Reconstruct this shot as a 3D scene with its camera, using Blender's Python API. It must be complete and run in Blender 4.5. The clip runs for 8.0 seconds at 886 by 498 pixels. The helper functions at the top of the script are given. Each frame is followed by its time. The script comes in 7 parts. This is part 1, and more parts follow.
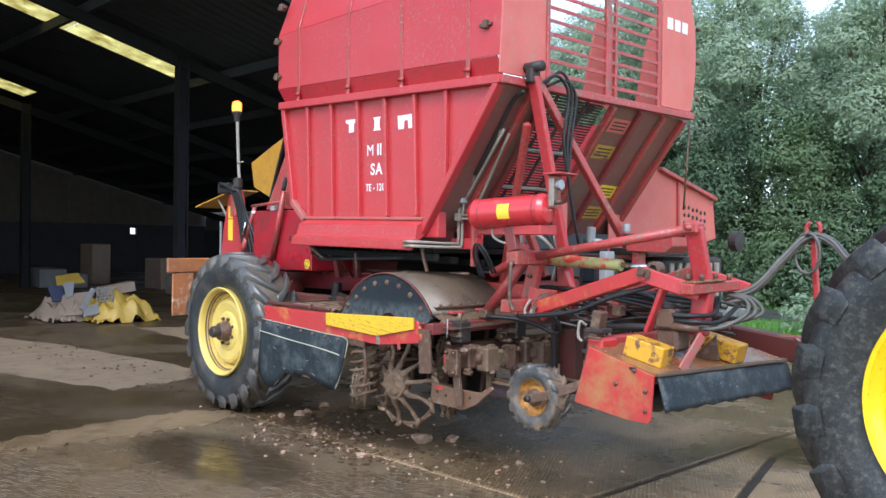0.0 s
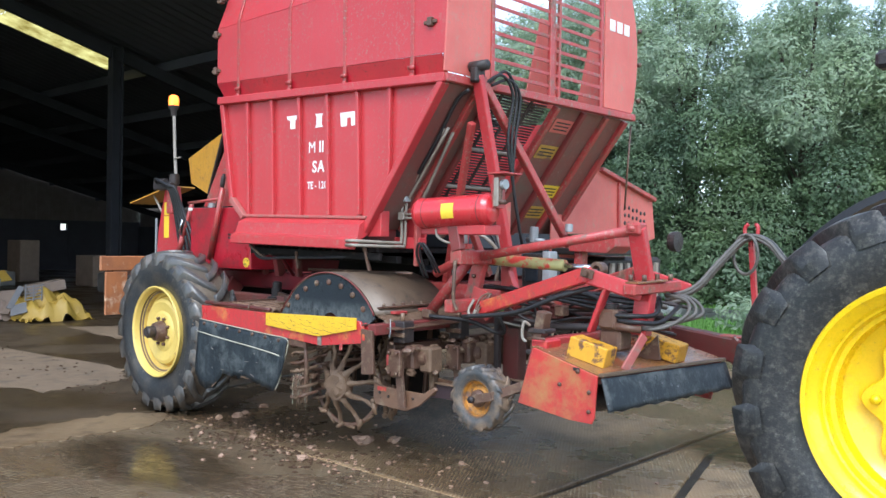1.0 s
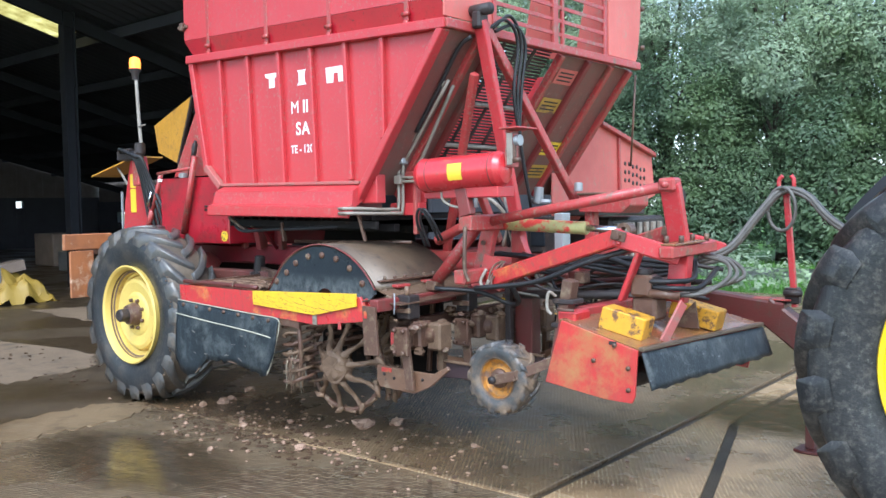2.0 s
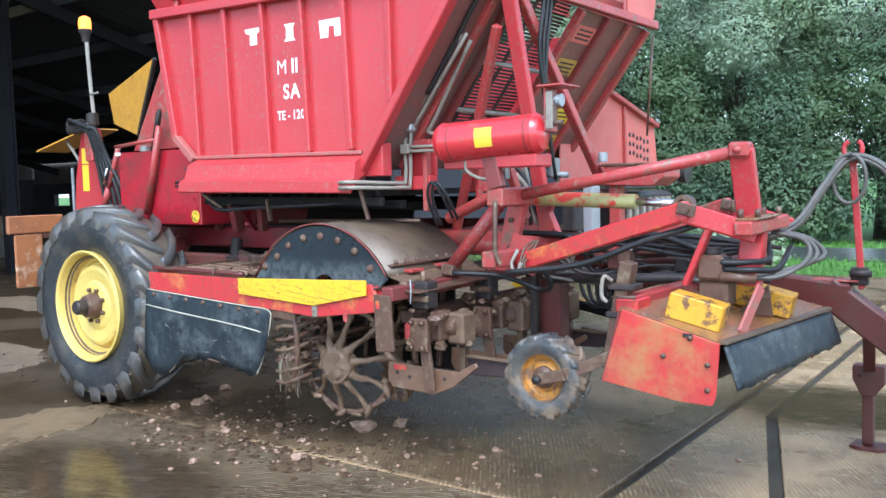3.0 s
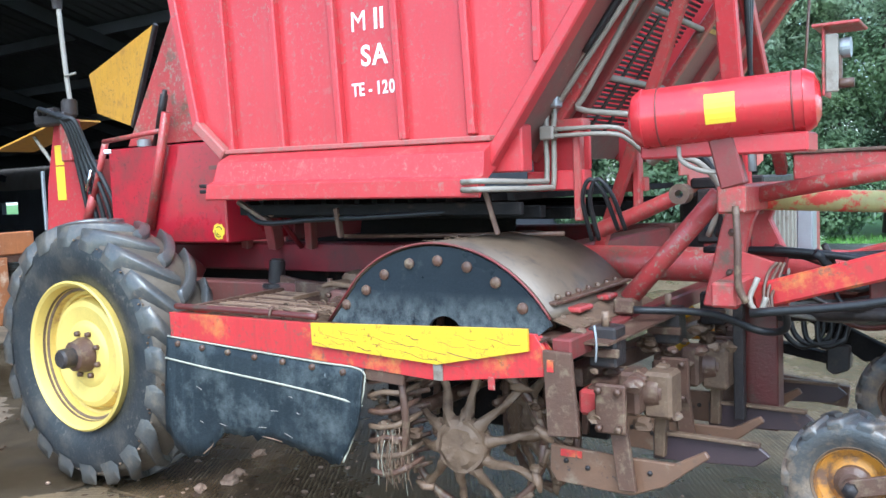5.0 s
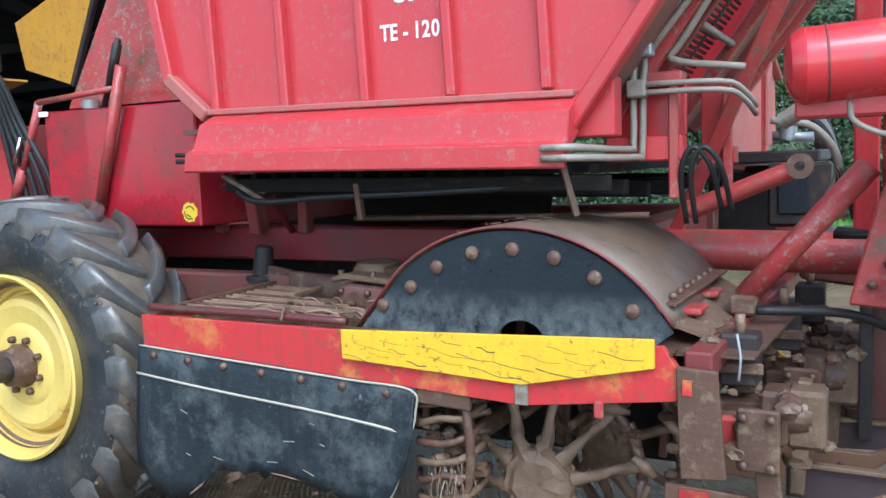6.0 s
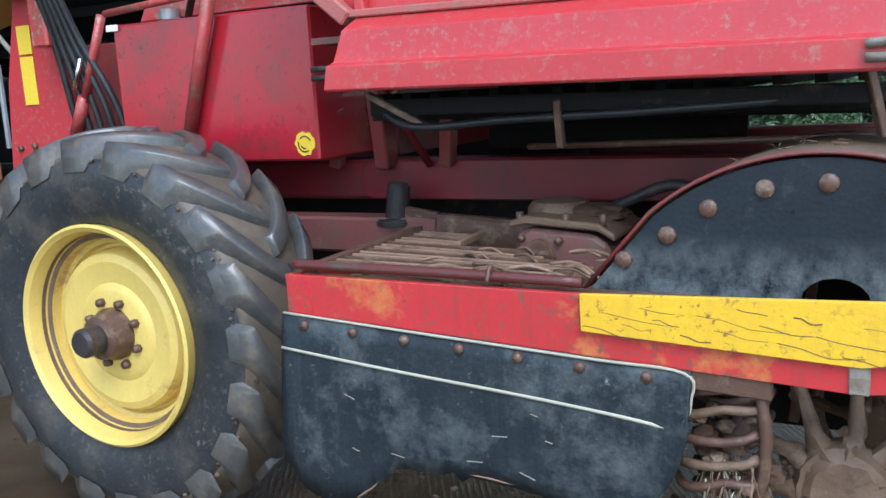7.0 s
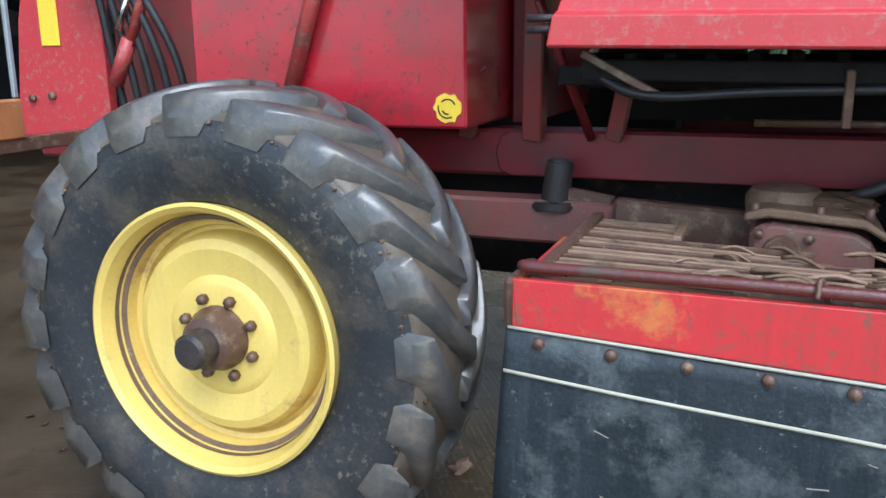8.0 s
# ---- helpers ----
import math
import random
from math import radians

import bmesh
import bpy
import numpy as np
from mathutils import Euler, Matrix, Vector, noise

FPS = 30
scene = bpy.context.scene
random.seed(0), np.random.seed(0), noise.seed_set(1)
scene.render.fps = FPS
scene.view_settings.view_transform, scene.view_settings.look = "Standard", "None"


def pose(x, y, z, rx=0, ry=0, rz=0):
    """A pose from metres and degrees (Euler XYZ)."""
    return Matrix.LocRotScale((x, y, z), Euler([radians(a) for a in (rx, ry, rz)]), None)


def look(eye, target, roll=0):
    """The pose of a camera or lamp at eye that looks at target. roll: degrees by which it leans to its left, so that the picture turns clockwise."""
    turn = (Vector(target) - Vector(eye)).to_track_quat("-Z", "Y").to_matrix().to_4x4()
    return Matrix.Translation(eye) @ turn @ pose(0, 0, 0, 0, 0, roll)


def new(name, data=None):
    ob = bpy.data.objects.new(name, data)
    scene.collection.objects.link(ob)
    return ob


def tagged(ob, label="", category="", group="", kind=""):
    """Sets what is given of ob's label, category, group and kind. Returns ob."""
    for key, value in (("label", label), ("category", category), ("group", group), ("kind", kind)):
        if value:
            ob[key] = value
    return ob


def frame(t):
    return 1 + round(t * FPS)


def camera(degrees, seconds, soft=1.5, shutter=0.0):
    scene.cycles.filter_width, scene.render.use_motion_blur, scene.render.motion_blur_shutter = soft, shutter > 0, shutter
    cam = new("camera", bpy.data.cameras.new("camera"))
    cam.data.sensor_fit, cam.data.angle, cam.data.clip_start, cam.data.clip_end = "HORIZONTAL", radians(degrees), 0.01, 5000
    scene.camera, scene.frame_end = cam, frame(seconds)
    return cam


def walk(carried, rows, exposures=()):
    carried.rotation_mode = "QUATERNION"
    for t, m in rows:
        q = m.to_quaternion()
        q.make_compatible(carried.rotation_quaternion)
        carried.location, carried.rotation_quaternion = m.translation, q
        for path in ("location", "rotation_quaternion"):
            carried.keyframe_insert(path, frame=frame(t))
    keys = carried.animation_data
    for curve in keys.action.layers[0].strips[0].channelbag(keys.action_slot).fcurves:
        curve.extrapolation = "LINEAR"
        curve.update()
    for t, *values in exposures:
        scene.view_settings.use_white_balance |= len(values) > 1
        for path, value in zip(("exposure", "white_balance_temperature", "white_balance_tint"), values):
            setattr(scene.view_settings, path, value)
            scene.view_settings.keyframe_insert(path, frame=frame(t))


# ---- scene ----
cam = camera(54.4, 8.0)
PATH = [
    (0, (6.806, -3.906, 1.513), (5.365, -2.519, 1.496), 0.7),
    (0.5, (6.789, -3.907, 1.509), (5.383, -2.485, 1.491), 1.1),
    (1, (6.752, -3.884, 1.523), (5.411, -2.4, 1.503), 1.0),
    (1.2, (6.677, -3.862, 1.488), (5.342, -2.373, 1.448), 0.6),
    (2.3, (6.02, -3.621, 1.53), (4.822, -2.025, 1.397), -1.9),
    (2.5, (5.872, -3.606, 1.5), (4.756, -1.954, 1.34), -1.4),
    (2.8, (5.655, -3.491, 1.487), (4.536, -1.839, 1.350), -1.3),
    (3, (5.497, -3.399, 1.484), (4.323, -1.787, 1.336), -1.3),
    (3.3, (5.227, -3.319, 1.474), (4.132, -1.654, 1.304), -1.4),
    (3.5, (5.057, -3.274, 1.47), (3.978, -1.603, 1.267), -1.6),
    (3.8, (4.853, -3.170, 1.483), (3.792, -1.495, 1.228), -2.0),
    (4, (4.725, -3.088, 1.496), (3.678, -1.395, 1.301), -2.1),
    (4.3, (4.513, -2.963, 1.505), (3.376, -1.326, 1.35), -2.0),
    (4.5, (4.374, -2.875, 1.51), (3.268, -1.216, 1.351), -2.0),
    (4.7, (4.215, -2.798, 1.509), (3.112, -1.135, 1.371), -2.4),
    (5.8, (3.378, -2.388, 1.494), (2.388, -0.664, 1.273), -1.5),
    (6, (3.203, -2.316, 1.48), (2.282, -0.552, 1.28), -2.0),
    (6.2, (3.041, -2.242, 1.466), (2.199, -0.447, 1.203), -2.2),
    (6.5, (2.807, -2.135, 1.456), (1.954, -0.351, 1.16), -2.3),
    (6.8, (2.546, -2.049, 1.454), (1.639, -0.300, 1.112), -2.8),
    (7, (2.358, -2.018, 1.454), (1.44, -0.278, 1.098), -3.1),
    (7.5, (1.875, -2.004, 1.469), (1.12, -0.208, 1.015), -2.8),
    (7.8, (1.590, -1.955, 1.476), (0.869, -0.138, 1.053), -1.5),
    (8, (1.402, -1.907, 1.479), (0.702, -0.09, 1.022), -0.7),
]
walk(cam, [(t, look(eye, aim, roll)) for t, eye, aim, roll in PATH],
     exposures=[(0.0, 1.4, 5750, 7), (1.2, 1.43, 5750, 7), (2.3, 1.7, 5500, 5), (3.5, 1.72, 5350, 4), (4.5, 1.92, 5200, 1), (6.0, 1.46, 5450, 5), (7.0, 1.27, 5450, 6), (8.0, 1.37, 5550, 6)])

# ---- world and sun: a rainy, overcast sky ----
SUN_UP, SUN_TURN = 50, 145
world = bpy.data.worlds.new("overcast")
scene.world = world
world.use_nodes = True
wn, wl = world.node_tree.nodes, world.node_tree.links
sky = wn.new("ShaderNodeTexSky")
sky.sky_type, sky.sun_disc = "NISHITA", False
sky.sun_elevation, sky.sun_rotation = radians(SUN_UP), radians(SUN_TURN)
grey = wn.new("ShaderNodeHueSaturation")
grey.inputs["Saturation"].default_value = 0.58
wl.new(sky.outputs["Color"], grey.inputs["Color"])
wl.new(grey.outputs["Color"], wn["Background"].inputs["Color"])
wn["Background"].inputs["Strength"].default_value = 0.15
sun = new("sun", bpy.data.lights.new("sun", "SUN"))
sun.data.energy, sun.data.angle, sun.data.color = 1.0, radians(30), (1.0, 0.98, 0.95)
a, b = radians(SUN_UP), radians(SUN_TURN)
sun.matrix_world = look((0, 0, 30), Vector((0, 0, 30)) - 10 * Vector((math.sin(b) * math.cos(a), math.cos(b) * math.cos(a), math.sin(a))))


# ---- materials ----
def ramp(n, l, fac, lo, hi):
    r = n.new("ShaderNodeMapRange")
    r.inputs["From Min"].default_value, r.inputs["From Max"].default_value = lo, hi
    l.new(fac, r.inputs["Value"])
    return r.outputs["Result"]


def noise_node(n, l, co, scale, detail=6.0, rough=0.6, stretch=None, turn=0):
    if turn:
        t = n.new("ShaderNodeMapping")
        t.inputs["Rotation"].default_value = (0, 0, radians(-turn))
        l.new(co, t.inputs["Vector"])
        co = t.outputs["Vector"]
    if stretch:
        m = n.new("ShaderNodeMapping")
        m.inputs["Scale"].default_value = stretch
        l.new(co, m.inputs["Vector"])
        co = m.outputs["Vector"]
    t = n.new("ShaderNodeTexNoise")
    t.inputs["Scale"].default_value, t.inputs["Detail"].default_value, t.inputs["Roughness"].default_value = scale, detail, rough
    l.new(co, t.inputs["Vector"])
    return t.outputs["Fac"]


def mixc(n, l, fac, a, b):
    m = n.new("ShaderNodeMix")
    m.data_type = "RGBA"
    for v, s in ((fac, 0), (a, 6), (b, 7)):
        if isinstance(v, (int, float)):
            m.inputs[s].default_value = v
        elif isinstance(v, tuple):
            m.inputs[s].default_value = (*v, 1)
        else:
            l.new(v, m.inputs[s])
    return m.outputs[2]


def surface(name, base, second, rough=0.5, metal=0.0, scale=4.0, wear=None, wear_at=(0.62, 0.7), wear_scale=7.0,
            streaks=0.0, streak_colour=(0.2, 0.12, 0.08), bump=0.15, grain=90.0, spread=0.12, coat=0.0, specks=None, speck_at=(0.56, 0.64), splash=None, spec=0.5):
    """Painted or bare stuff: two tones, chips or dirt of a third colour, run-off streaks, fine relief."""
    mat = bpy.data.materials.new(name)
    mat.use_nodes = True
    n, l = mat.node_tree.nodes, mat.node_tree.links
    p = n["Principled BSDF"]
    co = n.new("ShaderNodeNewGeometry").outputs["Position"]
    big = noise_node(n, l, co, scale)
    fine = noise_node(n, l, co, grain, 4.0)
    colour = mixc(n, l, ramp(n, l, big, 0.35, 0.68), base, second)
    colour = mixc(n, l, ramp(n, l, fine, 0.3, 0.8), colour, tuple(c * 0.84 for c in base))
    roughness = ramp(n, l, fine, 0.2, 0.8)
    if streaks:
        s = noise_node(n, l, co, 9.0, 5.0, 0.7, (3.0, 3.0, 0.22))
        m = n.new("ShaderNodeMath")
        m.operation = "MULTIPLY"
        m.inputs[1].default_value = streaks
        l.new(ramp(n, l, s, 0.5, 0.72), m.inputs[0])
        colour = mixc(n, l, m.outputs[0], colour, streak_colour)
    if wear:
        w = noise_node(n, l, co, wear_scale, 10.0, 0.72)
        mask = ramp(n, l, w, *wear_at)
        colour = mixc(n, l, mask, colour, wear)
    if splash:
        lo, hi, dirt = splash
        z = n.new("ShaderNodeSeparateXYZ")
        l.new(co, z.inputs[0])
        k = n.new("ShaderNodeMath")
        k.operation = "MULTIPLY"
        l.new(ramp(n, l, z.outputs[2], hi, lo), k.inputs[0])
        l.new(ramp(n, l, noise_node(n, l, co, 16.0, 9.0, 0.78, (1.2, 1.2, 0.9)), 0.36, 0.66), k.inputs[1])
        colour = mixc(n, l, k.outputs[0], colour, dirt)
    if specks:
        k = n.new("ShaderNodeMath")
        k.operation = "MULTIPLY"
        l.new(ramp(n, l, noise_node(n, l, co, 38.0, 6.0, 0.75), *speck_at), k.inputs[0])
        l.new(ramp(n, l, noise_node(n, l, co, 2.3, 4.0), 0.36, 0.62), k.inputs[1])
        colour = mixc(n, l, k.outputs[0], colour, specks)
    l.new(colour, p.inputs["Base Color"])
    r = n.new("ShaderNodeMapRange")
    r.inputs["To Min"].default_value, r.inputs["To Max"].default_value = max(rough - spread, 0.04), min(rough + spread, 1)
    l.new(big, r.inputs["Value"])
    l.new(r.outputs["Result"], p.inputs["Roughness"])
    p.inputs["Metallic"].default_value = metal
    p.inputs["Specular IOR Level"].default_value = spec
    p.inputs["Coat Weight"].default_value = coat
    b = n.new("ShaderNodeBump")
    b.inputs["Strength"].default_value, b.inputs["Distance"].default_value = bump, 0.01
    l.new(fine, b.inputs["Height"])
    l.new(b.outputs["Normal"], p.inputs["Normal"])
    return mat


RED = surface("red_paint", (0.53, 0.043, 0.05), (0.45, 0.038, 0.045), 0.36, scale=2.2, wear=(0.4, 0.12, 0.1), wear_at=(0.6, 0.74), wear_scale=9, streaks=0.4, streak_colour=(0.38, 0.075, 0.07), bump=0.05, specks=(0.33, 0.14, 0.11), speck_at=(0.54, 0.64), coat=0.08, spec=0.4)
RED_SKIRT = surface("scratched_dirty_red_paint", (0.54, 0.04, 0.047), (0.45, 0.035, 0.04), 0.36, scale=2.2, wear=(0.42, 0.12, 0.1), wear_at=(0.56, 0.7), wear_scale=12, streaks=0.3, streak_colour=(0.36, 0.08, 0.07), bump=0.06, specks=(0.38, 0.15, 0.12), speck_at=(0.54, 0.64), coat=0.1)
RED_WORN = surface("worn_red_paint", (0.46, 0.045, 0.045), (0.33, 0.05, 0.045), 0.45, scale=6, wear=(0.17, 0.09, 0.06), wear_at=(0.53, 0.64), streaks=0.35, bump=0.2, specks=(0.3, 0.2, 0.15), speck_at=(0.54, 0.6), coat=0.2)
RED_BRIGHT = surface("bright_red_paint", (0.58, 0.035, 0.04), (0.46, 0.035, 0.035), 0.3, scale=5, wear=(0.58, 0.25, 0.06), wear_at=(0.52, 0.66), wear_scale=3.2, streaks=0.35, streak_colour=(0.2, 0.05, 0.035), bump=0.04, specks=(0.16, 0.09, 0.06), speck_at=(0.55, 0.6), coat=0.25)
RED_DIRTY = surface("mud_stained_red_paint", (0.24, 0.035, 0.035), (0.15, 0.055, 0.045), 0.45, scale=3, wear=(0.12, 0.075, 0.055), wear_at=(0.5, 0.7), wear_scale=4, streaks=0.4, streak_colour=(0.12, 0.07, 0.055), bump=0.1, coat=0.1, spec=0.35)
RED_DUSTY = surface("dust_caked_red_paint", (0.45, 0.1, 0.09), (0.36, 0.15, 0.12), 0.6, scale=5, wear=(0.26, 0.17, 0.13), wear_at=(0.5, 0.66), wear_scale=14, bump=0.2, specks=(0.2, 0.12, 0.09), speck_at=(0.55, 0.63))
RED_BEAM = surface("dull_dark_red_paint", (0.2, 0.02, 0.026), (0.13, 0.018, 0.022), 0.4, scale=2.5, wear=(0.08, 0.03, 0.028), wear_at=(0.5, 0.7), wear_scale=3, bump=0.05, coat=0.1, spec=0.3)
PINK = surface("faded_red_paint", (0.64, 0.15, 0.12), (0.54, 0.11, 0.09), 0.5, scale=4, wear=(0.4, 0.22, 0.16), wear_at=(0.56, 0.7), streaks=0.45, streak_colour=(0.42, 0.18, 0.13), bump=0.08, specks=(0.34, 0.2, 0.15), speck_at=(0.57, 0.65))
MAROON = surface("brown_red_painted_steel", (0.12, 0.025, 0.022), (0.09, 0.04, 0.03), 0.35, scale=6, wear=(0.08, 0.05, 0.035), wear_at=(0.55, 0.65), bump=0.2)
YELLOW = surface("yellow_paint", (0.85, 0.52, 0.02), (0.78, 0.44, 0.02), 0.4, scale=5, wear=(0.2, 0.09, 0.03), wear_at=(0.62, 0.67), wear_scale=9, streaks=0.3, streak_colour=(0.45, 0.24, 0.04), bump=0.15, specks=(0.25, 0.12, 0.04), speck_at=(0.57, 0.62), coat=0.2)
OCHRE = surface("ochre_painted_sheet", (0.62, 0.3, 0.03), (0.55, 0.27, 0.04), 0.5, scale=4, wear=(0.3, 0.14, 0.04), wear_at=(0.56, 0.72), streaks=0.3, bump=0.12, specks=(0.2, 0.1, 0.05))
RED_DEEP = surface("deep_red_paint", (0.45, 0.015, 0.03), (0.35, 0.012, 0.025), 0.3, scale=4, wear=(0.18, 0.04, 0.035), wear_at=(0.54, 0.7), wear_scale=3, streaks=0.25, streak_colour=(0.2, 0.04, 0.035), bump=0.06, specks=(0.07, 0.02, 0.02), speck_at=(0.58, 0.63), coat=0.3)
# Near black for oily steel and for shade painted under the machine.
BLACK_STEEL_SHADE = surface("black_steel_and_shade", (0.012, 0.011, 0.011), (0.022, 0.018, 0.016), 0.8, scale=10, wear=(0.06, 0.04, 0.03), wear_at=(0.58, 0.7), bump=0.3, spec=0.15)
RIM_YELLOW = surface("rim_yellow_paint", (0.76, 0.56, 0.14), (0.68, 0.47, 0.11), 0.42, scale=6, wear=(0.36, 0.2, 0.09), wear_at=(0.57, 0.7), wear_scale=5, streaks=0.2, streak_colour=(0.4, 0.27, 0.12), bump=0.04, coat=0.2)
TRACTOR_YELLOW = surface("glossy_yellow_paint", (0.9, 0.6, 0.0), (0.86, 0.56, 0.0), 0.28, scale=4, wear=(0.5, 0.3, 0.06), wear_at=(0.6, 0.8), bump=0.04, coat=0.3, specks=(0.45, 0.3, 0.08), speck_at=(0.6, 0.68))
WEIGHT_YELLOW = surface("rust_chipped_yellow_paint", (0.74, 0.38, 0.02), (0.58, 0.27, 0.02), 0.45, scale=8, wear=(0.15, 0.07, 0.035), wear_at=(0.54, 0.6), wear_scale=10, streaks=0.3, streak_colour=(0.4, 0.18, 0.04), bump=0.2, coat=0.2)
TOPPER_RED = surface("rust_blotched_red_paint", (0.6, 0.035, 0.035), (0.28, 0.06, 0.045), 0.38, scale=2.6, wear=(0.4, 0.17, 0.065), wear_at=(0.55, 0.68), wear_scale=2.0, streaks=0.35, streak_colour=(0.2, 0.07, 0.045), bump=0.04, coat=0.2)
RUST_WET = surface("wet_rust_brown_sheet", (0.26, 0.12, 0.05), (0.17, 0.08, 0.04), 0.25, scale=5, wear=(0.4, 0.07, 0.04), wear_at=(0.56, 0.66), wear_scale=4, bump=0.2, coat=0.3)
SOIL = surface("brown_soil", (0.1, 0.058, 0.034), (0.06, 0.037, 0.023), 0.7, scale=20, bump=0.5, spec=0.2)
STICKER = surface("yellow_sticker", (0.9, 0.62, 0.04), (0.85, 0.58, 0.05), 0.4, bump=0.03)
STICKER_OLD = surface("weathered_yellow_sticker", (0.55, 0.33, 0.05), (0.4, 0.24, 0.06), 0.5, scale=12, wear=(0.18, 0.1, 0.07), wear_at=(0.52, 0.62), bump=0.05)
WHITE = surface("white_lettering", (0.85, 0.84, 0.82), (0.78, 0.76, 0.74), 0.5, wear=(0.6, 0.1, 0.1), wear_at=(0.68, 0.75), wear_scale=30, bump=0.03)
RUST_ORANGE = surface("rusting_orange_sheet", (0.46, 0.17, 0.06), (0.22, 0.095, 0.05), 0.5, scale=6, wear=(0.6, 0.42, 0.28), wear_at=(0.54, 0.66), streaks=0.4, streak_colour=(0.25, 0.1, 0.05), bump=0.25)
RUST = surface("muddy_rusted_steel", (0.13, 0.068, 0.045), (0.08, 0.046, 0.034), 0.38, scale=7, wear=(0.22, 0.16, 0.1), wear_at=(0.52, 0.68), wear_scale=16, streaks=0.3, streak_colour=(0.06, 0.04, 0.03), bump=0.22, grain=70, specks=(0.3, 0.22, 0.15), speck_at=(0.6, 0.7), spec=0.4)
RUST_PALE = surface("pale_rusty_grating_steel", (0.3, 0.19, 0.12), (0.2, 0.12, 0.075), 0.5, scale=9, wear=(0.1, 0.06, 0.04), wear_at=(0.54, 0.66), bump=0.3)
MUD = surface("dried_mud_on_steel", (0.19, 0.122, 0.076), (0.11, 0.07, 0.046), 0.5, scale=10, wear=(0.09, 0.055, 0.04), wear_at=(0.54, 0.68), wear_scale=14, bump=0.4, grain=60, specks=(0.34, 0.26, 0.17), speck_at=(0.58, 0.68), spec=0.3)
SHARE = surface("worn_brown_share_steel", (0.2, 0.105, 0.06), (0.13, 0.075, 0.05), 0.4, scale=6, wear=(0.26, 0.2, 0.14), wear_at=(0.56, 0.7), wear_scale=8, bump=0.15, specks=(0.07, 0.05, 0.04), speck_at=(0.58, 0.66))
SHARE_DARK = surface("purple_brown_worn_steel", (0.07, 0.045, 0.048), (0.05, 0.035, 0.04), 0.35, scale=6, wear=(0.15, 0.09, 0.06), wear_at=(0.56, 0.7), bump=0.12)
HOPPER_MUD = surface("earth_stained_red_sheet", (0.22, 0.07, 0.058), (0.17, 0.1, 0.08), 0.5, scale=2.5, wear=(0.15, 0.11, 0.085), wear_at=(0.48, 0.66), wear_scale=3, streaks=0.6, streak_colour=(0.12, 0.085, 0.07), bump=0.1, specks=(0.3, 0.2, 0.16), speck_at=(0.58, 0.66))
TANK_RED = surface("glossy_tank_red_paint", (0.6, 0.032, 0.04), (0.52, 0.028, 0.035), 0.28, scale=3, wear=(0.5, 0.1, 0.06), wear_at=(0.6, 0.75), streaks=0.35, streak_colour=(0.36, 0.05, 0.045), bump=0.04, specks=(0.28, 0.08, 0.06), speck_at=(0.6, 0.68), coat=0.4)
STEEL_DARK = surface("dark_oily_steel", (0.035, 0.03, 0.03), (0.06, 0.045, 0.04), 0.42, scale=10, wear=(0.11, 0.075, 0.055), wear_at=(0.56, 0.7), bump=0.3, spec=0.3)
RIM_RUSTY = surface("rusting_orange_rim_paint", (0.62, 0.28, 0.03), (0.42, 0.17, 0.035), 0.5, scale=9, wear=(0.17, 0.095, 0.06), wear_at=(0.46, 0.58), wear_scale=14, bump=0.2)
STEEL_WET = surface("wet_brown_steel_sheet", (0.15, 0.105, 0.068), (0.09, 0.06, 0.04), 0.4, metal=0.1, scale=4, wear=(0.05, 0.038, 0.03), wear_at=(0.52, 0.68), spread=0.1, bump=0.12)
PIPE_GREY = surface("mud_grey_steel_pipe", (0.32, 0.28, 0.23), (0.24, 0.2, 0.16), 0.45, scale=12, wear=(0.14, 0.09, 0.06), wear_at=(0.55, 0.68), bump=0.2)
CHROME = surface("bright_steel_rod", (0.7, 0.7, 0.7), (0.6, 0.6, 0.6), 0.2, metal=1.0, bump=0.02)
GALV = surface("pale_grey_metal", (0.4, 0.41, 0.42), (0.3, 0.3, 0.3), 0.4, metal=0.4, scale=8, bump=0.1)
CYL_OLD = surface("peeling_green_yellow_cylinder", (0.42, 0.4, 0.16), (0.34, 0.3, 0.12), 0.45, scale=9, wear=(0.5, 0.04, 0.03), wear_at=(0.5, 0.56), wear_scale=8, streaks=0.3, bump=0.15)
HOSE = surface("black_rubber_hose", (0.02, 0.02, 0.022), (0.035, 0.032, 0.03), 0.38, scale=14, bump=0.1, spec=0.35)
HOSE_GREY = surface("grey_braided_hose", (0.13, 0.118, 0.1), (0.08, 0.07, 0.06), 0.4, scale=14, wear=(0.1, 0.08, 0.06), wear_at=(0.58, 0.68), bump=0.25, grain=220)
FLAP = surface("scuffed_black_rubber_sheet", (0.016, 0.021, 0.025), (0.032, 0.04, 0.046), 0.42, scale=4, wear=(0.16, 0.175, 0.17), wear_at=(0.49, 0.76), wear_scale=3.5, streaks=0.3, streak_colour=(0.07, 0.085, 0.095), bump=0.2, specks=(0.24, 0.25, 0.25), speck_at=(0.6, 0.72), coat=0.0, spec=0.25)
PLASTIC = surface("black_plastic_plate", (0.014, 0.018, 0.025), (0.022, 0.028, 0.036), 0.3, scale=5, wear=(0.08, 0.09, 0.09), wear_at=(0.6, 0.8), wear_scale=9, bump=0.1, splash=(0.95, 1.11, (0.22, 0.24, 0.23)), spec=0.3)
FRAY = surface("frayed_pale_cord", (0.5, 0.47, 0.36), (0.35, 0.32, 0.24), 0.8, bump=0.2)
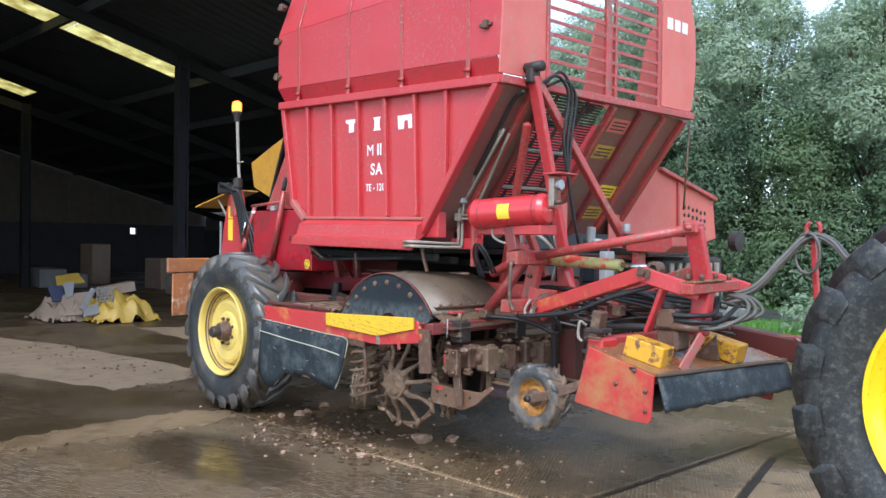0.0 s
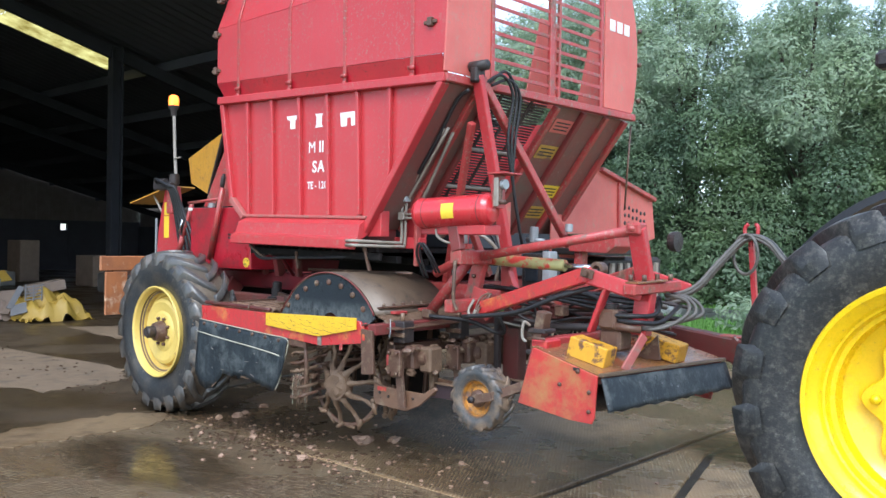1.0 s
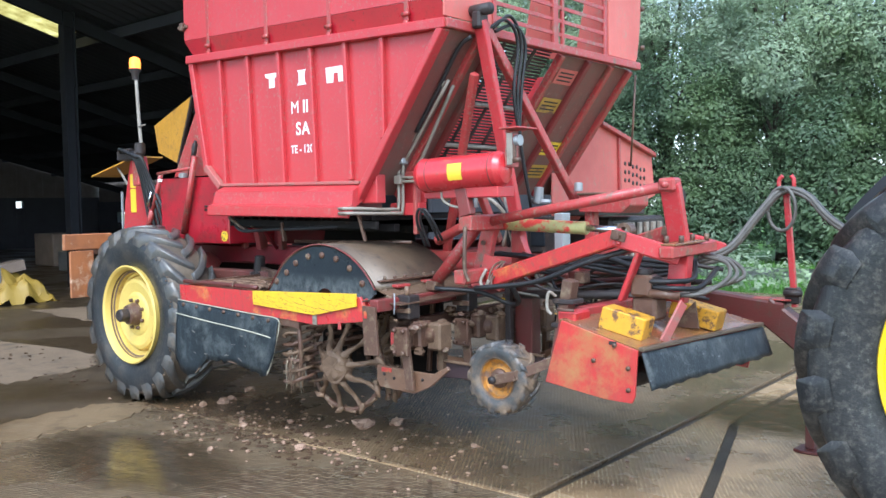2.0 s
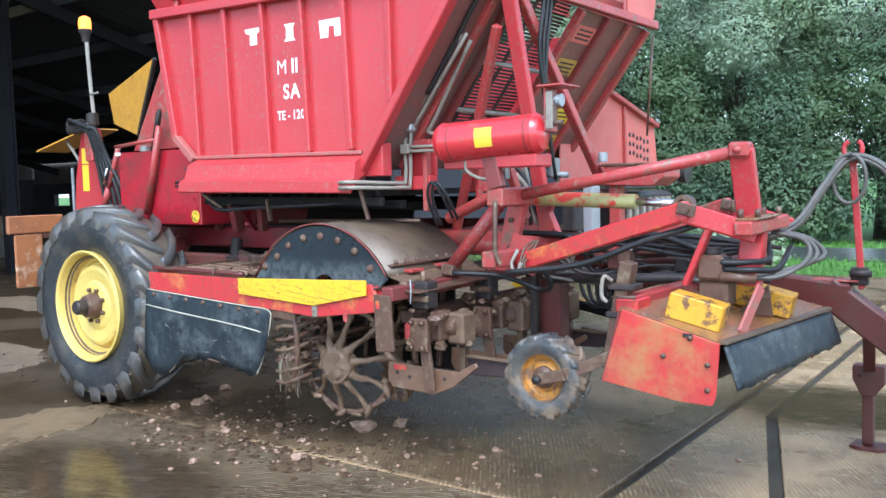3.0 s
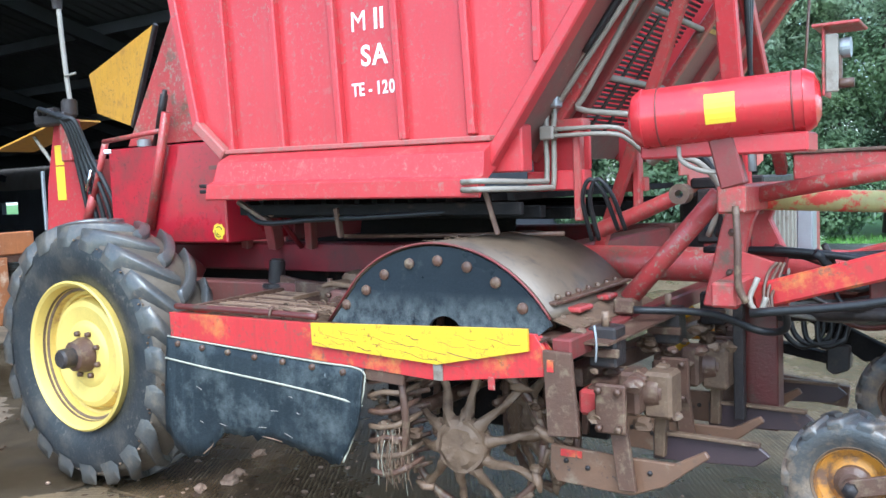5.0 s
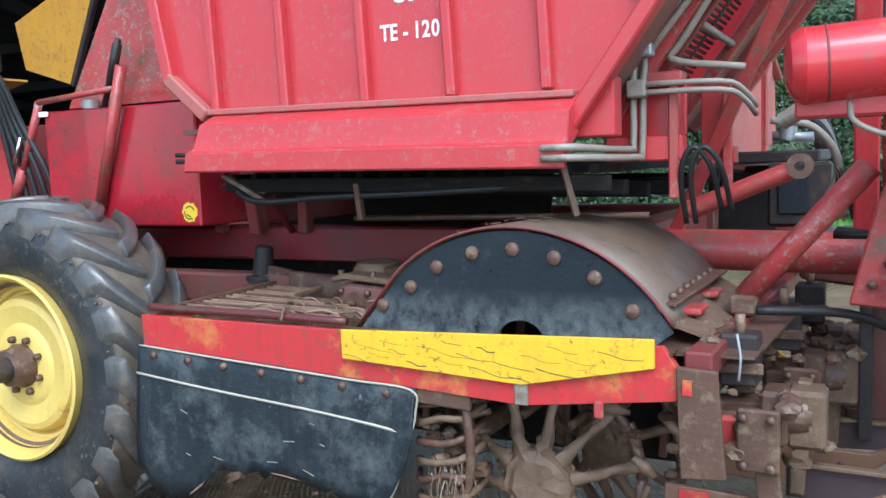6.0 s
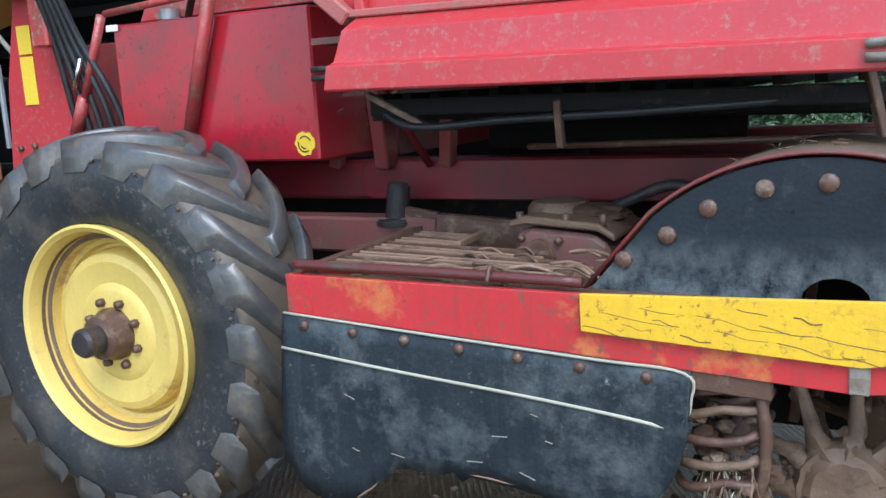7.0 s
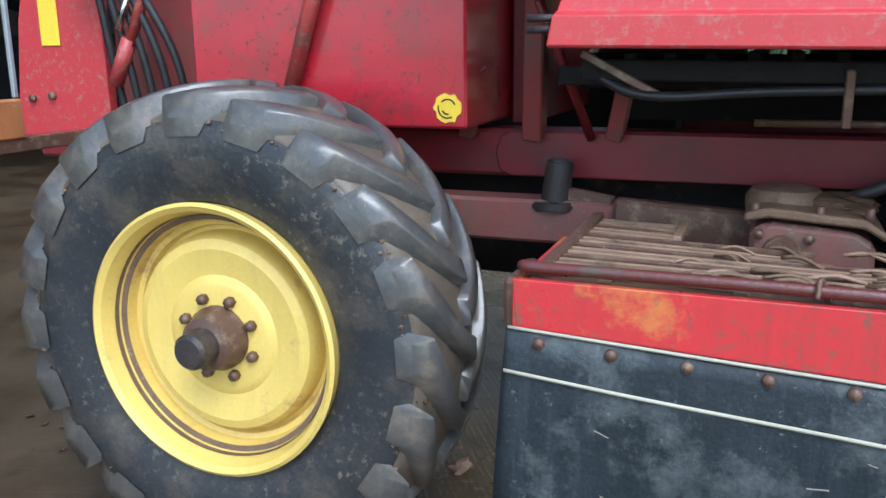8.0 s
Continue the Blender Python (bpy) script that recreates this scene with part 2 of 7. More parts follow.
TYRE = surface("wet_tyre_rubber", (0.03, 0.032, 0.035), (0.05, 0.049, 0.048), 0.36, scale=6, wear=(0.11, 0.09, 0.07), wear_at=(0.5, 0.72), wear_scale=3, bump=0.2, grain=70, specks=(0.15, 0.13, 0.105), speck_at=(0.56, 0.66), coat=0.1, spec=0.3)
TREAD = surface("wet_muddy_tread_rubber", (0.14, 0.108, 0.078), (0.085, 0.07, 0.056), 0.4, scale=7, wear=(0.19, 0.15, 0.11), wear_at=(0.5, 0.7), wear_scale=5, bump=0.2, grain=40, spec=0.3)
LUG = surface("wet_black_lug_rubber", (0.07, 0.07, 0.07), (0.125, 0.105, 0.082), 0.32, scale=9, wear=(0.16, 0.13, 0.1), wear_at=(0.54, 0.7), wear_scale=9, bump=0.15, grain=50, coat=0.25, specks=(0.17, 0.13, 0.1), speck_at=(0.56, 0.68))
TYRE_DUSTY = surface("worn_small_tyre_rubber", (0.05, 0.052, 0.055), (0.1, 0.085, 0.07), 0.4, scale=7, wear=(0.23, 0.16, 0.105), wear_at=(0.47, 0.62), wear_scale=6, bump=0.25, coat=0.2)
BIG_TYRE = surface("black_tractor_tyre_rubber", (0.025, 0.026, 0.027), (0.045, 0.043, 0.04), 0.4, scale=5, wear=(0.11, 0.1, 0.085), wear_at=(0.5, 0.72), wear_scale=22, streaks=0.3, streak_colour=(0.1, 0.1, 0.09), bump=0.3, grain=60, specks=(0.17, 0.16, 0.14), speck_at=(0.56, 0.72), coat=0.15, spec=0.3)
FENDER = surface("black_mudguard_plastic", (0.012, 0.012, 0.013), (0.02, 0.02, 0.02), 0.5, bump=0.1)
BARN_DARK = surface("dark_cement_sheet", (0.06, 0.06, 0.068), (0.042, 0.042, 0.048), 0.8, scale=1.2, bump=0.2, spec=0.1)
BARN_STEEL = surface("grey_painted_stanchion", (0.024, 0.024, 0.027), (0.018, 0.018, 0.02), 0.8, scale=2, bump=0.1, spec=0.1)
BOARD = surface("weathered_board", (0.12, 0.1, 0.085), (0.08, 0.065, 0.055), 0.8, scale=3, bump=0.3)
TARP = surface("crumpled_yellow_sacking", (0.42, 0.27, 0.04), (0.34, 0.21, 0.035), 0.5, scale=4, wear=(0.3, 0.2, 0.06), wear_at=(0.6, 0.75), bump=0.2)
CARD = surface("pale_board", (0.17, 0.165, 0.165), (0.13, 0.125, 0.125), 0.7, bump=0.1)
NAVY = surface("dark_navy_board", (0.02, 0.025, 0.06), (0.015, 0.018, 0.04), 0.6, bump=0.1)
CARD_BROWN = surface("brown_cardboard", (0.22, 0.16, 0.12), (0.16, 0.12, 0.09), 0.8, bump=0.15)
STONE = surface("pale_flint", (0.4, 0.26, 0.18), (0.2, 0.115, 0.075), 0.5, scale=20, bump=0.4, spec=0.3)
BARK = surface("grey_brown_bark", (0.09, 0.07, 0.055), (0.06, 0.048, 0.04), 0.9, scale=6, bump=0.8, grain=30)
ROAD = surface("wet_asphalt", (0.07, 0.07, 0.07), (0.05, 0.05, 0.05), 0.3, scale=2, bump=0.3)


def concrete(name, tone, rib=1.0, gloss=0.05, turn=20):
    """Brushed wet concrete: fine ridges that stand out of a water film, muddy stains, worn pale patches."""
    mat = bpy.data.materials.new(name)
    mat.use_nodes = True
    n, l = mat.node_tree.nodes, mat.node_tree.links
    p = n["Principled BSDF"]
    co = n.new("ShaderNodeNewGeometry").outputs["Position"]

    def times(a, b, k=None):
        m = n.new("ShaderNodeMath")
        m.operation = "MULTIPLY"
        l.new(a, m.inputs[0])
        if k is None:
            l.new(b, m.inputs[1])
        else:
            m.inputs[1].default_value = k
        return m.outputs[0]

    def plus(a, b):
        m = n.new("ShaderNodeMath")
        l.new(a, m.inputs[0])
        l.new(b, m.inputs[1])
        return m.outputs[0]

    patch = noise_node(n, l, co, 0.75, 7.0, 0.6)
    mid = noise_node(n, l, co, 3.2, 8.0, 0.65)
    fine = noise_node(n, l, co, 70, 5.0, 0.7)
    dashes = noise_node(n, l, co, 60.0, 3.0, 0.6, (0.16, 1.0, 1.0), turn)
    ridges = n.new("ShaderNodeTexWave")
    ridges.inputs["Scale"].default_value, ridges.inputs["Distortion"].default_value, ridges.inputs["Detail"].default_value = 13.0, 1.6, 3.0
    ridges.inputs["Detail Scale"].default_value = 2.5
    ridges.bands_direction = "Y"
    turned = n.new("ShaderNodeMapping")
    turned.inputs["Rotation"].default_value = (0, 0, radians(-turn))
    l.new(co, turned.inputs["Vector"])
    l.new(turned.outputs["Vector"], ridges.inputs["Vector"])
    keep = ramp(n, l, noise_node(n, l, co, 1.1, 6.0, 0.65), 0.3, 0.52)
    crest = times(times(ridges.outputs["Fac"], ramp(n, l, dashes, 0.36, 0.62)), keep)
    colour = mixc(n, l, ramp(n, l, patch, 0.36, 0.62), tuple(tone * c for c in (0.13, 0.08, 0.04)), tuple(tone * c for c in (0.25, 0.17, 0.093)))
    colour = mixc(n, l, ramp(n, l, mid, 0.5, 0.72), colour, tuple(tone * c for c in (0.085, 0.053, 0.028)))
    colour = mixc(n, l, ramp(n, l, fine, 0.58, 0.8), colour, tuple(tone * c for c in (0.3, 0.235, 0.15)))
    # Paler crests put the wet glints along the ridges into the colour.
    colour = mixc(n, l, times(ramp(n, l, crest, 0.3, 0.8), None, min(1.0, rib)), colour, tuple(tone * c for c in (0.42, 0.33, 0.2)))
    l.new(colour, p.inputs["Base Color"])
    p.inputs["Specular IOR Level"].default_value = 0.4
    r = n.new("ShaderNodeMapRange")
    r.inputs["To Min"].default_value, r.inputs["To Max"].default_value = gloss + 0.03, gloss + 0.3
    l.new(ramp(n, l, patch, 0.44, 0.56), r.inputs["Value"])
    l.new(r.outputs["Result"], p.inputs["Roughness"])
    b = n.new("ShaderNodeBump")
    b.inputs["Strength"].default_value, b.inputs["Distance"].default_value = 0.8, 0.008
    l.new(plus(times(crest, None, rib), plus(times(fine, None, 0.3), times(mid, None, 0.4))), b.inputs["Height"])
    l.new(b.outputs["Normal"], p.inputs["Normal"])
    return mat


CONCRETE = concrete("wet_brushed_concrete", 0.62, 1.7)
# Cleaner, paler slabs; their wet sky reflection is also put into this tone.
CONCRETE_WASHED = concrete("rain_washed_concrete", 1.85, 0.4, 0.08, -58)
CONCRETE_MID = concrete("worn_concrete", 0.85, 0.3, 0.2)
CONCRETE_MUDDY = concrete("muddy_wet_concrete", 0.32, 0.1, 0.26)
CONCRETE_FAR = concrete("damp_worn_concrete", 0.8, 0.4, 0.14, -58)
CONCRETE_PALE = surface("pale_dry_concrete", (0.23, 0.162, 0.102), (0.14, 0.096, 0.06), 0.65, scale=1.6, wear=(0.1, 0.072, 0.048), wear_at=(0.52, 0.64), wear_scale=3.5, bump=0.3, specks=(0.06, 0.045, 0.03), speck_at=(0.58, 0.66))


def puddle(name, x, y, rx, ry):
    """A film of muddy rain water that thins out towards a broken edge."""
    mat = bpy.data.materials.new(name)
    mat.use_nodes = True
    n, l = mat.node_tree.nodes, mat.node_tree.links
    p = n["Principled BSDF"]
    co = n.new("ShaderNodeNewGeometry").outputs["Position"]
    l.new(mixc(n, l, ramp(n, l, noise_node(n, l, co, 6.0), 0.35, 0.65), (0.07, 0.047, 0.025), (0.1, 0.07, 0.04)), p.inputs["Base Color"])
    p.inputs["Roughness"].default_value = 0.13
    m = n.new("ShaderNodeMapping")
    m.inputs["Location"].default_value = (-x / rx, -y / ry, 0)
    m.inputs["Scale"].default_value = (1 / rx, 1 / ry, 0)
    l.new(co, m.inputs["Vector"])
    d = n.new("ShaderNodeVectorMath")
    d.operation = "LENGTH"
    l.new(m.outputs["Vector"], d.inputs[0])
    k = n.new("ShaderNodeMath")
    k.operation = "MULTIPLY"
    l.new(ramp(n, l, d.outputs["Value"], 0.98, 0.45), k.inputs[0])
    l.new(ramp(n, l, noise_node(n, l, co, 7.0, 9.0, 0.75, (0.6, 2.0, 1.0), 20), 0.3, 0.62), k.inputs[1])
    l.new(k.outputs[0], p.inputs["Alpha"])
    b = n.new("ShaderNodeBump")
    b.inputs["Strength"].default_value, b.inputs["Distance"].default_value = 0.12, 0.01
    l.new(noise_node(n, l, co, 30.0, 3.0), b.inputs["Height"])
    l.new(b.outputs["Normal"], p.inputs["Normal"])
    return mat


POOLS = ((1.4, -0.88, 1.0, 0.5, 0.0), (-1.7, -1.5, 1.9, 0.75, -0.0055), (4.35, 2.5, 0.9, 0.7, 0.003))
JOINT = surface("dark_wet_joint", (0.075, 0.058, 0.038), (0.05, 0.038, 0.026), 0.5, scale=5, bump=0.2, spec=0.2)
GRASS = surface("mown_grass", (0.09, 0.2, 0.03), (0.12, 0.27, 0.04), 0.8, scale=0.7, wear=(0.06, 0.12, 0.02), wear_at=(0.5, 0.7), bump=0.8, grain=25)


def leafy(name, one, two, light):
    mat = bpy.data.materials.new(name)
    mat.use_nodes = True
    n, l = mat.node_tree.nodes, mat.node_tree.links
    p = n["Principled BSDF"]
    g = n.new("ShaderNodeNewGeometry")
    co = g.outputs["Position"]
    colour = mixc(n, l, g.outputs["Random Per Island"], one, two)
    colour = mixc(n, l, ramp(n, l, noise_node(n, l, co, 0.5), 0.42, 0.7), colour, light)
    l.new(colour, p.inputs["Base Color"])
    p.inputs["Roughness"].default_value = 0.4
    t = n.new("ShaderNodeBsdfTranslucent")
    l.new(colour, t.inputs["Color"])
    m = n.new("ShaderNodeMixShader")
    m.inputs[0].default_value = 0.5
    l.new(p.outputs[0], m.inputs[1])
    l.new(t.outputs[0], m.inputs[2])
    l.new(m.outputs[0], n["Material Output"].inputs["Surface"])
    return mat


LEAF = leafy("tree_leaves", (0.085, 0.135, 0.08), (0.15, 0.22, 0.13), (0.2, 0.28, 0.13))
# Paler copy of LEAF: sky-bright tops and haze in the colour; also weeds.
LEAF_LIGHT = leafy("pale_and_skylit_leaves", (0.27, 0.35, 0.24), (0.4, 0.48, 0.34), (0.43, 0.52, 0.31))


def glowing(name, colour, strength):
    mat = bpy.data.materials.new(name)
    mat.use_nodes = True
    p = mat.node_tree.nodes["Principled BSDF"]
    p.inputs["Base Color"].default_value = (*colour, 1)
    p.inputs["Emission Color"].default_value = (*colour, 1)
    p.inputs["Emission Strength"].default_value = strength
    p.inputs["Roughness"].default_value = 0.15
    return mat


BEACON = glowing("lit_amber_lens", (1.0, 0.2, 0.02), 1.3)


def sheet_light():
    """Yellowed translucent roof sheet."""
    mat = bpy.data.materials.new("yellowed_clear_roof_sheet")
    mat.use_nodes = True
    n, l = mat.node_tree.nodes, mat.node_tree.links
    co = n.new("ShaderNodeNewGeometry").outputs["Position"]
    tint = mixc(n, l, ramp(n, l, noise_node(n, l, co, 3.0, 8.0), 0.35, 0.7), (0.95, 0.86, 0.5), (0.45, 0.36, 0.14))
    t = n.new("ShaderNodeBsdfTransparent")
    d = n.new("ShaderNodeBsdfTranslucent")
    l.new(tint, t.inputs["Color"])
    l.new(tint, d.inputs["Color"])
    m = n.new("ShaderNodeMixShader")
    m.inputs[0].default_value = 0.45
    l.new(t.outputs[0], m.inputs[1])
    l.new(d.outputs[0], m.inputs[2])
    l.new(m.outputs[0], n["Material Output"].inputs["Surface"])
    return mat


CLEAR_SHEET = sheet_light()


# ---- building blocks ----
def part(name, bm, material, parent=None, label=""):
    me = bpy.data.meshes.new(name)
    bmesh.ops.recalc_face_normals(bm, faces=bm.faces)
    bm.to_mesh(me)
    bm.free()
    me.materials.append(material)
    ob = new(name, me)
    if parent:
        ob.parent = parent
    if label:
        ob["label"] = label
    return ob


def thing(name, label, category, group="", kind=""):
    ob = new(name)
    ob.empty_display_size = 0.2
    return tagged(ob, label, category, group, kind)


def thicken(ob, t):
    m = ob.modifiers.new("thick", "SOLIDIFY")
    m.thickness, m.offset = t, 0
    return ob


def smooth(ob, angle=40):
    for f in ob.data.polygons:
        f.use_smooth = True
    ob.data.set_sharp_from_angle(angle=radians(angle))
    return ob


def bevel(bm, w, seg=1):
    if w:
        bmesh.ops.bevel(bm, geom=bm.edges[:], offset=w, segments=seg, affect="EDGES", clamp_overlap=True)
    return bm


def hexa(bm, c):
    """A six-sided block on eight corners: bottom ring, then top ring."""
    v = [bm.verts.new(p) for p in c]
    for f in ((3, 2, 1, 0), (4, 5, 6, 7), (0, 1, 5, 4), (1, 2, 6, 5), (2, 3, 7, 6), (3, 0, 4, 7)):
        bm.faces.new([v[i] for i in f])
    return bm


def block(x0, x1, y0, y1, z0, z1, w=0.006, bm=None):
    b = bmesh.new()
    hexa(b, [(x0, y0, z0), (x1, y0, z0), (x1, y1, z0), (x0, y1, z0), (x0, y0, z1), (x1, y0, z1), (x1, y1, z1), (x0, y1, z1)])
    return merge(bm, bevel(b, w))


def merge(into, bm):
    if into is None:
        return bm
    me = bpy.data.meshes.new("m")
    bm.to_mesh(me)
    bm.free()
    into.from_mesh(me)
    bpy.data.meshes.remove(me)
    return into


def frame_of(p, q, up=(0, 0, 1)):
    d = (Vector(q) - Vector(p)).normalized()
    u = Vector(up)
    if abs(d.dot(u)) > 0.98:
        u = Vector((1, 0, 0))
    s = d.cross(u).normalized()
    return d, s, s.cross(d)


def bar(p, q, w, h, bv=0.005, bm=None, up=(0, 0, 1)):
    """A box-section bar from p to q, w across and h high."""
    d, s, u = frame_of(p, q, up)
    p, q = Vector(p), Vector(q)
    s, u = s * w / 2, u * h / 2
    b = bmesh.new()
    hexa(b, [p - s - u, p + s - u, p + s + u, p - s + u, q - s - u, q + s - u, q + s + u, q - s + u])
    return merge(bm, bevel(b, bv))


def soften(b):
    """Round shading on curved faces; edges that turn sharply stay sharp."""
    for f in b.faces:
        f.smooth = True
    for e in b.edges:
        e.smooth = e.calc_face_angle(0) < 0.9
    return b


def rod(p, q, r, r2=None, seg=16, bv=0.0, bm=None):
    d, s, u = frame_of(p, q)
    r2 = r if r2 is None else r2
    b = bmesh.new()
    rings = []
    for c, rr in ((Vector(p), r), (Vector(q), r2)):
        rings.append([b.verts.new(c + (s * math.cos(2 * math.pi * i / seg) + u * math.sin(2 * math.pi * i / seg)) * rr) for i in range(seg)])
    for i in range(seg):
        j = (i + 1) % seg
        b.faces.new((rings[0][i], rings[0][j], rings[1][j], rings[1][i]))
    caps = [b.faces.new(rings[0][::-1]), b.faces.new(rings[1])]
    if bv:
        bmesh.ops.bevel(b, geom=[e for f in caps for e in f.edges], offset=bv, segments=2, affect="EDGES")
    return merge(bm, soften(b))


def spline(pts, n=6):
    """A smooth run of points through pts."""
    P = [Vector(p) for p in pts]
    P = [2 * P[0] - P[1]] + P + [2 * P[-1] - P[-2]]
    out = []
    for i in range(1, len(P) - 2):
        for k in range(n):
            t = k / n
            out.append(0.5 * (2 * P[i] + (P[i + 1] - P[i - 1]) * t + (2 * P[i - 1] - 5 * P[i] + 4 * P[i + 1] - P[i + 2]) * t * t
                              + (3 * P[i] - P[i - 1] - 3 * P[i + 1] + P[i + 2]) * t ** 3))
    return out + [P[-2]]


def hose(pts, r, seg=8, n=6, bm=None, curved=True):
    """A round pipe or hose through the points."""
    run = spline(pts, n) if curved else [Vector(p) for p in pts]
    b = bmesh.new()
    last, up = None, Vector((0.13, 0.21, 0.97))
    for i, c in enumerate(run):
        d = (run[min(i + 1, len(run) - 1)] - run[max(i - 1, 0)]).normalized()
        s = d.cross(up).normalized()
        u = s.cross(d)
        ring = [b.verts.new(c + (s * math.cos(2 * math.pi * k / seg) + u * math.sin(2 * math.pi * k / seg)) * r) for k in range(seg)]
        if last:
            for k in range(seg):
                j = (k + 1) % seg
                b.faces.new((last[k], last[j], ring[j], ring[k]))
        else:
            b.faces.new(ring[::-1])
        last = ring
    b.faces.new(last)
    return merge(bm, soften(b))


def tapered(pts, radii, seg=7, n=4, rough=0.0, seed=0):
    """A round limb through the points whose thickness follows radii, lumpy by rough."""
    run = spline(pts, n)
    b = bmesh.new()
    last, up = None, Vector((0.31, 0.84, 0.44))
    for i, c in enumerate(run):
        k = min(i / n, len(radii) - 1.001)
        r = radii[int(k)] + (radii[int(k) + 1] - radii[int(k)]) * (k - int(k))
        d = (run[min(i + 1, len(run) - 1)] - run[max(i - 1, 0)]).normalized()
        a = d.cross(up).normalized()
        u = a.cross(d)
        ring = []
        for q in range(seg):
            v = a * math.cos(2 * math.pi * q / seg) + u * math.sin(2 * math.pi * q / seg)
            ring.append(b.verts.new(c + v * r * (1 + rough * noise.noise(c * 30 + v * 1.5 + Vector((seed, 0, 0))))))
        if last:
            for q in range(seg):
                j = (q + 1) % seg
                b.faces.new((last[q], last[j], ring[j], ring[q]))
        else:
            b.faces.new(ring[::-1])
        last = ring
    b.faces.new(last)
    return soften(b)


def clod(c, r, seed, flat=0.8):
    """A small uneven lump of earth."""
    b = bmesh.new()
    bmesh.ops.create_icosphere(b, subdivisions=2 if r > 0.014 else 1, radius=r)
    for v in b.verts:
        k = 1 + 0.5 * noise.noise(v.co / r * 1.4 + Vector((seed * 1.7, 0, 0)))
        v.co = Vector(c) + Vector((v.co.x * k * 1.15, v.co.y * k, v.co.z * k * flat))
    return b


def plate(outline, axis, at, thick, bv=0.003, bm=None):
    """A flat plate: its outline in the two other axes, laid at one place on the axis, thick towards its plus side."""
    def place(p, v):
        return {"x": (v, p[0], p[1]), "y": (p[0], v, p[1]), "z": (p[0], p[1], v)}[axis]
    b = bmesh.new()
    lo = [b.verts.new(place(p, at)) for p in outline]
    hi = [b.verts.new(place(p, at + thick)) for p in outline]
    b.faces.new(lo), b.faces.new(hi[::-1])
    for i in range(len(outline)):
        j = (i + 1) % len(outline)
        b.faces.new((lo[i], hi[i], hi[j], lo[j]))
    bmesh.ops.recalc_face_normals(b, faces=b.faces)
    return merge(bm, bevel(b, bv))


def quad_sheet(a, b_, c, d, thick=0.006, bv=0.0, bm=None):
    """A thin flat sheet on four corners in space."""
    P = [Vector(p) for p in (a, b_, c, d)]
    nrm = (P[1] - P[0]).cross(P[3] - P[0]).normalized() * thick
    b = bmesh.new()
    hexa(b, P + [p + nrm for p in P])
    return merge(bm, bevel(b, bv))


def lathe(profile, centre, axis="y", seg=64, bm=None, closed=False):
    """Turns (radius, along) pairs round an axis through the centre."""
    b = bmesh.new()
    rings = []
    for r, a in profile:
        ring = []
        for i in range(seg):
            c, s = math.cos(2 * math.pi * i / seg) * r, math.sin(2 * math.pi * i / seg) * r
            v = {"y": (c, a, s), "x": (a, c, s), "z": (c, s, a)}[axis]
            ring.append(b.verts.new(Vector(centre) + Vector(v)))
        rings.append(ring)
    for k in range(len(rings) - (0 if closed else 1)):
        A, B = rings[k], rings[(k + 1) % len(rings)]
        for i in range(seg):
            j = (i + 1) % seg
            b.faces.new((A[i], A[j], B[j], B[i]))
    bmesh.ops.remove_doubles(b, verts=b.verts, dist=1e-5)
    return merge(bm, b)


def carcass(c, R, half, bead, lug_h, seg=96):
    """The smooth body of a farm tyre round the y axis."""
    cr = R - lug_h
    side = cr - bead
    prof = [(bead, -half * 0.72), (bead + 0.06 * side, -half * 0.84), (bead + 0.12 * side, -half * 0.86), (bead + 0.3 * side, -half * 0.97), (bead + 0.5 * side, -half), (bead + 0.7 * side, -half * 0.98),
            (bead + 0.86 * side, -half * 0.92), (cr - 0.028 * R, -half * 0.82), (cr - 0.008 * R, -half * 0.5), (cr, 0)]
    return lathe(prof + [(r, -a) for r, a in prof[-2::-1]], c, "y", seg)


def add_lugs(tyre, mat, c, R, half, bead, lugs, lug_h, lug_w, lean=0.36, way=1, drop=0.0, dip=0.0):
    """Two rows of slanted curved tread bars that meet in the middle."""
    cr = R - lug_h
    side = cr - bead
    for row in (-1, 1):
        for i in range(lugs):
            bm = bmesh.new()
            t0 = 2 * math.pi * (i + (0.5 if row > 0 else 0)) / lugs
            last = None
            for k in range(9):
                s = -0.08 + 1.08 * min(k, 7) / 7
                ang = t0 + way * lean * (0.35 * s + 0.65 * s * s)
                top = R - 0.02 * R * s ** 3 - drop * s * s
                base = cr - 0.03 * R * (0.3 + 0.7 * s * s) - 0.012 - dip * s * s
                w = lug_w * (0.72 + 0.5 * s * s) / 2 / R
                y = row * s * half * 0.95
                if k == 8:
                    top, base, y, w = cr - (0.1 + 1.6 * dip) * side, cr - (0.24 + 2.5 * dip) * side, row * half * (0.985 + 0.9 * dip), w * 0.8
                if k == 7:
                    base = cr - 0.2 * side
                ring = []
                for rr, ww in ((base, w * 1.35), (top - 0.12 * lug_h, w * 1.04), (top, w * 0.82), (top, -w * 0.82), (top - 0.12 * lug_h, -w * 1.04), (base, -w * 1.35)):
                    ring.append(bm.verts.new((c[0] + rr * math.sin(ang + ww), c[1] + y, c[2] + rr * math.cos(ang + ww))))
                if last:
                    for q in range(6):
                        bm.faces.new((last[q], last[(q + 1) % 6], ring[(q + 1) % 6], ring[q]))
                else:
                    bm.faces.new(ring)
                last = ring
            bm.faces.new(last[::-1])
            smooth(part("lug", bm, mat, tyre), 78)


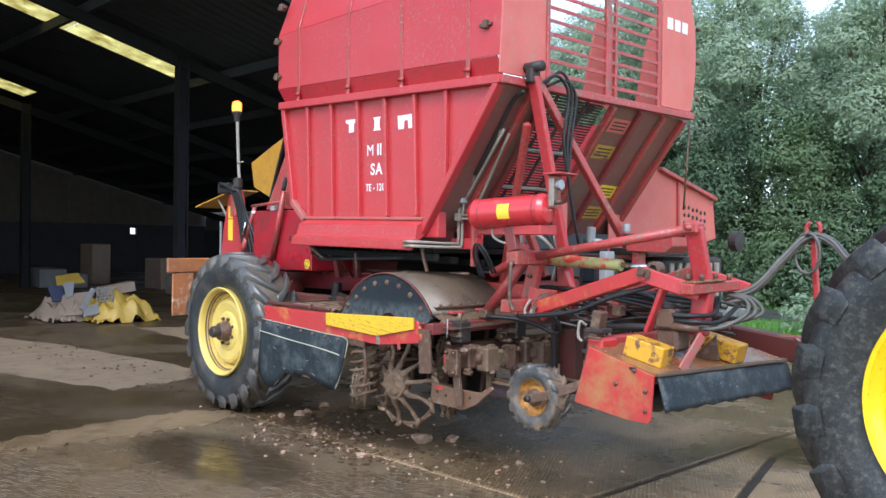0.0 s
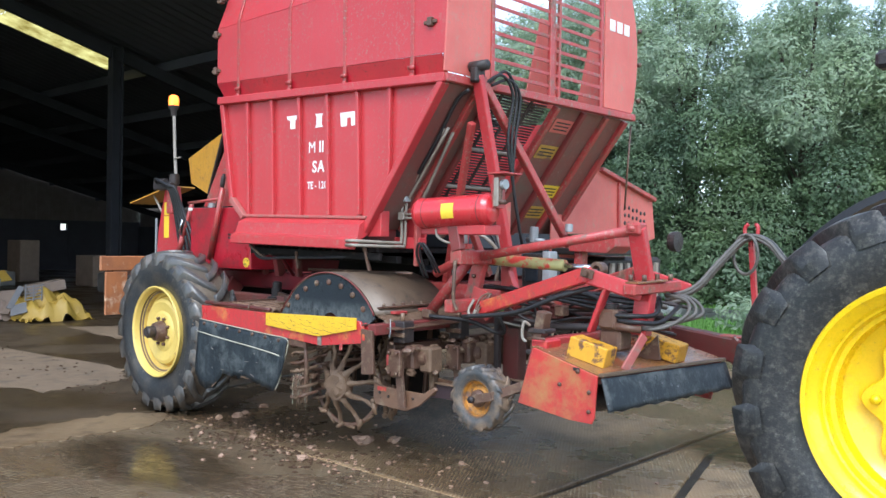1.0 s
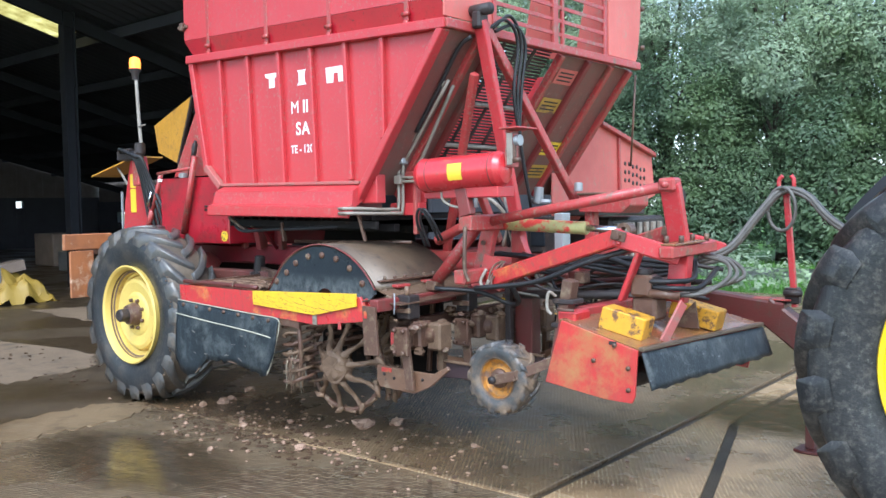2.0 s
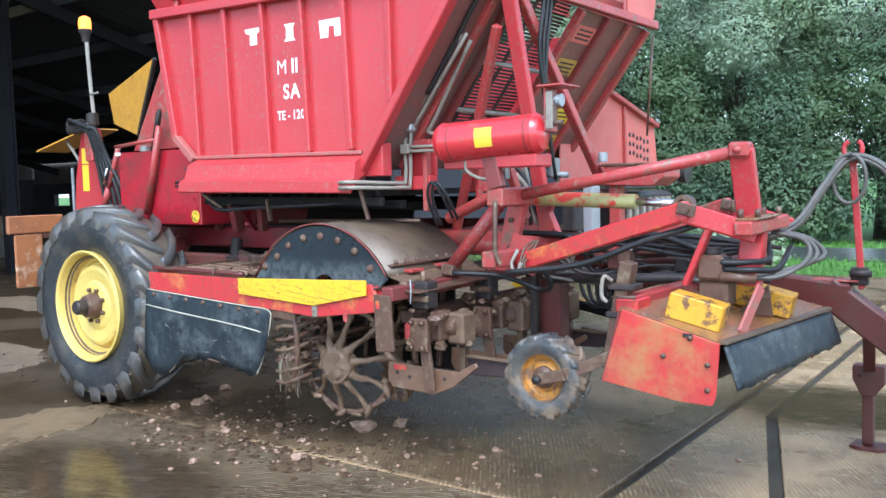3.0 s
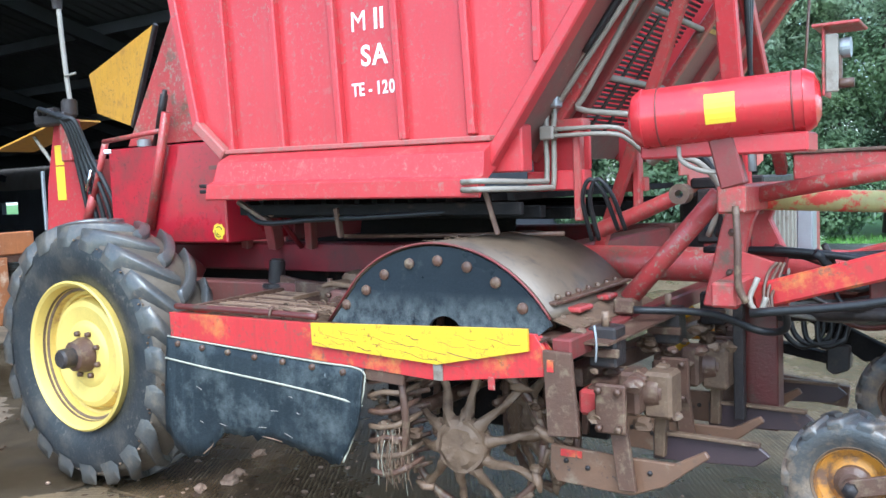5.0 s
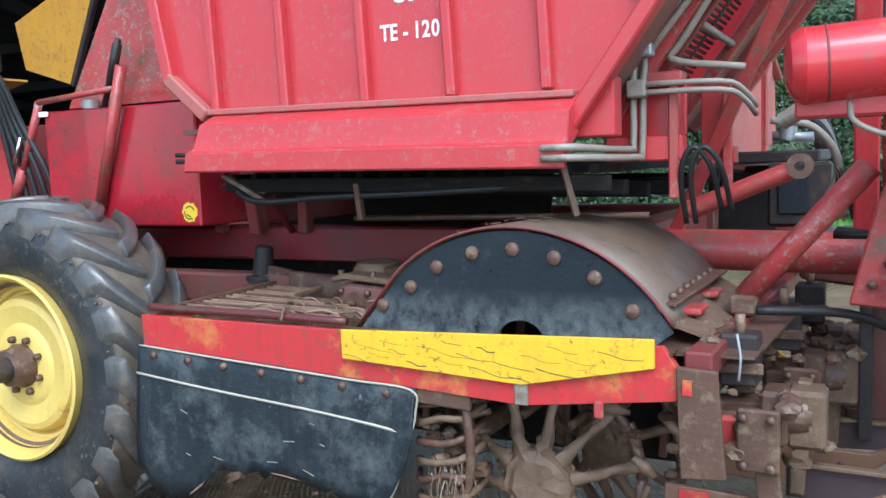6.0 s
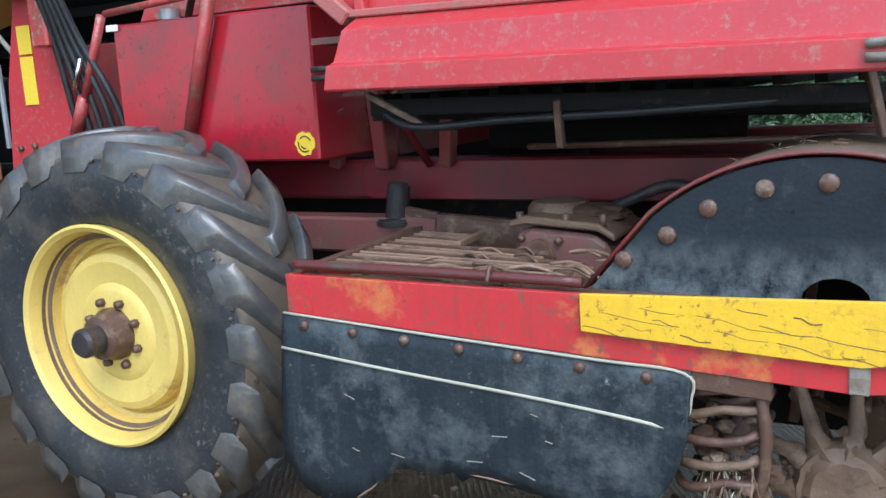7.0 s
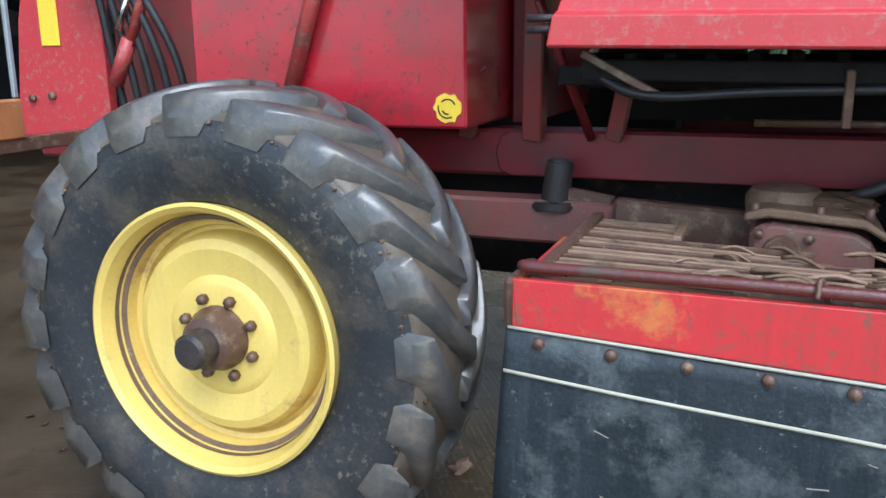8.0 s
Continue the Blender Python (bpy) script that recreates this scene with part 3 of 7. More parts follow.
def letters(text, size, at, parent, name="lettering", mat=None, width=1.0, gap=1.0):
    """Flat painted stencil letters, one object each, on an upright face that looks towards minus y."""
    widths = {" ": 0.3, "I": 0.3, "M": 0.86, "-": 0.38, "1": 0.55, "T": 0.6, "E": 0.6, "S": 0.62, "A": 0.68}
    run = sum(widths.get(c, 0.62) for c in text) * size * gap
    x = -run / 2
    for c in text:
        w = widths.get(c, 0.62) * size * gap
        if c != " ":
            cu = bpy.data.curves.new(name, "FONT")
            cu.body, cu.size, cu.align_x, cu.align_y, cu.extrude, cu.offset = c, size, "CENTER", "CENTER", 0.0008, size * (0.022 if c != "M" else 0.0)
            tmp = bpy.data.objects.new("tmp", cu)
            scene.collection.objects.link(tmp)
            bpy.context.view_layer.update()
            me = bpy.data.meshes.new_from_object(tmp)
            bpy.data.objects.remove(tmp)
            me.transform(Matrix.Translation(at) @ Matrix.Rotation(radians(90), 4, "X") @ Matrix.Diagonal((width, 1, 1, 1)) @ Matrix.Translation((x + w / 2, 0, 0)))
            me.materials.append(mat or WHITE)
            ob = new(name, me)
            ob.parent = parent
        x += w


# ---- ground ----
def slab(name, pts, top, mat, parent):
    return part(name, plate(pts, "z", top - 0.1, 0.1, 0.006), mat, parent)


ground = part("ground", plate([(-300, -300), (300, -300), (300, 300), (-300, 300)], "z", -0.3, 0.26, 0), GRASS)
tagged(ground, "mown green grass field running to the trees", "ground", kind="structure")
yard = thing("pavement", "wet brushed concrete farmyard slabs with muddy stains", "pavement", kind="structure")
near = [(14, -9), (14, -0.012), (0.0, -0.012), (-0.1, -0.85), (0.14, -1.78), (1.9, -9)]
slab("slab", near, 0.0, CONCRETE, yard)
slab("slab", [(3.73, 0.0), (3.73, 10.4), (-2.4, 10.4), (-0.62, 1.1), (-0.03, 0.0)], 0.004, CONCRETE_FAR, yard)
slab("slab", [(4.5, 0.0), (4.54, 0.15), (3.98, 2.1), (3.98, 10.4), (3.79, 10.4), (3.79, 0.0)], 0.0, CONCRETE_WASHED, yard)
slab("slab", [(14, 0.0), (14, 10.4), (4.05, 10.4), (4.05, 2.1), (4.61, 0.15), (4.57, 0.0)], 0.002, CONCRETE_WASHED, yard)
slab("slab", [(1.8, -9), (0.05, -1.8), (-0.2, -0.85), (-0.1, 0.0), (-0.72, 1.1), (-2.6, 10.4), (-6, 14), (-32, 14), (-32, -9)], -0.004, CONCRETE_MUDDY, yard)
part("joint_filler", plate([(-0.75, 10.5), (14, 10.5), (14, -0.1), (-0.2, -0.1)], "z", -0.06, 0.04, 0), JOINT, yard)
def ragged(pts, seed, amp=0.09):
    """A closed outline with broken, uneven edges."""
    random.seed(seed)
    out = []
    for (x0, y0), (x1, y1) in zip(pts, pts[1:] + pts[:1]):
        for k in range(9):
            t = k / 9
            out.append((x0 + (x1 - x0) * t + random.uniform(-amp, amp), y0 + (y1 - y0) * t + random.uniform(-amp, amp) * 0.5))
    return out


part("pale_patch", plate(ragged([(-9.5, -0.6), (-7.1, 0.28), (-5.2, 0.71), (-2.6, 0.95), (-1.85, 0.66), (-1.6, -0.3), (-3.47, -0.81), (-7, -1.8)], 3), "z", -0.04, 0.039, 0), CONCRETE_PALE, yard, "drier pale concrete patch")
part("pale_patch", plate(ragged([(-7.2, 2.5), (-5.3, 2.3), (-4.6, 2.6), (-5.2, 3.0), (-6.9, 3.2)], 4), "z", -0.04, 0.039, 0), CONCRETE_PALE, yard, "drier pale concrete patch")
part("edge_strip", plate(ragged([(2.2, -8.9), (0.36, -1.95), (0.4, -1.45), (0.42, -0.9), (0.46, -0.5), (0.26, -0.05), (0.04, 0.0), (-0.14, -0.25), (-0.15, -0.6), (-0.12, -1.25), (-0.01, -1.85), (1.7, -8.9)], 6, 0.05), "z", -0.04, 0.048, 0), CONCRETE_MID, yard, "pale worn concrete edge strip")
for x, y, rx, ry, z in POOLS:
    rim_line = [(x + rx * math.cos(2 * math.pi * k / 40), y + ry * math.sin(2 * math.pi * k / 40)) for k in range(40)]
    part("puddle", plate(rim_line, "z", z + 0.0005, 0.003, 0), puddle("muddy_rain_water", x, y, rx, ry), yard, "shallow muddy rain puddle")
part("edge_strip", plate([(1.6, -0.04), (6, -0.034), (6, -0.015), (1.6, -0.015)], "z", -0.05, 0.053, 0.002), CONCRETE_WASHED, yard, "chipped pale slab edge")
road = part("road", plate([(-60, 13.2), (60, 13.2), (60, 16.0), (-60, 16.0)], "z", -0.06, 0.05, 0), ROAD)
tagged(road, "wet grey asphalt lane between grass verges", "road", kind="structure")
drain = thing("drain_grate", "rusted iron drain grating set in wet concrete", "drain")
# Flat dark plate paints the shaded depth between the bars.
part("drain_dark_plate", block(4.48, 4.87, 0.1, 0.42, -0.02, 0.006, 0), JOINT, drain)
for i in range(9):
    part("grate_bar", block(4.505 + i * 0.04, 4.525 + i * 0.04, 0.11, 0.41, 0.004, 0.018, 0.003), RUST, drain)
for x in (4.47, 4.86):
    part("grate_frame", block(x, x + 0.022, 0.08, 0.44, -0.03, 0.018, 0.003), RUST, drain)
for y in (0.08, 0.25, 0.42):
    part("grate_frame", block(4.492, 4.86, y, y + 0.02, -0.03, 0.017, 0.003), RUST, drain)


def pebble(r, seed, at):
    random.seed(seed)
    bm = bmesh.new()
    bmesh.ops.create_icosphere(bm, subdivisions=2 if r > 0.03 else 1, radius=r)
    k = [random.uniform(0.7, 1.3) for _ in range(3)]
    for v in bm.verts:
        n = 1 + 0.6 * noise.noise(v.co / r * 1.5 + Vector((seed * 1.3, 0, 0)))
        v.co = Vector((v.co.x * k[0] * n, v.co.y * k[1] * n, v.co.z * 0.62 * n)) + Vector(at)
    return bm


for i, (x, y, r) in enumerate(((2.05, 0.48, 0.062), (2.18, 0.66, 0.045), (2.09, -0.13, 0.034), (1.66, -0.49, 0.026), (0.58, 0.2, 0.036), (0.64, 0.35, 0.042), (1.35, 0.0, 0.028), (2.95, 0.55, 0.03),
                               (0.44, 0.75, 0.04), (0.58, 0.46, 0.036), (0.95, -0.2, 0.022), (1.2, 0.1, 0.03), (1.9, 0.1, 0.026), (2.6, 0.2, 0.025), (0.75, -0.1, 0.025), (1.55, 0.25, 0.03), (1.1, -0.38, 0.02))):
    tagged(smooth(part("stone", pebble(r, i, (x, y, r * 0.5)), STONE), 22), "muddy pale flint stone lying on wet concrete", "stone", "loose stones")
random.seed(5)
bm = bmesh.new()
for i in range(330):
    x, y = random.gauss(1.75, 0.75), random.gauss(0.12, 0.33)
    if i % 4 == 0:
        x, y = random.uniform(0.2, 4.2), random.uniform(-0.5, 1.2)
    r = random.choice((0.006, 0.008, 0.011, 0.016))
    merge(bm, pebble(r, i + 50, (x, y, r * 0.4)))
tagged(part("grit", bm, STONE), "scattered small stones and soil crumbs on concrete", "stones", kind="stuff")
bm = bmesh.new()
for i in range(620):
    x, y = random.gauss(1.6, 0.7), random.gauss(0.0, 0.2)
    if i % 5 == 0:
        x, y = random.uniform(-6, -1), random.uniform(-0.2, 0.8)
    r = random.choice((0.007, 0.01, 0.014, 0.02))
    b = pebble(r, i + 500, (x, y, 0.002))
    for v in b.verts:
        v.co.z = max(v.co.z * 0.6, -0.01) + 0.004
    merge(bm, b)
tagged(part("soil_crumbs", bm, SOIL), "brown soil crumbs trodden on the concrete", "soil", kind="stuff")


# ---- barn ----
def roof_z(y):
    return 7.0 - 0.268 * y


def corrugated(x0, x1, y0, y1, pitch=0.15, depth=0.03, dz=0.0):
    bm = bmesh.new()
    n = max(2, int((x1 - x0) / pitch) * 2)
    rows = []
    for k in range(n + 1):
        x = x0 + (x1 - x0) * k / n
        z = depth if k % 2 else 0.0
        rows.append([bm.verts.new((x, y, roof_z(y) + z + dz + e)) for y, e in ((y0, 0), (y1, 0), (y1, 0.012), (y0, 0.012))])
    for a, b in zip(rows, rows[1:]):
        for q in range(4):
            bm.faces.new((a[q], a[(q + 1) % 4], b[(q + 1) % 4], b[q]))
    bm.faces.new(rows[0]), bm.faces.new(rows[-1][::-1])
    return bm


Y0, Y1 = -6.0, 16.0
bm = bmesh.new()
for x0, x1, y0 in ((-30, -20.4, Y0), (-20.4, -19.3, 4.9), (-19.3, -12.9, Y0), (-12.9, -11.55, 5.9), (-11.55, -5, Y0)):
    merge(bm, corrugated(x0, x1, y0, Y1, 0.3))
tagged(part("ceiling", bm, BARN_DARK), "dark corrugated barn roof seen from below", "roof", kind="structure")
for x0, x1, y1 in ((-20.4, -19.3, 4.9), (-12.9, -11.55, 5.9)):
    for k in range(4):
        a = y1 - (k + 1) * 2.6
        tagged(part("skylight", corrugated(x0, x1, a + 0.02, y1 - k * 2.6, 0.15, 0.03, -0.01), CLEAR_SHEET), "yellowed translucent corrugated roof sheet", "skylight", "roof lights", "structure")
purlins = thing("purlin_frame", "dark timber purlins under the barn roof", "roof frame", kind="structure")
for y in (-3.4, -0.8, 2.9, 6.1, 8.0, 10, 12, 14):
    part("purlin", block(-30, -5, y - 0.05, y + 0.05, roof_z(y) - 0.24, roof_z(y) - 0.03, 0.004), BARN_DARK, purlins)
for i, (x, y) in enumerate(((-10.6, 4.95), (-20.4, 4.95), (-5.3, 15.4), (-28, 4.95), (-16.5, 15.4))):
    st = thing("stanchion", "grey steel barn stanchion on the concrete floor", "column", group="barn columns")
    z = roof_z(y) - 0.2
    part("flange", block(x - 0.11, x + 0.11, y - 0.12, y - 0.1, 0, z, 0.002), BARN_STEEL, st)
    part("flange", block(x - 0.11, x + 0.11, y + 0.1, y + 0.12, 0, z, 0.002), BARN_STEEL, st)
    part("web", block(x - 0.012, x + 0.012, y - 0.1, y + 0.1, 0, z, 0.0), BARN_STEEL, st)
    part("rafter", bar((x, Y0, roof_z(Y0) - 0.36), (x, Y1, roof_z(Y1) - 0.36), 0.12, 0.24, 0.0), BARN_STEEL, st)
wall = thing("wall_west", "dark concrete and slatted board barn end wall", "wall", kind="structure")
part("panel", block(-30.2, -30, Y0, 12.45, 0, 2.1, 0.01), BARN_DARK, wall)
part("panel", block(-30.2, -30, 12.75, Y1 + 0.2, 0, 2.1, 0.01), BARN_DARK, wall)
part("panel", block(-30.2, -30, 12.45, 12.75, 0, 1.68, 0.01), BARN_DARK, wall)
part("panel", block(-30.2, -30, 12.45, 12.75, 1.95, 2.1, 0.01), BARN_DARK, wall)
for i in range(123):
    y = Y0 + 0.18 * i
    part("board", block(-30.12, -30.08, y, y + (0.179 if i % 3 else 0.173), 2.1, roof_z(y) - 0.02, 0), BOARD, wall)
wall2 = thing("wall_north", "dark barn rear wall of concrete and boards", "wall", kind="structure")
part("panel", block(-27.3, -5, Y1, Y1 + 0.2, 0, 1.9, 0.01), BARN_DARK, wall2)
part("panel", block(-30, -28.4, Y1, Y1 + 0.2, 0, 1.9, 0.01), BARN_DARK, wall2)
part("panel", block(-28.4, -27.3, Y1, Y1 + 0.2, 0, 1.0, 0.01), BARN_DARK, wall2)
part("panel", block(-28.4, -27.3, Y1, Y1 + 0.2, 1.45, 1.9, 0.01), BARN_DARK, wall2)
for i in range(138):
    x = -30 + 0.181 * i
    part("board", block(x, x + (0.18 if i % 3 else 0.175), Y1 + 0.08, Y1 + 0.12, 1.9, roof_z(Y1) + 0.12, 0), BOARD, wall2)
# Unseen wall, added to keep daylight out of the barn.
tagged(part("light_block_wall", block(-30, -8, Y0 - 0.2, Y0, 0, roof_z(Y0), 0.01), BARN_DARK), "unseen barn side wall added to block daylight", "wall", kind="structure")
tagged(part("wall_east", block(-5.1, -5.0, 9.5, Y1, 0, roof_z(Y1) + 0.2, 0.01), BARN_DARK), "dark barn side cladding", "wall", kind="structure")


# heap and boxes on the barn floor
def crumple(cx, cy, rx, ry, h, seed, seg=26):
    bm = bmesh.new()
    grid = []
    for i in range(seg + 1):
        row = []
        for j in range(seg + 1):
            u, v = 2 * i / seg - 1, 2 * j / seg - 1
            d = max(0.0, 1 - (u * u + v * v) ** 1.2)
            z = h * d ** 0.6 + 0.5 * h * noise.noise((u * 3 + seed, v * 3, 0)) + 0.3 * h * abs(noise.noise((u * 7, v * 7, seed)))
            row.append(bm.verts.new((cx + u * rx, cy + v * ry, max(z, 0.0) + 0.004)))
        grid.append(row)
    for i in range(seg):
        for j in range(seg):
            bm.faces.new((grid[i][j], grid[i + 1][j], grid[i + 1][j + 1], grid[i][j + 1]))
    return bm


tagged(smooth(part("sack", crumple(-8.75, 2.78, 0.62, 0.62, 0.42, 3), TARP), 30), "crumpled yellow plastic sack heaped on the floor", "sack")
tagged(smooth(part("sack", crumple(-9.5, 2.05, 0.75, 0.42, 0.34, 9), CARD_BROWN), 30), "crumpled brown paper sack beside yellow plastic", "sack")
for a, b, c, d, m, t in (((-8.45, 2.04, 0.1), (-8.4, 2.3, 0.16), (-8.6, 2.36, 0.32), (-8.6, 2.1, 0.26), CARD, "small pale board flap on a heap of sacks"),
                         ((-8.55, 2.0, 0.24), (-8.55, 2.1, 0.22), (-8.75, 2.38, 0.56), (-8.8, 2.3, 0.6), CARD, "narrow pale board strip leaning on a heap"),
                         ((-9.2, 1.78, 0.34), (-9.2, 2.0, 0.34), (-9.4, 2.02, 0.62), (-9.4, 1.76, 0.6), NAVY, "dark navy board standing in a heap"),
                         ((-9.15, 2.0, 0.4), (-9.15, 2.12, 0.44), (-9.3, 2.2, 0.7), (-9.3, 2.0, 0.66), CARD, "pale board end sticking out of a heap"),
                         ((-8.9, 1.8, 0.1), (-8.7, 2.12, 0.12), (-9.1, 2.4, 0.5), (-9.3, 2.0, 0.46), CARD_BROWN, "brown board leaning on a heap of sacks"),
                         ((-10.3, 2.25, 0.55), (-10.2, 2.75, 0.62), (-10.7, 2.8, 0.78), (-10.8, 2.4, 0.72), TARP, "yellow plastic sheet draped over boards")):
    tagged(part("board_sheet", quad_sheet(a, b, c, d, 0.025, 0.003), m), t, "board", "heaped boards")
carton = part("carton", bar((-8.95, 2.5, 0.5), (-8.85, 3.1, 0.62), 0.4, 0.17, 0.008), CARD_BROWN)
tagged(carton, "brown cardboard carton lying on yellow sacks", "carton")
rack = thing("bottle_rack", "pale plastic bottle rack lying on yellow sacks", "rack")
for k in range(5):
    part("rack_bar", bar((-8.6, 2.33, 0.36 + 0.055 * k), (-8.5, 2.6, 0.4 + 0.055 * k), 0.02, 0.022, 0.003), CARD, rack)
for k in range(3):
    part("rack_post", bar((-8.59 + 0.045 * k, 2.34 + 0.12 * k, 0.35), (-8.59 + 0.045 * k, 2.34 + 0.12 * k, 0.64), 0.02, 0.02, 0.003), CARD, rack)
for x, y, w, d, h, m, t in ((-21.5, 5.2, 1.6, 0.8, 0.55, CARD, "pale grey storage box against the barn wall"), (-20.2, 5.9, 0.9, 0.5, 0.4, CARD, "pale box on the barn floor"),
                            (-22, 7.2, 1.0, 0.6, 1.3, CARD_BROWN, "dark brown stacked crate in the barn"), (-18.5, 7.8, 1.1, 0.8, 0.9, CARD_BROWN, "brown crate in the dim barn"),
                            (-15.5, 7.0, 0.7, 0.6, 0.5, CARD, "pale drum-sized box in the barn")):
    tagged(part("crate", block(x, x + w, y, y + d, 0.0, h, 0.02), m), t, "crate", "crates in the barn")


# ---- trees ----
def leaf_cloud(lobes, count, size, seed, spread=0.22):
    """Many small folded leaves laid through the outer skin of some lobes."""
    rng = np.random.default_rng(seed)
    L = np.array(lobes)
    w = L[:, 3] ** 2
    L = L[rng.choice(len(lobes), count, p=w / w.sum())]
    d = rng.normal(size=(count, 3))
    d /= np.linalg.norm(d, axis=1)[:, None]
    bump = 1 + 0.16 * np.sin(d[:, 0] * 7 + L[:, 0] * 3) * np.sin(d[:, 1] * 6 + L[:, 2] * 5) + 0.12 * np.sin(d[:, 2] * 9 + L[:, 1] * 4)
    r = L[:, 3] * (1 - np.abs(rng.normal(size=count)) * spread) * bump
    c = L[:, :3] + d * r[:, None]
    n = d + rng.normal(size=(count, 3)) * 0.5 + np.array((0, -0.1, 0.8))
    n /= np.linalg.norm(n, axis=1)[:, None]
    a = np.cross(n, rng.normal(size=(count, 3)))
    a /= np.linalg.norm(a, axis=1)[:, None]
    b = np.cross(n, a)
    s = (size * rng.uniform(0.6, 1.35, count))[:, None]
    keep = c[:, 2] > 0.05
    quads = np.stack([c - a * s, c + b * s * 0.45 + n * s * 0.1, c + a * s, c - b * s * 0.45 + n * s * 0.1], 1)[keep].reshape(-1, 3)
    k = np.arange(len(quads) // 4) * 4
    tris = np.concatenate([np.stack([k, k + 1, k + 2], 1), np.stack([k, k + 2, k + 3], 1)])
    me = bpy.data.meshes.new("crown")
    me.from_pydata(quads.tolist(), [], tris.tolist())
    return me


def tree(x, y, height, width, seed, count, mat, size=0.13, top=None):
    random.seed(seed)
    t = thing("tree", "dense dark green broadleaved tree in summer leaf", "tree", group="trees behind the yard")
    bm = bmesh.new()
    hose([(x, y, -0.1), (x + 0.1, y, height * 0.2), (x - 0.1, y + 0.1, height * 0.42), (x, y, height * 0.7)], 0.16, 10, 4, bm)
    lobes = []
    for i in range(19):
        ang = i * 2.399 + seed
        z = height * (0.12 + 0.8 * (i + 0.5) / 19)
        out = width * (0.62 * math.sin(math.pi * min(0.97, 0.2 + 0.72 * (i + 0.5) / 19)) + 0.08)
        r = width * random.uniform(0.34, 0.5) * (0.75 if i > 14 else 1)
        cx, cy = x + math.cos(ang) * out, y + math.sin(ang) * out * 0.8
        lobes.append((cx, cy, z, r))
        hose([(x, y, z * 0.5), ((x + cx) / 2, (y + cy) / 2, z * 0.8), (cx, cy, z)], 0.045, 6, 3, bm)
    part("trunk", bm, BARK, t)
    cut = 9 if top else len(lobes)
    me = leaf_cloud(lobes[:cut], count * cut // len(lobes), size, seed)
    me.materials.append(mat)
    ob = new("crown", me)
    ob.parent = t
    # Upper lobes get the paler leaves, so the sky's brightness is painted in.
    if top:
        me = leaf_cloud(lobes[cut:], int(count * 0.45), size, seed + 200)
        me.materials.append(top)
        ob = new("skylit_crown_top", me)
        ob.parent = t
    return t


for i, (x, y, h, w) in enumerate(((-10.5, 19.5, 9.8, 2.6), (-7.2, 18.8, 9.6, 2.6), (-4.2, 18.4, 9.2, 2.6), (-1.2, 18.8, 8.5, 2.5), (1.8, 19.6, 8.5, 2.7), (5.2, 20.5, 8.9, 2.7), (8.8, 21.0, 9.0, 2.7), (-13.5, 20.5, 10.0, 2.7))):
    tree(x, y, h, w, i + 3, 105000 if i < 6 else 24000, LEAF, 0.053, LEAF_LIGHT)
for i, (x, y, h, w) in enumerate(((-5.5, 17.0, 2.4, 1.3), (-2.6, 17.2, 2.0, 1.3), (0.4, 17.6, 2.2, 1.4), (3.3, 18.2, 2.2, 1.4), (-8.4, 17.3, 2.4, 1.4))):
    t = tree(x, y, h, w, i + 40, 11000, LEAF, 0.066)
    t.name = "shrub"
    tagged(t, "low dark green shrub under the trees", "shrub", "shrubs under the trees")
# Distance haze is put into these trees' pale leaf colour.
for i, (x, y, h, w) in enumerate(((2.5, 29, 11.5, 3.4), (9, 31, 12.5, 3.6), (-5, 30, 11, 3.2))):
    t = tree(x, y, h, w, i + 70, 14000, LEAF_LIGHT, 0.12)
    tagged(t, "tall hazy light green tree behind the hedge", "tree", "far trees")
weed = thing("weed", "leafy green weeds growing at the yard edge", "weed")
me = leaf_cloud([(0.9, 10.9, 0.25, 0.45), (0.3, 11.1, 0.3, 0.4), (1.5, 11.2, 0.2, 0.35)], 900, 0.06, 99)
me.materials.append(LEAF_LIGHT)
ob = new("leaves", me)
ob.parent = weed
random.seed(8)
verts, faces = [], []
for i in range(9000):
    x, y = random.uniform(-8, 9), random.uniform(10.45, 13.1) if i % 3 else random.uniform(16.0, 18.0)
    h, a = random.uniform(0.04, 0.11), random.uniform(0, 6.28)
    k = len(verts)
    dx, dy = 0.012 * math.cos(a), 0.012 * math.sin(a)
    verts += [(x - dx, y - dy, -0.04), (x + dx, y + dy, -0.04), (x + dy * 3, y - dx * 3, h)]
    faces.append((k, k + 1, k + 2))
me = bpy.data.meshes.new("grass_blades")
me.from_pydata(verts, [], faces)
me.materials.append(GRASS)
tagged(new("grass_blades", me), "short green grass blades along the verge", "grass", kind="stuff")


# ---- the harvester ----
H = thing("beet_harvester", "muddy worn red trailed beet harvester parked on wet concrete", "harvester")


def round_tyre(at):
    """A farm tyre's body with a well-rounded shoulder."""
    line = [(0.372, -0.148), (0.389, -0.172), (0.406, -0.176), (0.458, -0.199), (0.515, -0.205), (0.56, -0.203), (0.59, -0.197), (0.612, -0.182), (0.632, -0.15), (0.648, -0.1), (0.656, -0.05), (0.658, 0.0)]
    return lathe(line + [(r, -a) for r, a in line[-2::-1]], at, "y", 96)


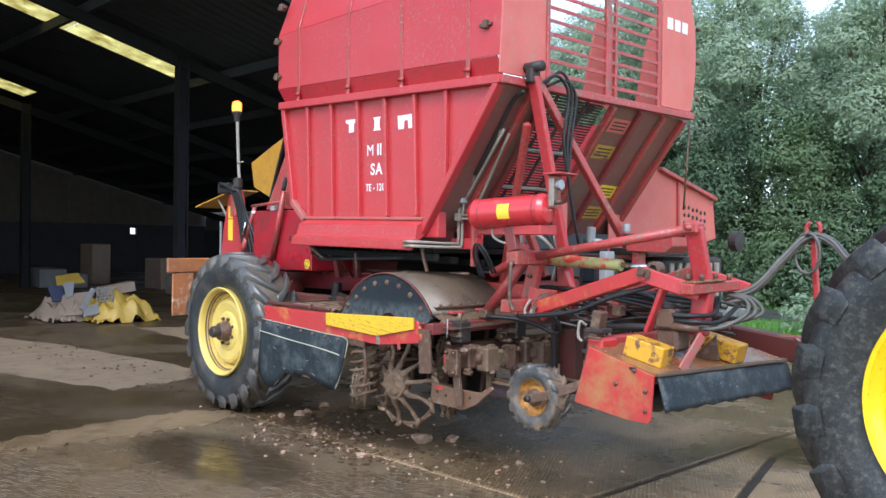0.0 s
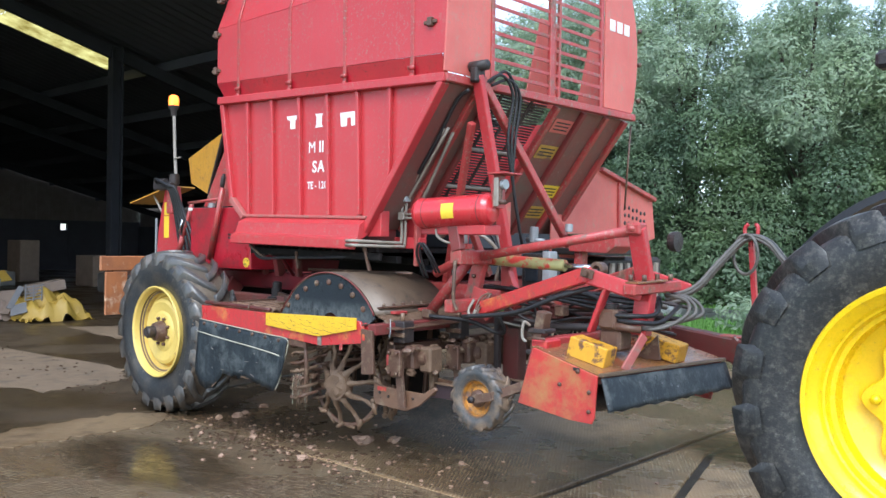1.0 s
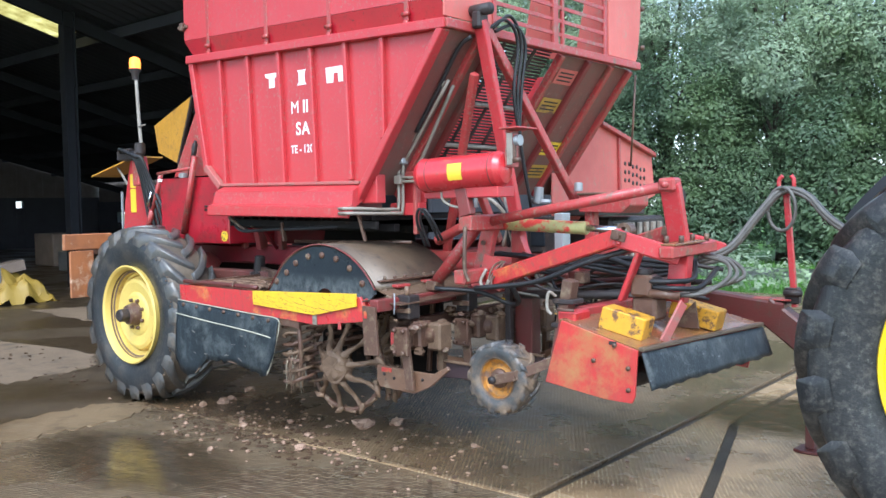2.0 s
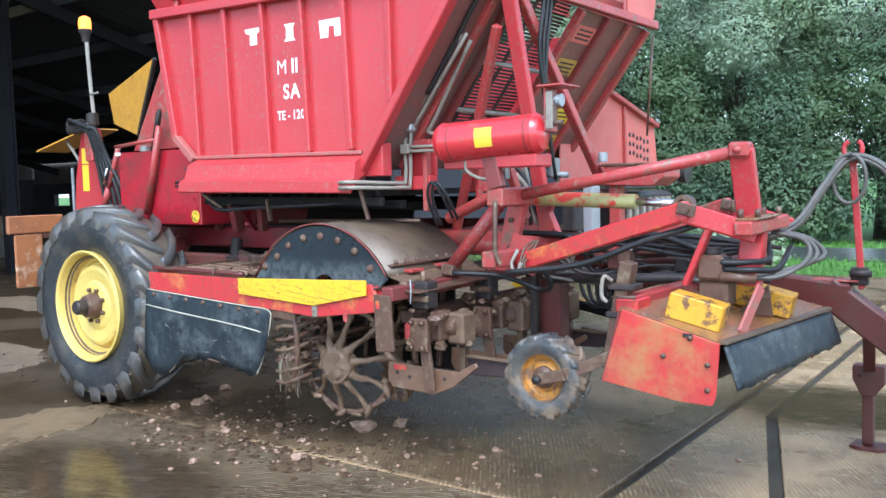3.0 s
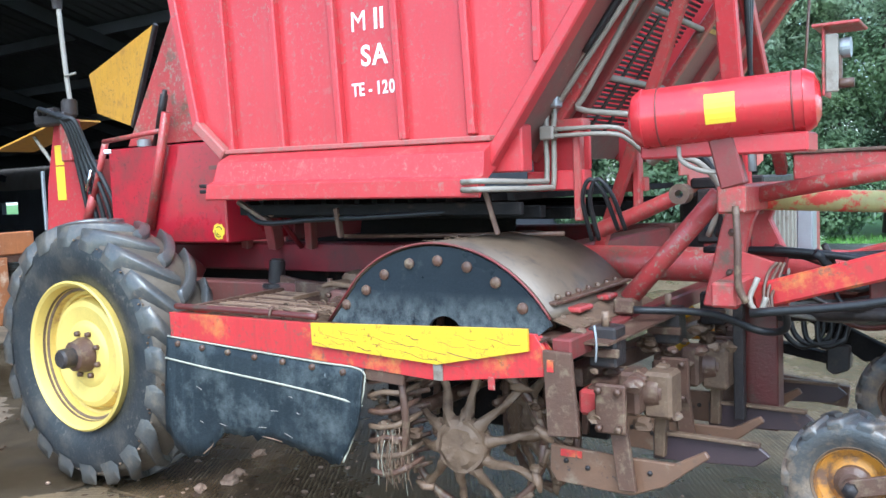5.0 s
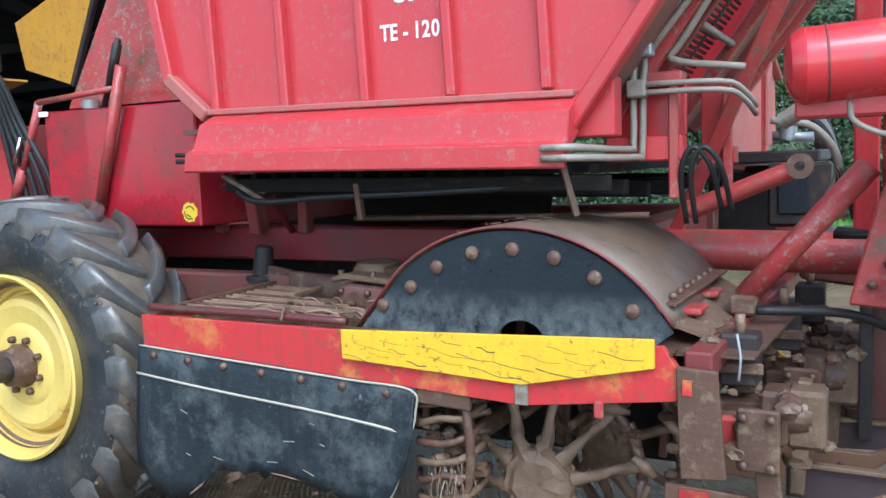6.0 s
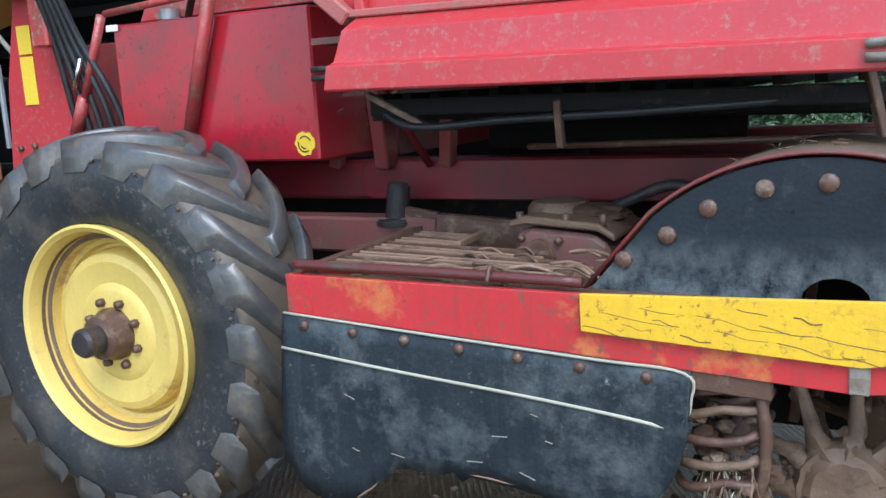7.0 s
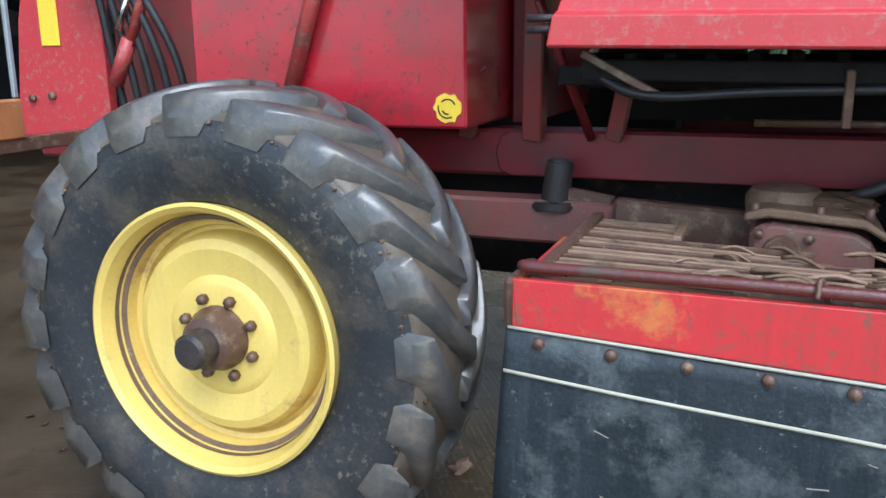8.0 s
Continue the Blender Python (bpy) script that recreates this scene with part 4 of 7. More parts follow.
def field_wheel(parent, at, mirror=1):
    x, y, z = at
    w = smooth(part("wheel", round_tyre(at), TYRE, parent, "muddy treaded black rubber tyre wheel"), 35)
    add_lugs(w, LUG, at, 0.70, 0.205, 0.372, 20, 0.042, 0.095, 0.36, -1, 0.014, 0.035)
    floor_line = [(0.606, -0.187), (0.616, -0.1845), (0.6365, -0.152), (0.658, -0.1005), (0.6685, -0.05), (0.6715, 0.0)]
    smooth(part("tread_floor", lathe(floor_line + [(r, -a) for r, a in floor_line[-2::-1]], at, "y", 96), TREAD, w, "wet mud-brown tread between the lugs"), 60)
    rng = random.Random(9)
    for q in range(90):
        a = rng.uniform(0, 6.283)
        rr, yy = rng.choice(((0.6, -0.198), (0.585, -0.2), (0.615, -0.186), (0.63, -0.165)))
        part("mud_clod", clod((x + rr * math.cos(a), y + yy, z + rr * math.sin(a)), rng.uniform(0.003, 0.008), q, 0.9), MUD if q % 3 else SOIL, w)
    m = mirror
    prof = [(0.372, 0.06), (0.384, -0.19), (0.39, -0.205), (0.38, -0.212), (0.365, -0.2), (0.352, -0.165), (0.345, -0.135), (0.33, -0.13), (0.325, -0.095), (0.31, -0.09), (0.302, -0.07), (0.292, -0.068),
            (0.288, -0.11), (0.276, -0.132), (0.25, -0.142), (0.175, -0.13), (0.16, -0.14), (0.145, -0.143), (0.02, -0.143), (0.0, -0.143)]
    smooth(part("rim", lathe([(r, a * m) for r, a in prof], at, "y", 72), RIM_YELLOW, w, "scuffed yellow steel rim"), 30)
    smooth(part("hub", lathe([(r, a * m) for r, a in ((0.092, -0.13), (0.092, -0.165), (0.084, -0.18), (0.075, -0.215), (0.055, -0.22), (0.05, -0.222))], at, "y", 24), RUST, w, "rusty brown hub"), 30)
    smooth(part("hub_cap", lathe([(r, a * m) for r, a in ((0.052, -0.2), (0.05, -0.28), (0.04, -0.292), (0.0, -0.292))], at, "y", 24), STEEL_DARK, w, "dark greasy hub cap"), 30)
    smooth(part("rim_groove", lathe([(0.349, -0.16), (0.3465, -0.138), (0.331, -0.1335), (0.3275, -0.1)] if m > 0 else [(0.349, 0.16), (0.3465, 0.138)], at, "y", 72), MUD, w, "brown dirt ring in the rim"))
    for i in range(8):
        t = math.radians(22.5 + 45 * i)
        c = (x + 0.115 * math.cos(t), y - m * 0.143, z + 0.115 * math.sin(t))
        part("wheel_nut", rod(c, (c[0], c[1] - m * 0.022, c[2]), 0.016, 0.014, 6, 0, None), RUST, w)
    return w


field_wheel(H, (0.0, 0.143, 0.70))
part("axle", rod((0, 0.25, 0.7), (0, 2.3, 0.7), 0.06), RED_DIRTY, H)
part("axle_arm", bar((0.02, 0.42, 0.72), (0.02, 0.72, 1.12), 0.12, 0.16, 0.01), RED_DIRTY, H)

# hopper: near side
ZL, ZR = 2.625, 2.54
side = part("hopper_side", plate([(0.57, ZL), (3.05, ZR), (2.36, 1.62), (0.9, 1.69), (0.74, 1.82)], "y", 0.212, 0.012, 0.0), RED, H, "red ribbed steel hopper side with white lettering")


def top_z(x):
    return ZL + (ZR - ZL) * (x - 0.57) / 2.48


for i, x in enumerate((0.93, 1.25, 1.585, 1.91, 2.235, 2.56)):
    zb = 1.69 if x < 2.37 else 1.62 + (x - 2.36) * 1.33 + 0.05
    part("rib", bar((x - 0.0, 0.196, top_z(x)), (x + 0.035 * (x < 2.5), 0.196, zb), 0.034, 0.04, 0.006, None, (0, 1, 0)), RED, side)
part("rail", bar((0.55, 0.19, ZL + 0.02), (3.08, 0.19, ZR + 0.02), 0.07, 0.06, 0.006), RED, side, "red top rail")
part("edge_bar", bar((0.585, 0.195, ZL), (0.745, 0.195, 1.81), 0.05, 0.05, 0.006, None, (0, 1, 0)), RED, side)
part("edge_bar", bar((0.735, 0.19, 1.835), (0.93, 0.18, 1.68), 0.05, 0.05, 0.006, None, (0, 1, 0)), RED_DUSTY, side, "mud-streaked lower corner bar")
part("edge_bar", bar((3.05, 0.195, ZR), (2.33, 0.195, 1.56), 0.05, 0.075, 0.006, None, (0, 1, 0)), RED, side)
part("ledge", bar((0.9, 0.19, 1.695), (2.36, 0.19, 1.672), 0.05, 0.022, 0.004), RED_DUSTY, side, "muddy folded ledge")

bm = bmesh.new()
prof = [(0.2, 1.695), (0.11, 1.645), (0.102, 1.555), (0.062, 1.545), (0.062, 1.478), (0.075, 1.472), (0.12, 1.54), (0.2, 1.58)]
rows = []
for x, cut in ((0.9, 1), (2.365, 0)):
    dz = -0.024 * (x - 0.9) / 1.465
    rows.append([bm.verts.new((x + (max(0, z - 1.5) * 0.3 * (1 if cut else 0)), y, z + dz)) for y, z in prof])
for q in range(len(prof)):
    r = (q + 1) % len(prof)
    bm.faces.new((rows[0][q], rows[0][r], rows[1][r], rows[1][q]))
bm.faces.new(rows[0]), bm.faces.new(rows[1][::-1])
part("hopper_skirt", bevel(bm, 0.003), RED_SKIRT, H, "scratched red folded skirt below the hopper")
for z in (1.515, 1.54):
    part("pin", rod((0.85, 0.085, z), (0.93, 0.085, z), 0.009), STEEL_DARK, H)

# painted lettering and brand marks
y = 0.2095
for outline in ([(1.415, 2.45), (1.565, 2.45), (1.555, 2.425), (1.52, 2.415), (1.52, 2.35), (1.46, 2.35), (1.46, 2.415), (1.425, 2.425)],
                [(1.755, 2.44), (1.845, 2.44), (1.83, 2.42), (1.83, 2.36), (1.845, 2.34), (1.755, 2.34), (1.77, 2.36), (1.77, 2.42)],
                [(2.035, 2.425), (2.225, 2.425), (2.215, 2.325), (2.155, 2.325), (2.15, 2.385), (2.11, 2.385), (2.105, 2.325), (2.045, 2.325)]):
    part("brand_mark", plate(outline, "y", y, 0.003, 0.0), WHITE, side, "white painted brand mark")
letters("M II", 0.118, (1.772, 0.2095, 2.192), side, width=0.95, gap=0.92)
letters("SA", 0.118, (1.795, 0.2095, 2.047), side, width=0.95)
letters("TE - 120", 0.075, (1.79, 0.2095, 1.912), side, width=0.8, gap=0.95)

# hopper: slope of the front, far side, back
def slope(y, t):
    """A point on the hopper's front slope: t = 0 at its foot, 1 at its top."""
    return Vector((2.36 + 0.7 * t, y, 1.6 + 0.94 * t))


front = part("hopper_front", quad_sheet(slope(0.225, 0), slope(0.66, 0), slope(0.66, 1), slope(0.225, 1), 0.01), HOPPER_MUD, H, "mud-stained sloping hopper front")
part("panel", quad_sheet(slope(1.42, 0), slope(2.41, 0), slope(2.41, 1), slope(1.42, 1), 0.01), HOPPER_MUD, front)
part("panel", quad_sheet(slope(0.66, 0.0), slope(1.42, 0.0), slope(1.42, 0.12), slope(0.66, 0.12), 0.01), HOPPER_MUD, front)
nrm = Vector((0.94, 0, -0.7)).normalized()
for y, w, m in ((0.5, 0.05, RED_WORN), (0.66, 0.045, RED_DIRTY), (1.42, 0.05, RED_WORN), (1.78, 0.05, RED_DIRTY), (2.1, 0.05, RED_WORN), (2.39, 0.06, RED_WORN)):
    part("rib", bar(slope(y, 0) + nrm * 0.02, slope(y, 1) + nrm * 0.02, w, 0.05, 0.005, None, nrm), m, front)
part("front_rail", bar((3.075, 0.17, ZR + 0.02), (3.12, 2.45, ZR + 0.02), 0.05, 0.055, 0.006), RED_WORN, front, "red front rail of the hopper")
for t, y0, y1, m in ((0.62, 1.5, 1.74, STICKER_OLD), (0.82, 1.5, 1.74, PINK), (0.32, 1.82, 2.07, STICKER), (0.14, 1.82, 2.07, STICKER_OLD)):
    part("warning_label", quad_sheet(slope(y0, t) + nrm * 0.0125, slope(y1, t) + nrm * 0.0125, slope(y1, t + 0.1) + nrm * 0.0125, slope(y0, t + 0.1) + nrm * 0.0125, 0.003), m, front, "weathered yellow warning label")
    for k in range(3):
        part("label_line", quad_sheet(slope(y0 + 0.03, t + 0.02 + 0.025 * k) + nrm * 0.0162, slope(y1 - 0.03, t + 0.02 + 0.025 * k) + nrm * 0.0162, slope(y1 - 0.03, t + 0.03 + 0.025 * k) + nrm * 0.0162, slope(y0 + 0.03, t + 0.03 + 0.025 * k) + nrm * 0.0162, 0.001), STEEL_DARK, front)
belt = part("elevator_web", bar(slope(0.7, 0.1) - nrm * 0.06, slope(0.7, 1) - nrm * 0.06, 0.03, 0.03, 0.003), STEEL_DARK, H, "dark steel rod web of the elevator")
for i in range(46):
    t = 0.1 + 0.9 * i / 46
    part("web_rod", rod(slope(0.68, t) - nrm * 0.05, slope(1.4, t) - nrm * 0.05, 0.007, None, 6), STEEL_DARK, belt)
for y in (0.85, 1.02, 1.2):
    part("web_strap", bar(slope(y, 0.1) - nrm * 0.045, slope(y, 1) - nrm * 0.045, 0.03, 0.006, 0, None, nrm), STEEL_DARK, belt)
for t in (0.35, 0.62):
    part("cross_bar", rod(slope(0.66, t) + nrm * 0.02, slope(1.42, t) + nrm * 0.02, 0.014), PIPE_GREY, front)
part("hopper_far_side", plate([(0.57, ZL), (3.05, ZR), (2.36, 1.62), (0.9, 1.69), (0.74, 1.82)], "y", 2.412, 0.012, 0.0), RED, H)
part("hopper_back", quad_sheet((0.74, 0.225, 1.8), (0.57, 0.225, ZL), (0.57, 2.41, ZL), (0.74, 2.41, 1.8), 0.01), RED, H)
part("hopper_floor", block(0.75, 2.38, 0.23, 2.4, 1.62, 1.64, 0), RED_DIRTY, H)

# hopper: upper walls
up = part("upper_side", quad_sheet((0.5, 0.2, 2.8), (3.075, 0.2, 2.72), (3.075, 0.2, 3.3), (0.5, 0.2, 3.25), 0.012), RED, H, "red upper hopper wall streaked by rain")
part("fold", quad_sheet((0.58, 0.23, 2.66), (3.06, 0.23, 2.575), (3.03, 0.198, 2.72), (0.5, 0.198, 2.8), 0.01), RED_DEEP, up, "streaked darker red folded strip")
part("top_fold", quad_sheet((0.5, 0.2, 3.25), (3.03, 0.2, 3.3), (3.0, 0.36, 3.85), (0.62, 0.36, 3.85), 0.012), RED, up)
for x in (0.8, 1.47, 2.1, 2.77):
    zb = 2.63 - (x - 0.57) * 0.034
    part("flat_bar", bar((x, 0.19, zb + 0.06), (x, 0.185, 3.27), 0.035, 0.012, 0.003, bar((x, 0.185, 3.27), (x, 0.345, 3.85), 0.035, 0.012, 0.003, None, (0, 1, 0)), (0, 1, 0)), RED_WORN, up)
    part("hinge", rod((x - 0.025, 0.18, zb + 0.1), (x + 0.025, 0.18, zb + 0.1), 0.014, None, 10, 0, rod((x, 0.175, zb + 0.045), (x, 0.2, zb + 0.045), 0.02, None, 8)), RED_WORN, up)
for x, z in ((0.5, 2.9), (0.5, 3.2), (0.56, 3.48), (2.94, 2.93)):
    part("latch", block(x - 0.06, x + 0.05, 0.17, 0.2, z - 0.012, z + 0.012, 0.004, block(x - 0.02, x + 0.02, 0.155, 0.2, z - 0.03, z + 0.03, 0.006)), RUST, up, "rusty latch")
part("upper_far_side", quad_sheet((2.55, 2.45, 2.6), (3.06, 2.45, 2.58), (3.03, 2.45, 3.5), (2.7, 2.45, 3.3), 0.012), PINK, H)
end = part("upper_front", plate([(0.16, 2.6), (0.62, 2.6), (0.62, 3.85), (0.36, 3.85), (0.2, 3.3)], "x", 3.07, 0.012, 0.002), PINK, H, "faded red front panel of the hopper top")
far = []
for i in range(9):
    t = i / 8
    far.append((2.47 + 0.1 * math.sin(t * 2.4) - 0.12 * t * t, 2.62 + 0.95 * t))
part("far_panel", plate([(2.03, 2.6), (2.45, 2.6)] + far + [(2.03, 3.6)], "x", 3.09, 0.012, 0.002), PINK, end)
for z in (2.72, 3.02, 3.3):
    part("stud", rod((3.085, 2.57, z), (3.11, 2.57, z), 0.02, None, 8), RUST, end)
for k in range(3):
    part("brand_mark", block(3.103, 3.106, 2.09 + 0.11 * k, 2.17 + 0.11 * k, 3.22, 3.31, 0), WHITE, end, "white painted brand mark")
grill = part("grill_post", block(3.07, 3.1, 1.29, 1.35, 2.58, 3.85, 0.004), RED_WORN, H, "red barred front of the hopper top")
for y, w in ((0.635, 0.035), (1.42, 0.025), (2.0, 0.04)):
    part("post", block(3.07, 3.095, y - w / 2, y + w / 2, 2.58, 3.85, 0.003), RED_WORN, grill)
for i in range(13):
    z = 2.66 + 0.09 * i
    part("grill_bar", block(3.082, 3.09, 0.64, 2.0, z - 0.013, z + 0.013, 0.002), RED_WORN, grill)
part("hoop", hose([(2.6, 0.7, 2.7), (2.6, 0.7, 3.0), (2.6, 0.74, 3.12), (2.6, 1.05, 3.14), (2.6, 1.12, 3.05), (2.6, 1.12, 2.7)], 0.014), RED, H)
part("hoop", hose([(2.6, 0.7, 2.92), (2.6, 1.12, 2.92)], 0.011), RED, H)
part("baffle", plate([(1.5, 2.6), (1.95, 2.6), (1.95, 3.3), (1.7, 3.3)], "x", 2.7, 0.01), PINK, H)

# lift frame at the front of the hopper
mast = part("lift_leg", bar((3.14, 0.42, 2.6), (3.13, 0.87, 1.15), 0.05, 0.075, 0.006, None, (1, 0, 0)), RED, H, "red box-section lifting frame leg")
part("lift_leg", bar((3.15, 0.44, 2.58), (3.13, 1.53, 1.5), 0.05, 0.06, 0.006), RED_WORN, mast)
part("bracket", block(3.11, 3.17, 0.37, 0.47, 2.55, 2.65, 0.012), STEEL_DARK, mast, "dark greasy pivot block")
part("pivot", rod((3.04, 0.42, 2.66), (3.22, 0.42, 2.66), 0.035), STEEL_DARK, mast)
part("side_leg", bar((3.08, 0.44, 2.3), (2.5, 0.85, 1.18), 0.045, 0.045, 0.005, None, (0, 1, 0)), RED_WORN, mast)
part("brace", bar((3.06, 0.2, ZR), (2.5, 0.32, 2.2), 0.035, 0.045, 0.004), RED_WORN, mast)
for k, (dy, dz) in enumerate(((0.0, 0.0), (0.04, 0.03), (0.08, -0.02))):
    part("lift_hose", hose([(3.16, 0.46 + dy, 2.55), (3.2, 0.6 + dy, 2.62 + dz), (3.2, 0.72 + dy, 2.5), (3.18, 0.7 + dy, 2.2), (3.17, 0.78, 1.9), (3.15, 0.92, 1.5)], 0.0105), HOSE, mast, "black hydraulic hose")
part("lift_hose", hose([(3.12, 0.36, 2.5), (3.02, 0.36, 2.44), (2.84, 0.37, 2.2), (2.66, 0.38, 1.98)], 0.014), HOSE, mast)

# pipes down the slope and along the frame
pipes = part("steel_pipe", hose([(2.9, 0.37, 2.27), (2.52, 0.41, 1.83), (2.485, 0.42, 1.78), (2.475, 0.415, 1.7), (2.475, 0.41, 1.52), (2.47, 0.37, 1.5), (2.39, 0.06, 1.51), (2.3, 0.05, 1.51)], 0.011, 8, 5), PIPE_GREY, H, "mud-grey steel hydraulic pipe")
part("pipe_run", hose([(2.93, 0.38, 2.27), (2.55, 0.42, 1.83), (2.51, 0.42, 1.76), (2.5, 0.42, 1.5), (2.49, 0.37, 1.475), (2.4, 0.06, 1.48), (2.3, 0.05, 1.48)], 0.011, 8, 5), PIPE_GREY, pipes)
part("pipe_run", hose([(2.9, 0.46, 2.25), (2.62, 0.5, 1.85), (2.58, 0.5, 1.78), (2.8, 0.5, 1.74)], 0.012, 8, 5), PIPE_GREY, pipes)
for z in (1.7, 1.675):
    part("pipe_run", hose([(2.48, 0.4, z), (2.74, 0.4, z - 0.005), (2.8, 0.44, z - 0.03), (2.83, 0.52, z - 0.08)], 0.009, 8, 3), PIPE_GREY, pipes)
part("clamp", block(2.465, 2.54, 0.38, 0.44, 1.785, 1.83, 0.006), GALV, pipes)
part("clamp", block(2.46, 2.52, 0.38, 0.43, 1.66, 1.715, 0.006), PIPE_GREY, pipes)

# red frame below the slope
sub = part("side_frame", block(2.37, 2.62, 0.44, 0.52, 1.46, 1.54, 0.006), RED, H, "red side frame below the hopper")
part("panel", block(2.37, 2.62, 0.5, 0.52, 1.54, 1.7, 0.003), RED, sub)
part("panel", block(2.33, 2.47, 0.215, 0.3, 1.54, 1.72, 0.006), RED, sub)
for x, y in ((2.58, 0.425), (2.68, 0.8)):
    part("stiffener", block(x, x + 0.03, y, y + 0.05, 1.34, 1.69, 0.005), RED_WORN, sub)
part("top_rail", block(2.37, 2.62, 0.44, 0.52, 1.7, 1.74, 0.005), RED_WORN, sub)
part("inner_panel", block(2.6, 2.7, 0.86, 0.88, 1.5, 1.72, 0.003), RED, sub)
part("inner_rail", block(2.6, 2.72, 0.84, 0.9, 1.44, 1.5, 0.005), RED_WORN, sub)
part("tank_shelf", block(2.98, 3.5, 0.08, 0.24, 1.56, 1.62, 0.006), RED, sub)
part("diagonal", bar((3.2, 0.5, 1.3), (3.2, 0.3, 1.62), 0.04, 0.05, 0.006, None, (0, 1, 0)), RED_WORN, sub)
for k in range(2):
    part("frame_hose", hose([(2.62 + 0.03 * k, 0.5, 1.26), (2.62 + 0.03 * k, 0.42, 1.42), (2.66 + 0.03 * k, 0.4, 1.5), (2.71 + 0.03 * k, 0.42, 1.44), (2.73 + 0.03 * k, 0.5, 1.3)], 0.009), HOSE, sub, "black hose loop")

# air tank
T0, T1 = Vector((2.955, 0.06, 1.688)), Vector((3.53, 0.14, 1.716))
d = (T1 - T0).normalized()
tank = bmesh.new()
dd, s, u = frame_of(T0, T1)
rings = []
L = (T1 - T0).length
for a, r in ((0, 0.0), (0.004, 0.05), (0.018, 0.08), (0.04, 0.095), (0.05, 0.0985), (0.052, 0.095), (L - 0.052, 0.095), (L - 0.05, 0.0985), (L - 0.04, 0.095), (L - 0.018, 0.08), (L - 0.004, 0.05), (L, 0.0)):
    rings.append([tank.verts.new(T0 + dd * a + (s * math.cos(2 * math.pi * i / 32) + u * math.sin(2 * math.pi * i / 32)) * r) for i in range(32)])
for A, B in zip(rings, rings[1:]):
    for i in range(32):
        tank.faces.new((A[i], A[(i + 1) % 32], B[(i + 1) % 32], B[i]))
bmesh.ops.remove_doubles(tank, verts=tank.verts, dist=1e-5)
tank = smooth(part("air_tank", tank, TANK_RED, H, "glossy red cylindrical air tank"), 30)
bm = bmesh.new()
lab = []
for i in range(7):
    a = math.radians(-28 + 9.5 * i)
    row = []
    for off in (0.25, 0.34):
        row.append(bm.verts.new(T0 + dd * off + (s * math.cos(a) + u * math.sin(a)) * 0.0965))
    lab.append(row)
for A, B in zip(lab, lab[1:]):
    bm.faces.new((A[0], A[1], B[1], B[0]))
part("tank_label", bm, STICKER, tank, "yellow label with unreadable print")
for off in (0.1, 0.5):
    c = T0 + dd * off
    part("tank_seam", rod(c - dd * 0.003, c + dd * 0.003, 0.0962, None, 32), RED_DIRTY, tank)
part("drain_pipe", hose([T0 + dd * 0.15 - u * 0.1, T0 + dd * 0.16 - u * 0.15, T0 + dd * 0.24 - u * 0.19, T0 + dd * 0.34 - u * 0.18], 0.008), PIPE_GREY, tank)
part("valve", rod(T0 + dd * 0.37 - u * 0.1, T0 + dd * 0.37 - u * 0.2, 0.012), GALV, tank)
brk = part("valve_bracket", plate([(0.1, 1.72), (0.22, 1.72), (0.22, 1.92), (0.1, 1.92)], "x", 3.535, 0.008), RED_WORN, H, "brown-red bracket plate with a dial")
part("shelf", block(3.51, 3.64, 0.08, 0.26, 1.92, 1.93, 0.003), RED_WORN, brk)
part("rib", block(3.545, 3.58, 0.1, 0.112, 1.73, 1.9, 0.003), PIPE_GREY, brk)
part("dial", lathe([(0.0, -0.02), (0.028, -0.02), (0.03, -0.01), (0.03, 0.01), (0.0, 0.01)], (3.6, 0.14, 1.86), "x", 20), GALV, brk, "small round pressure dial")
part("valve_body", rod((3.57, 0.13, 1.74), (3.57, 0.13, 1.84), 0.018, None, 10, 0.003, rod((3.57, 0.12, 1.755), (3.62, 0.12, 1.755), 0.014)), RUST, brk)

part("ram", rod((2.6, 0.64, 1.29), (2.93, 0.6, 1.42), 0.034, 0.03, 14, 0.005), RED_WORN, H, "worn red hydraulic ram")
part("ram_eye", lathe([(0.016, -0.03), (0.04, -0.03), (0.04, 0.03), (0.016, 0.03)], (2.95, 0.6, 1.43), "y", 14, None, True), RUST, H)
part("brass_fitting", rod((2.92, 0.34, 1.56), (2.99, 0.32, 1.6), 0.025, None, 12, 0.004), PIPE_GREY, H)
part("grey_column", block(3.3, 3.36, 0.95, 1.05, 1.18, 1.46, 0.006), GALV, H)

def mound_of(c, rx, ry, h, seed):
    """A lumpy low heap of earth."""
    bm = bmesh.new()
    bmesh.ops.create_icosphere(bm, subdivisions=3, radius=1.0)
    for v in bm.verts:
        k = 1 + 0.35 * noise.noise(v.co * 2.2 + Vector((seed, 0, 0)))
        v.co = Vector((c[0] + rx * k * v.co.x, c[1] + ry * k * v.co.y, c[2] + h * k * v.co.z))
    return bm


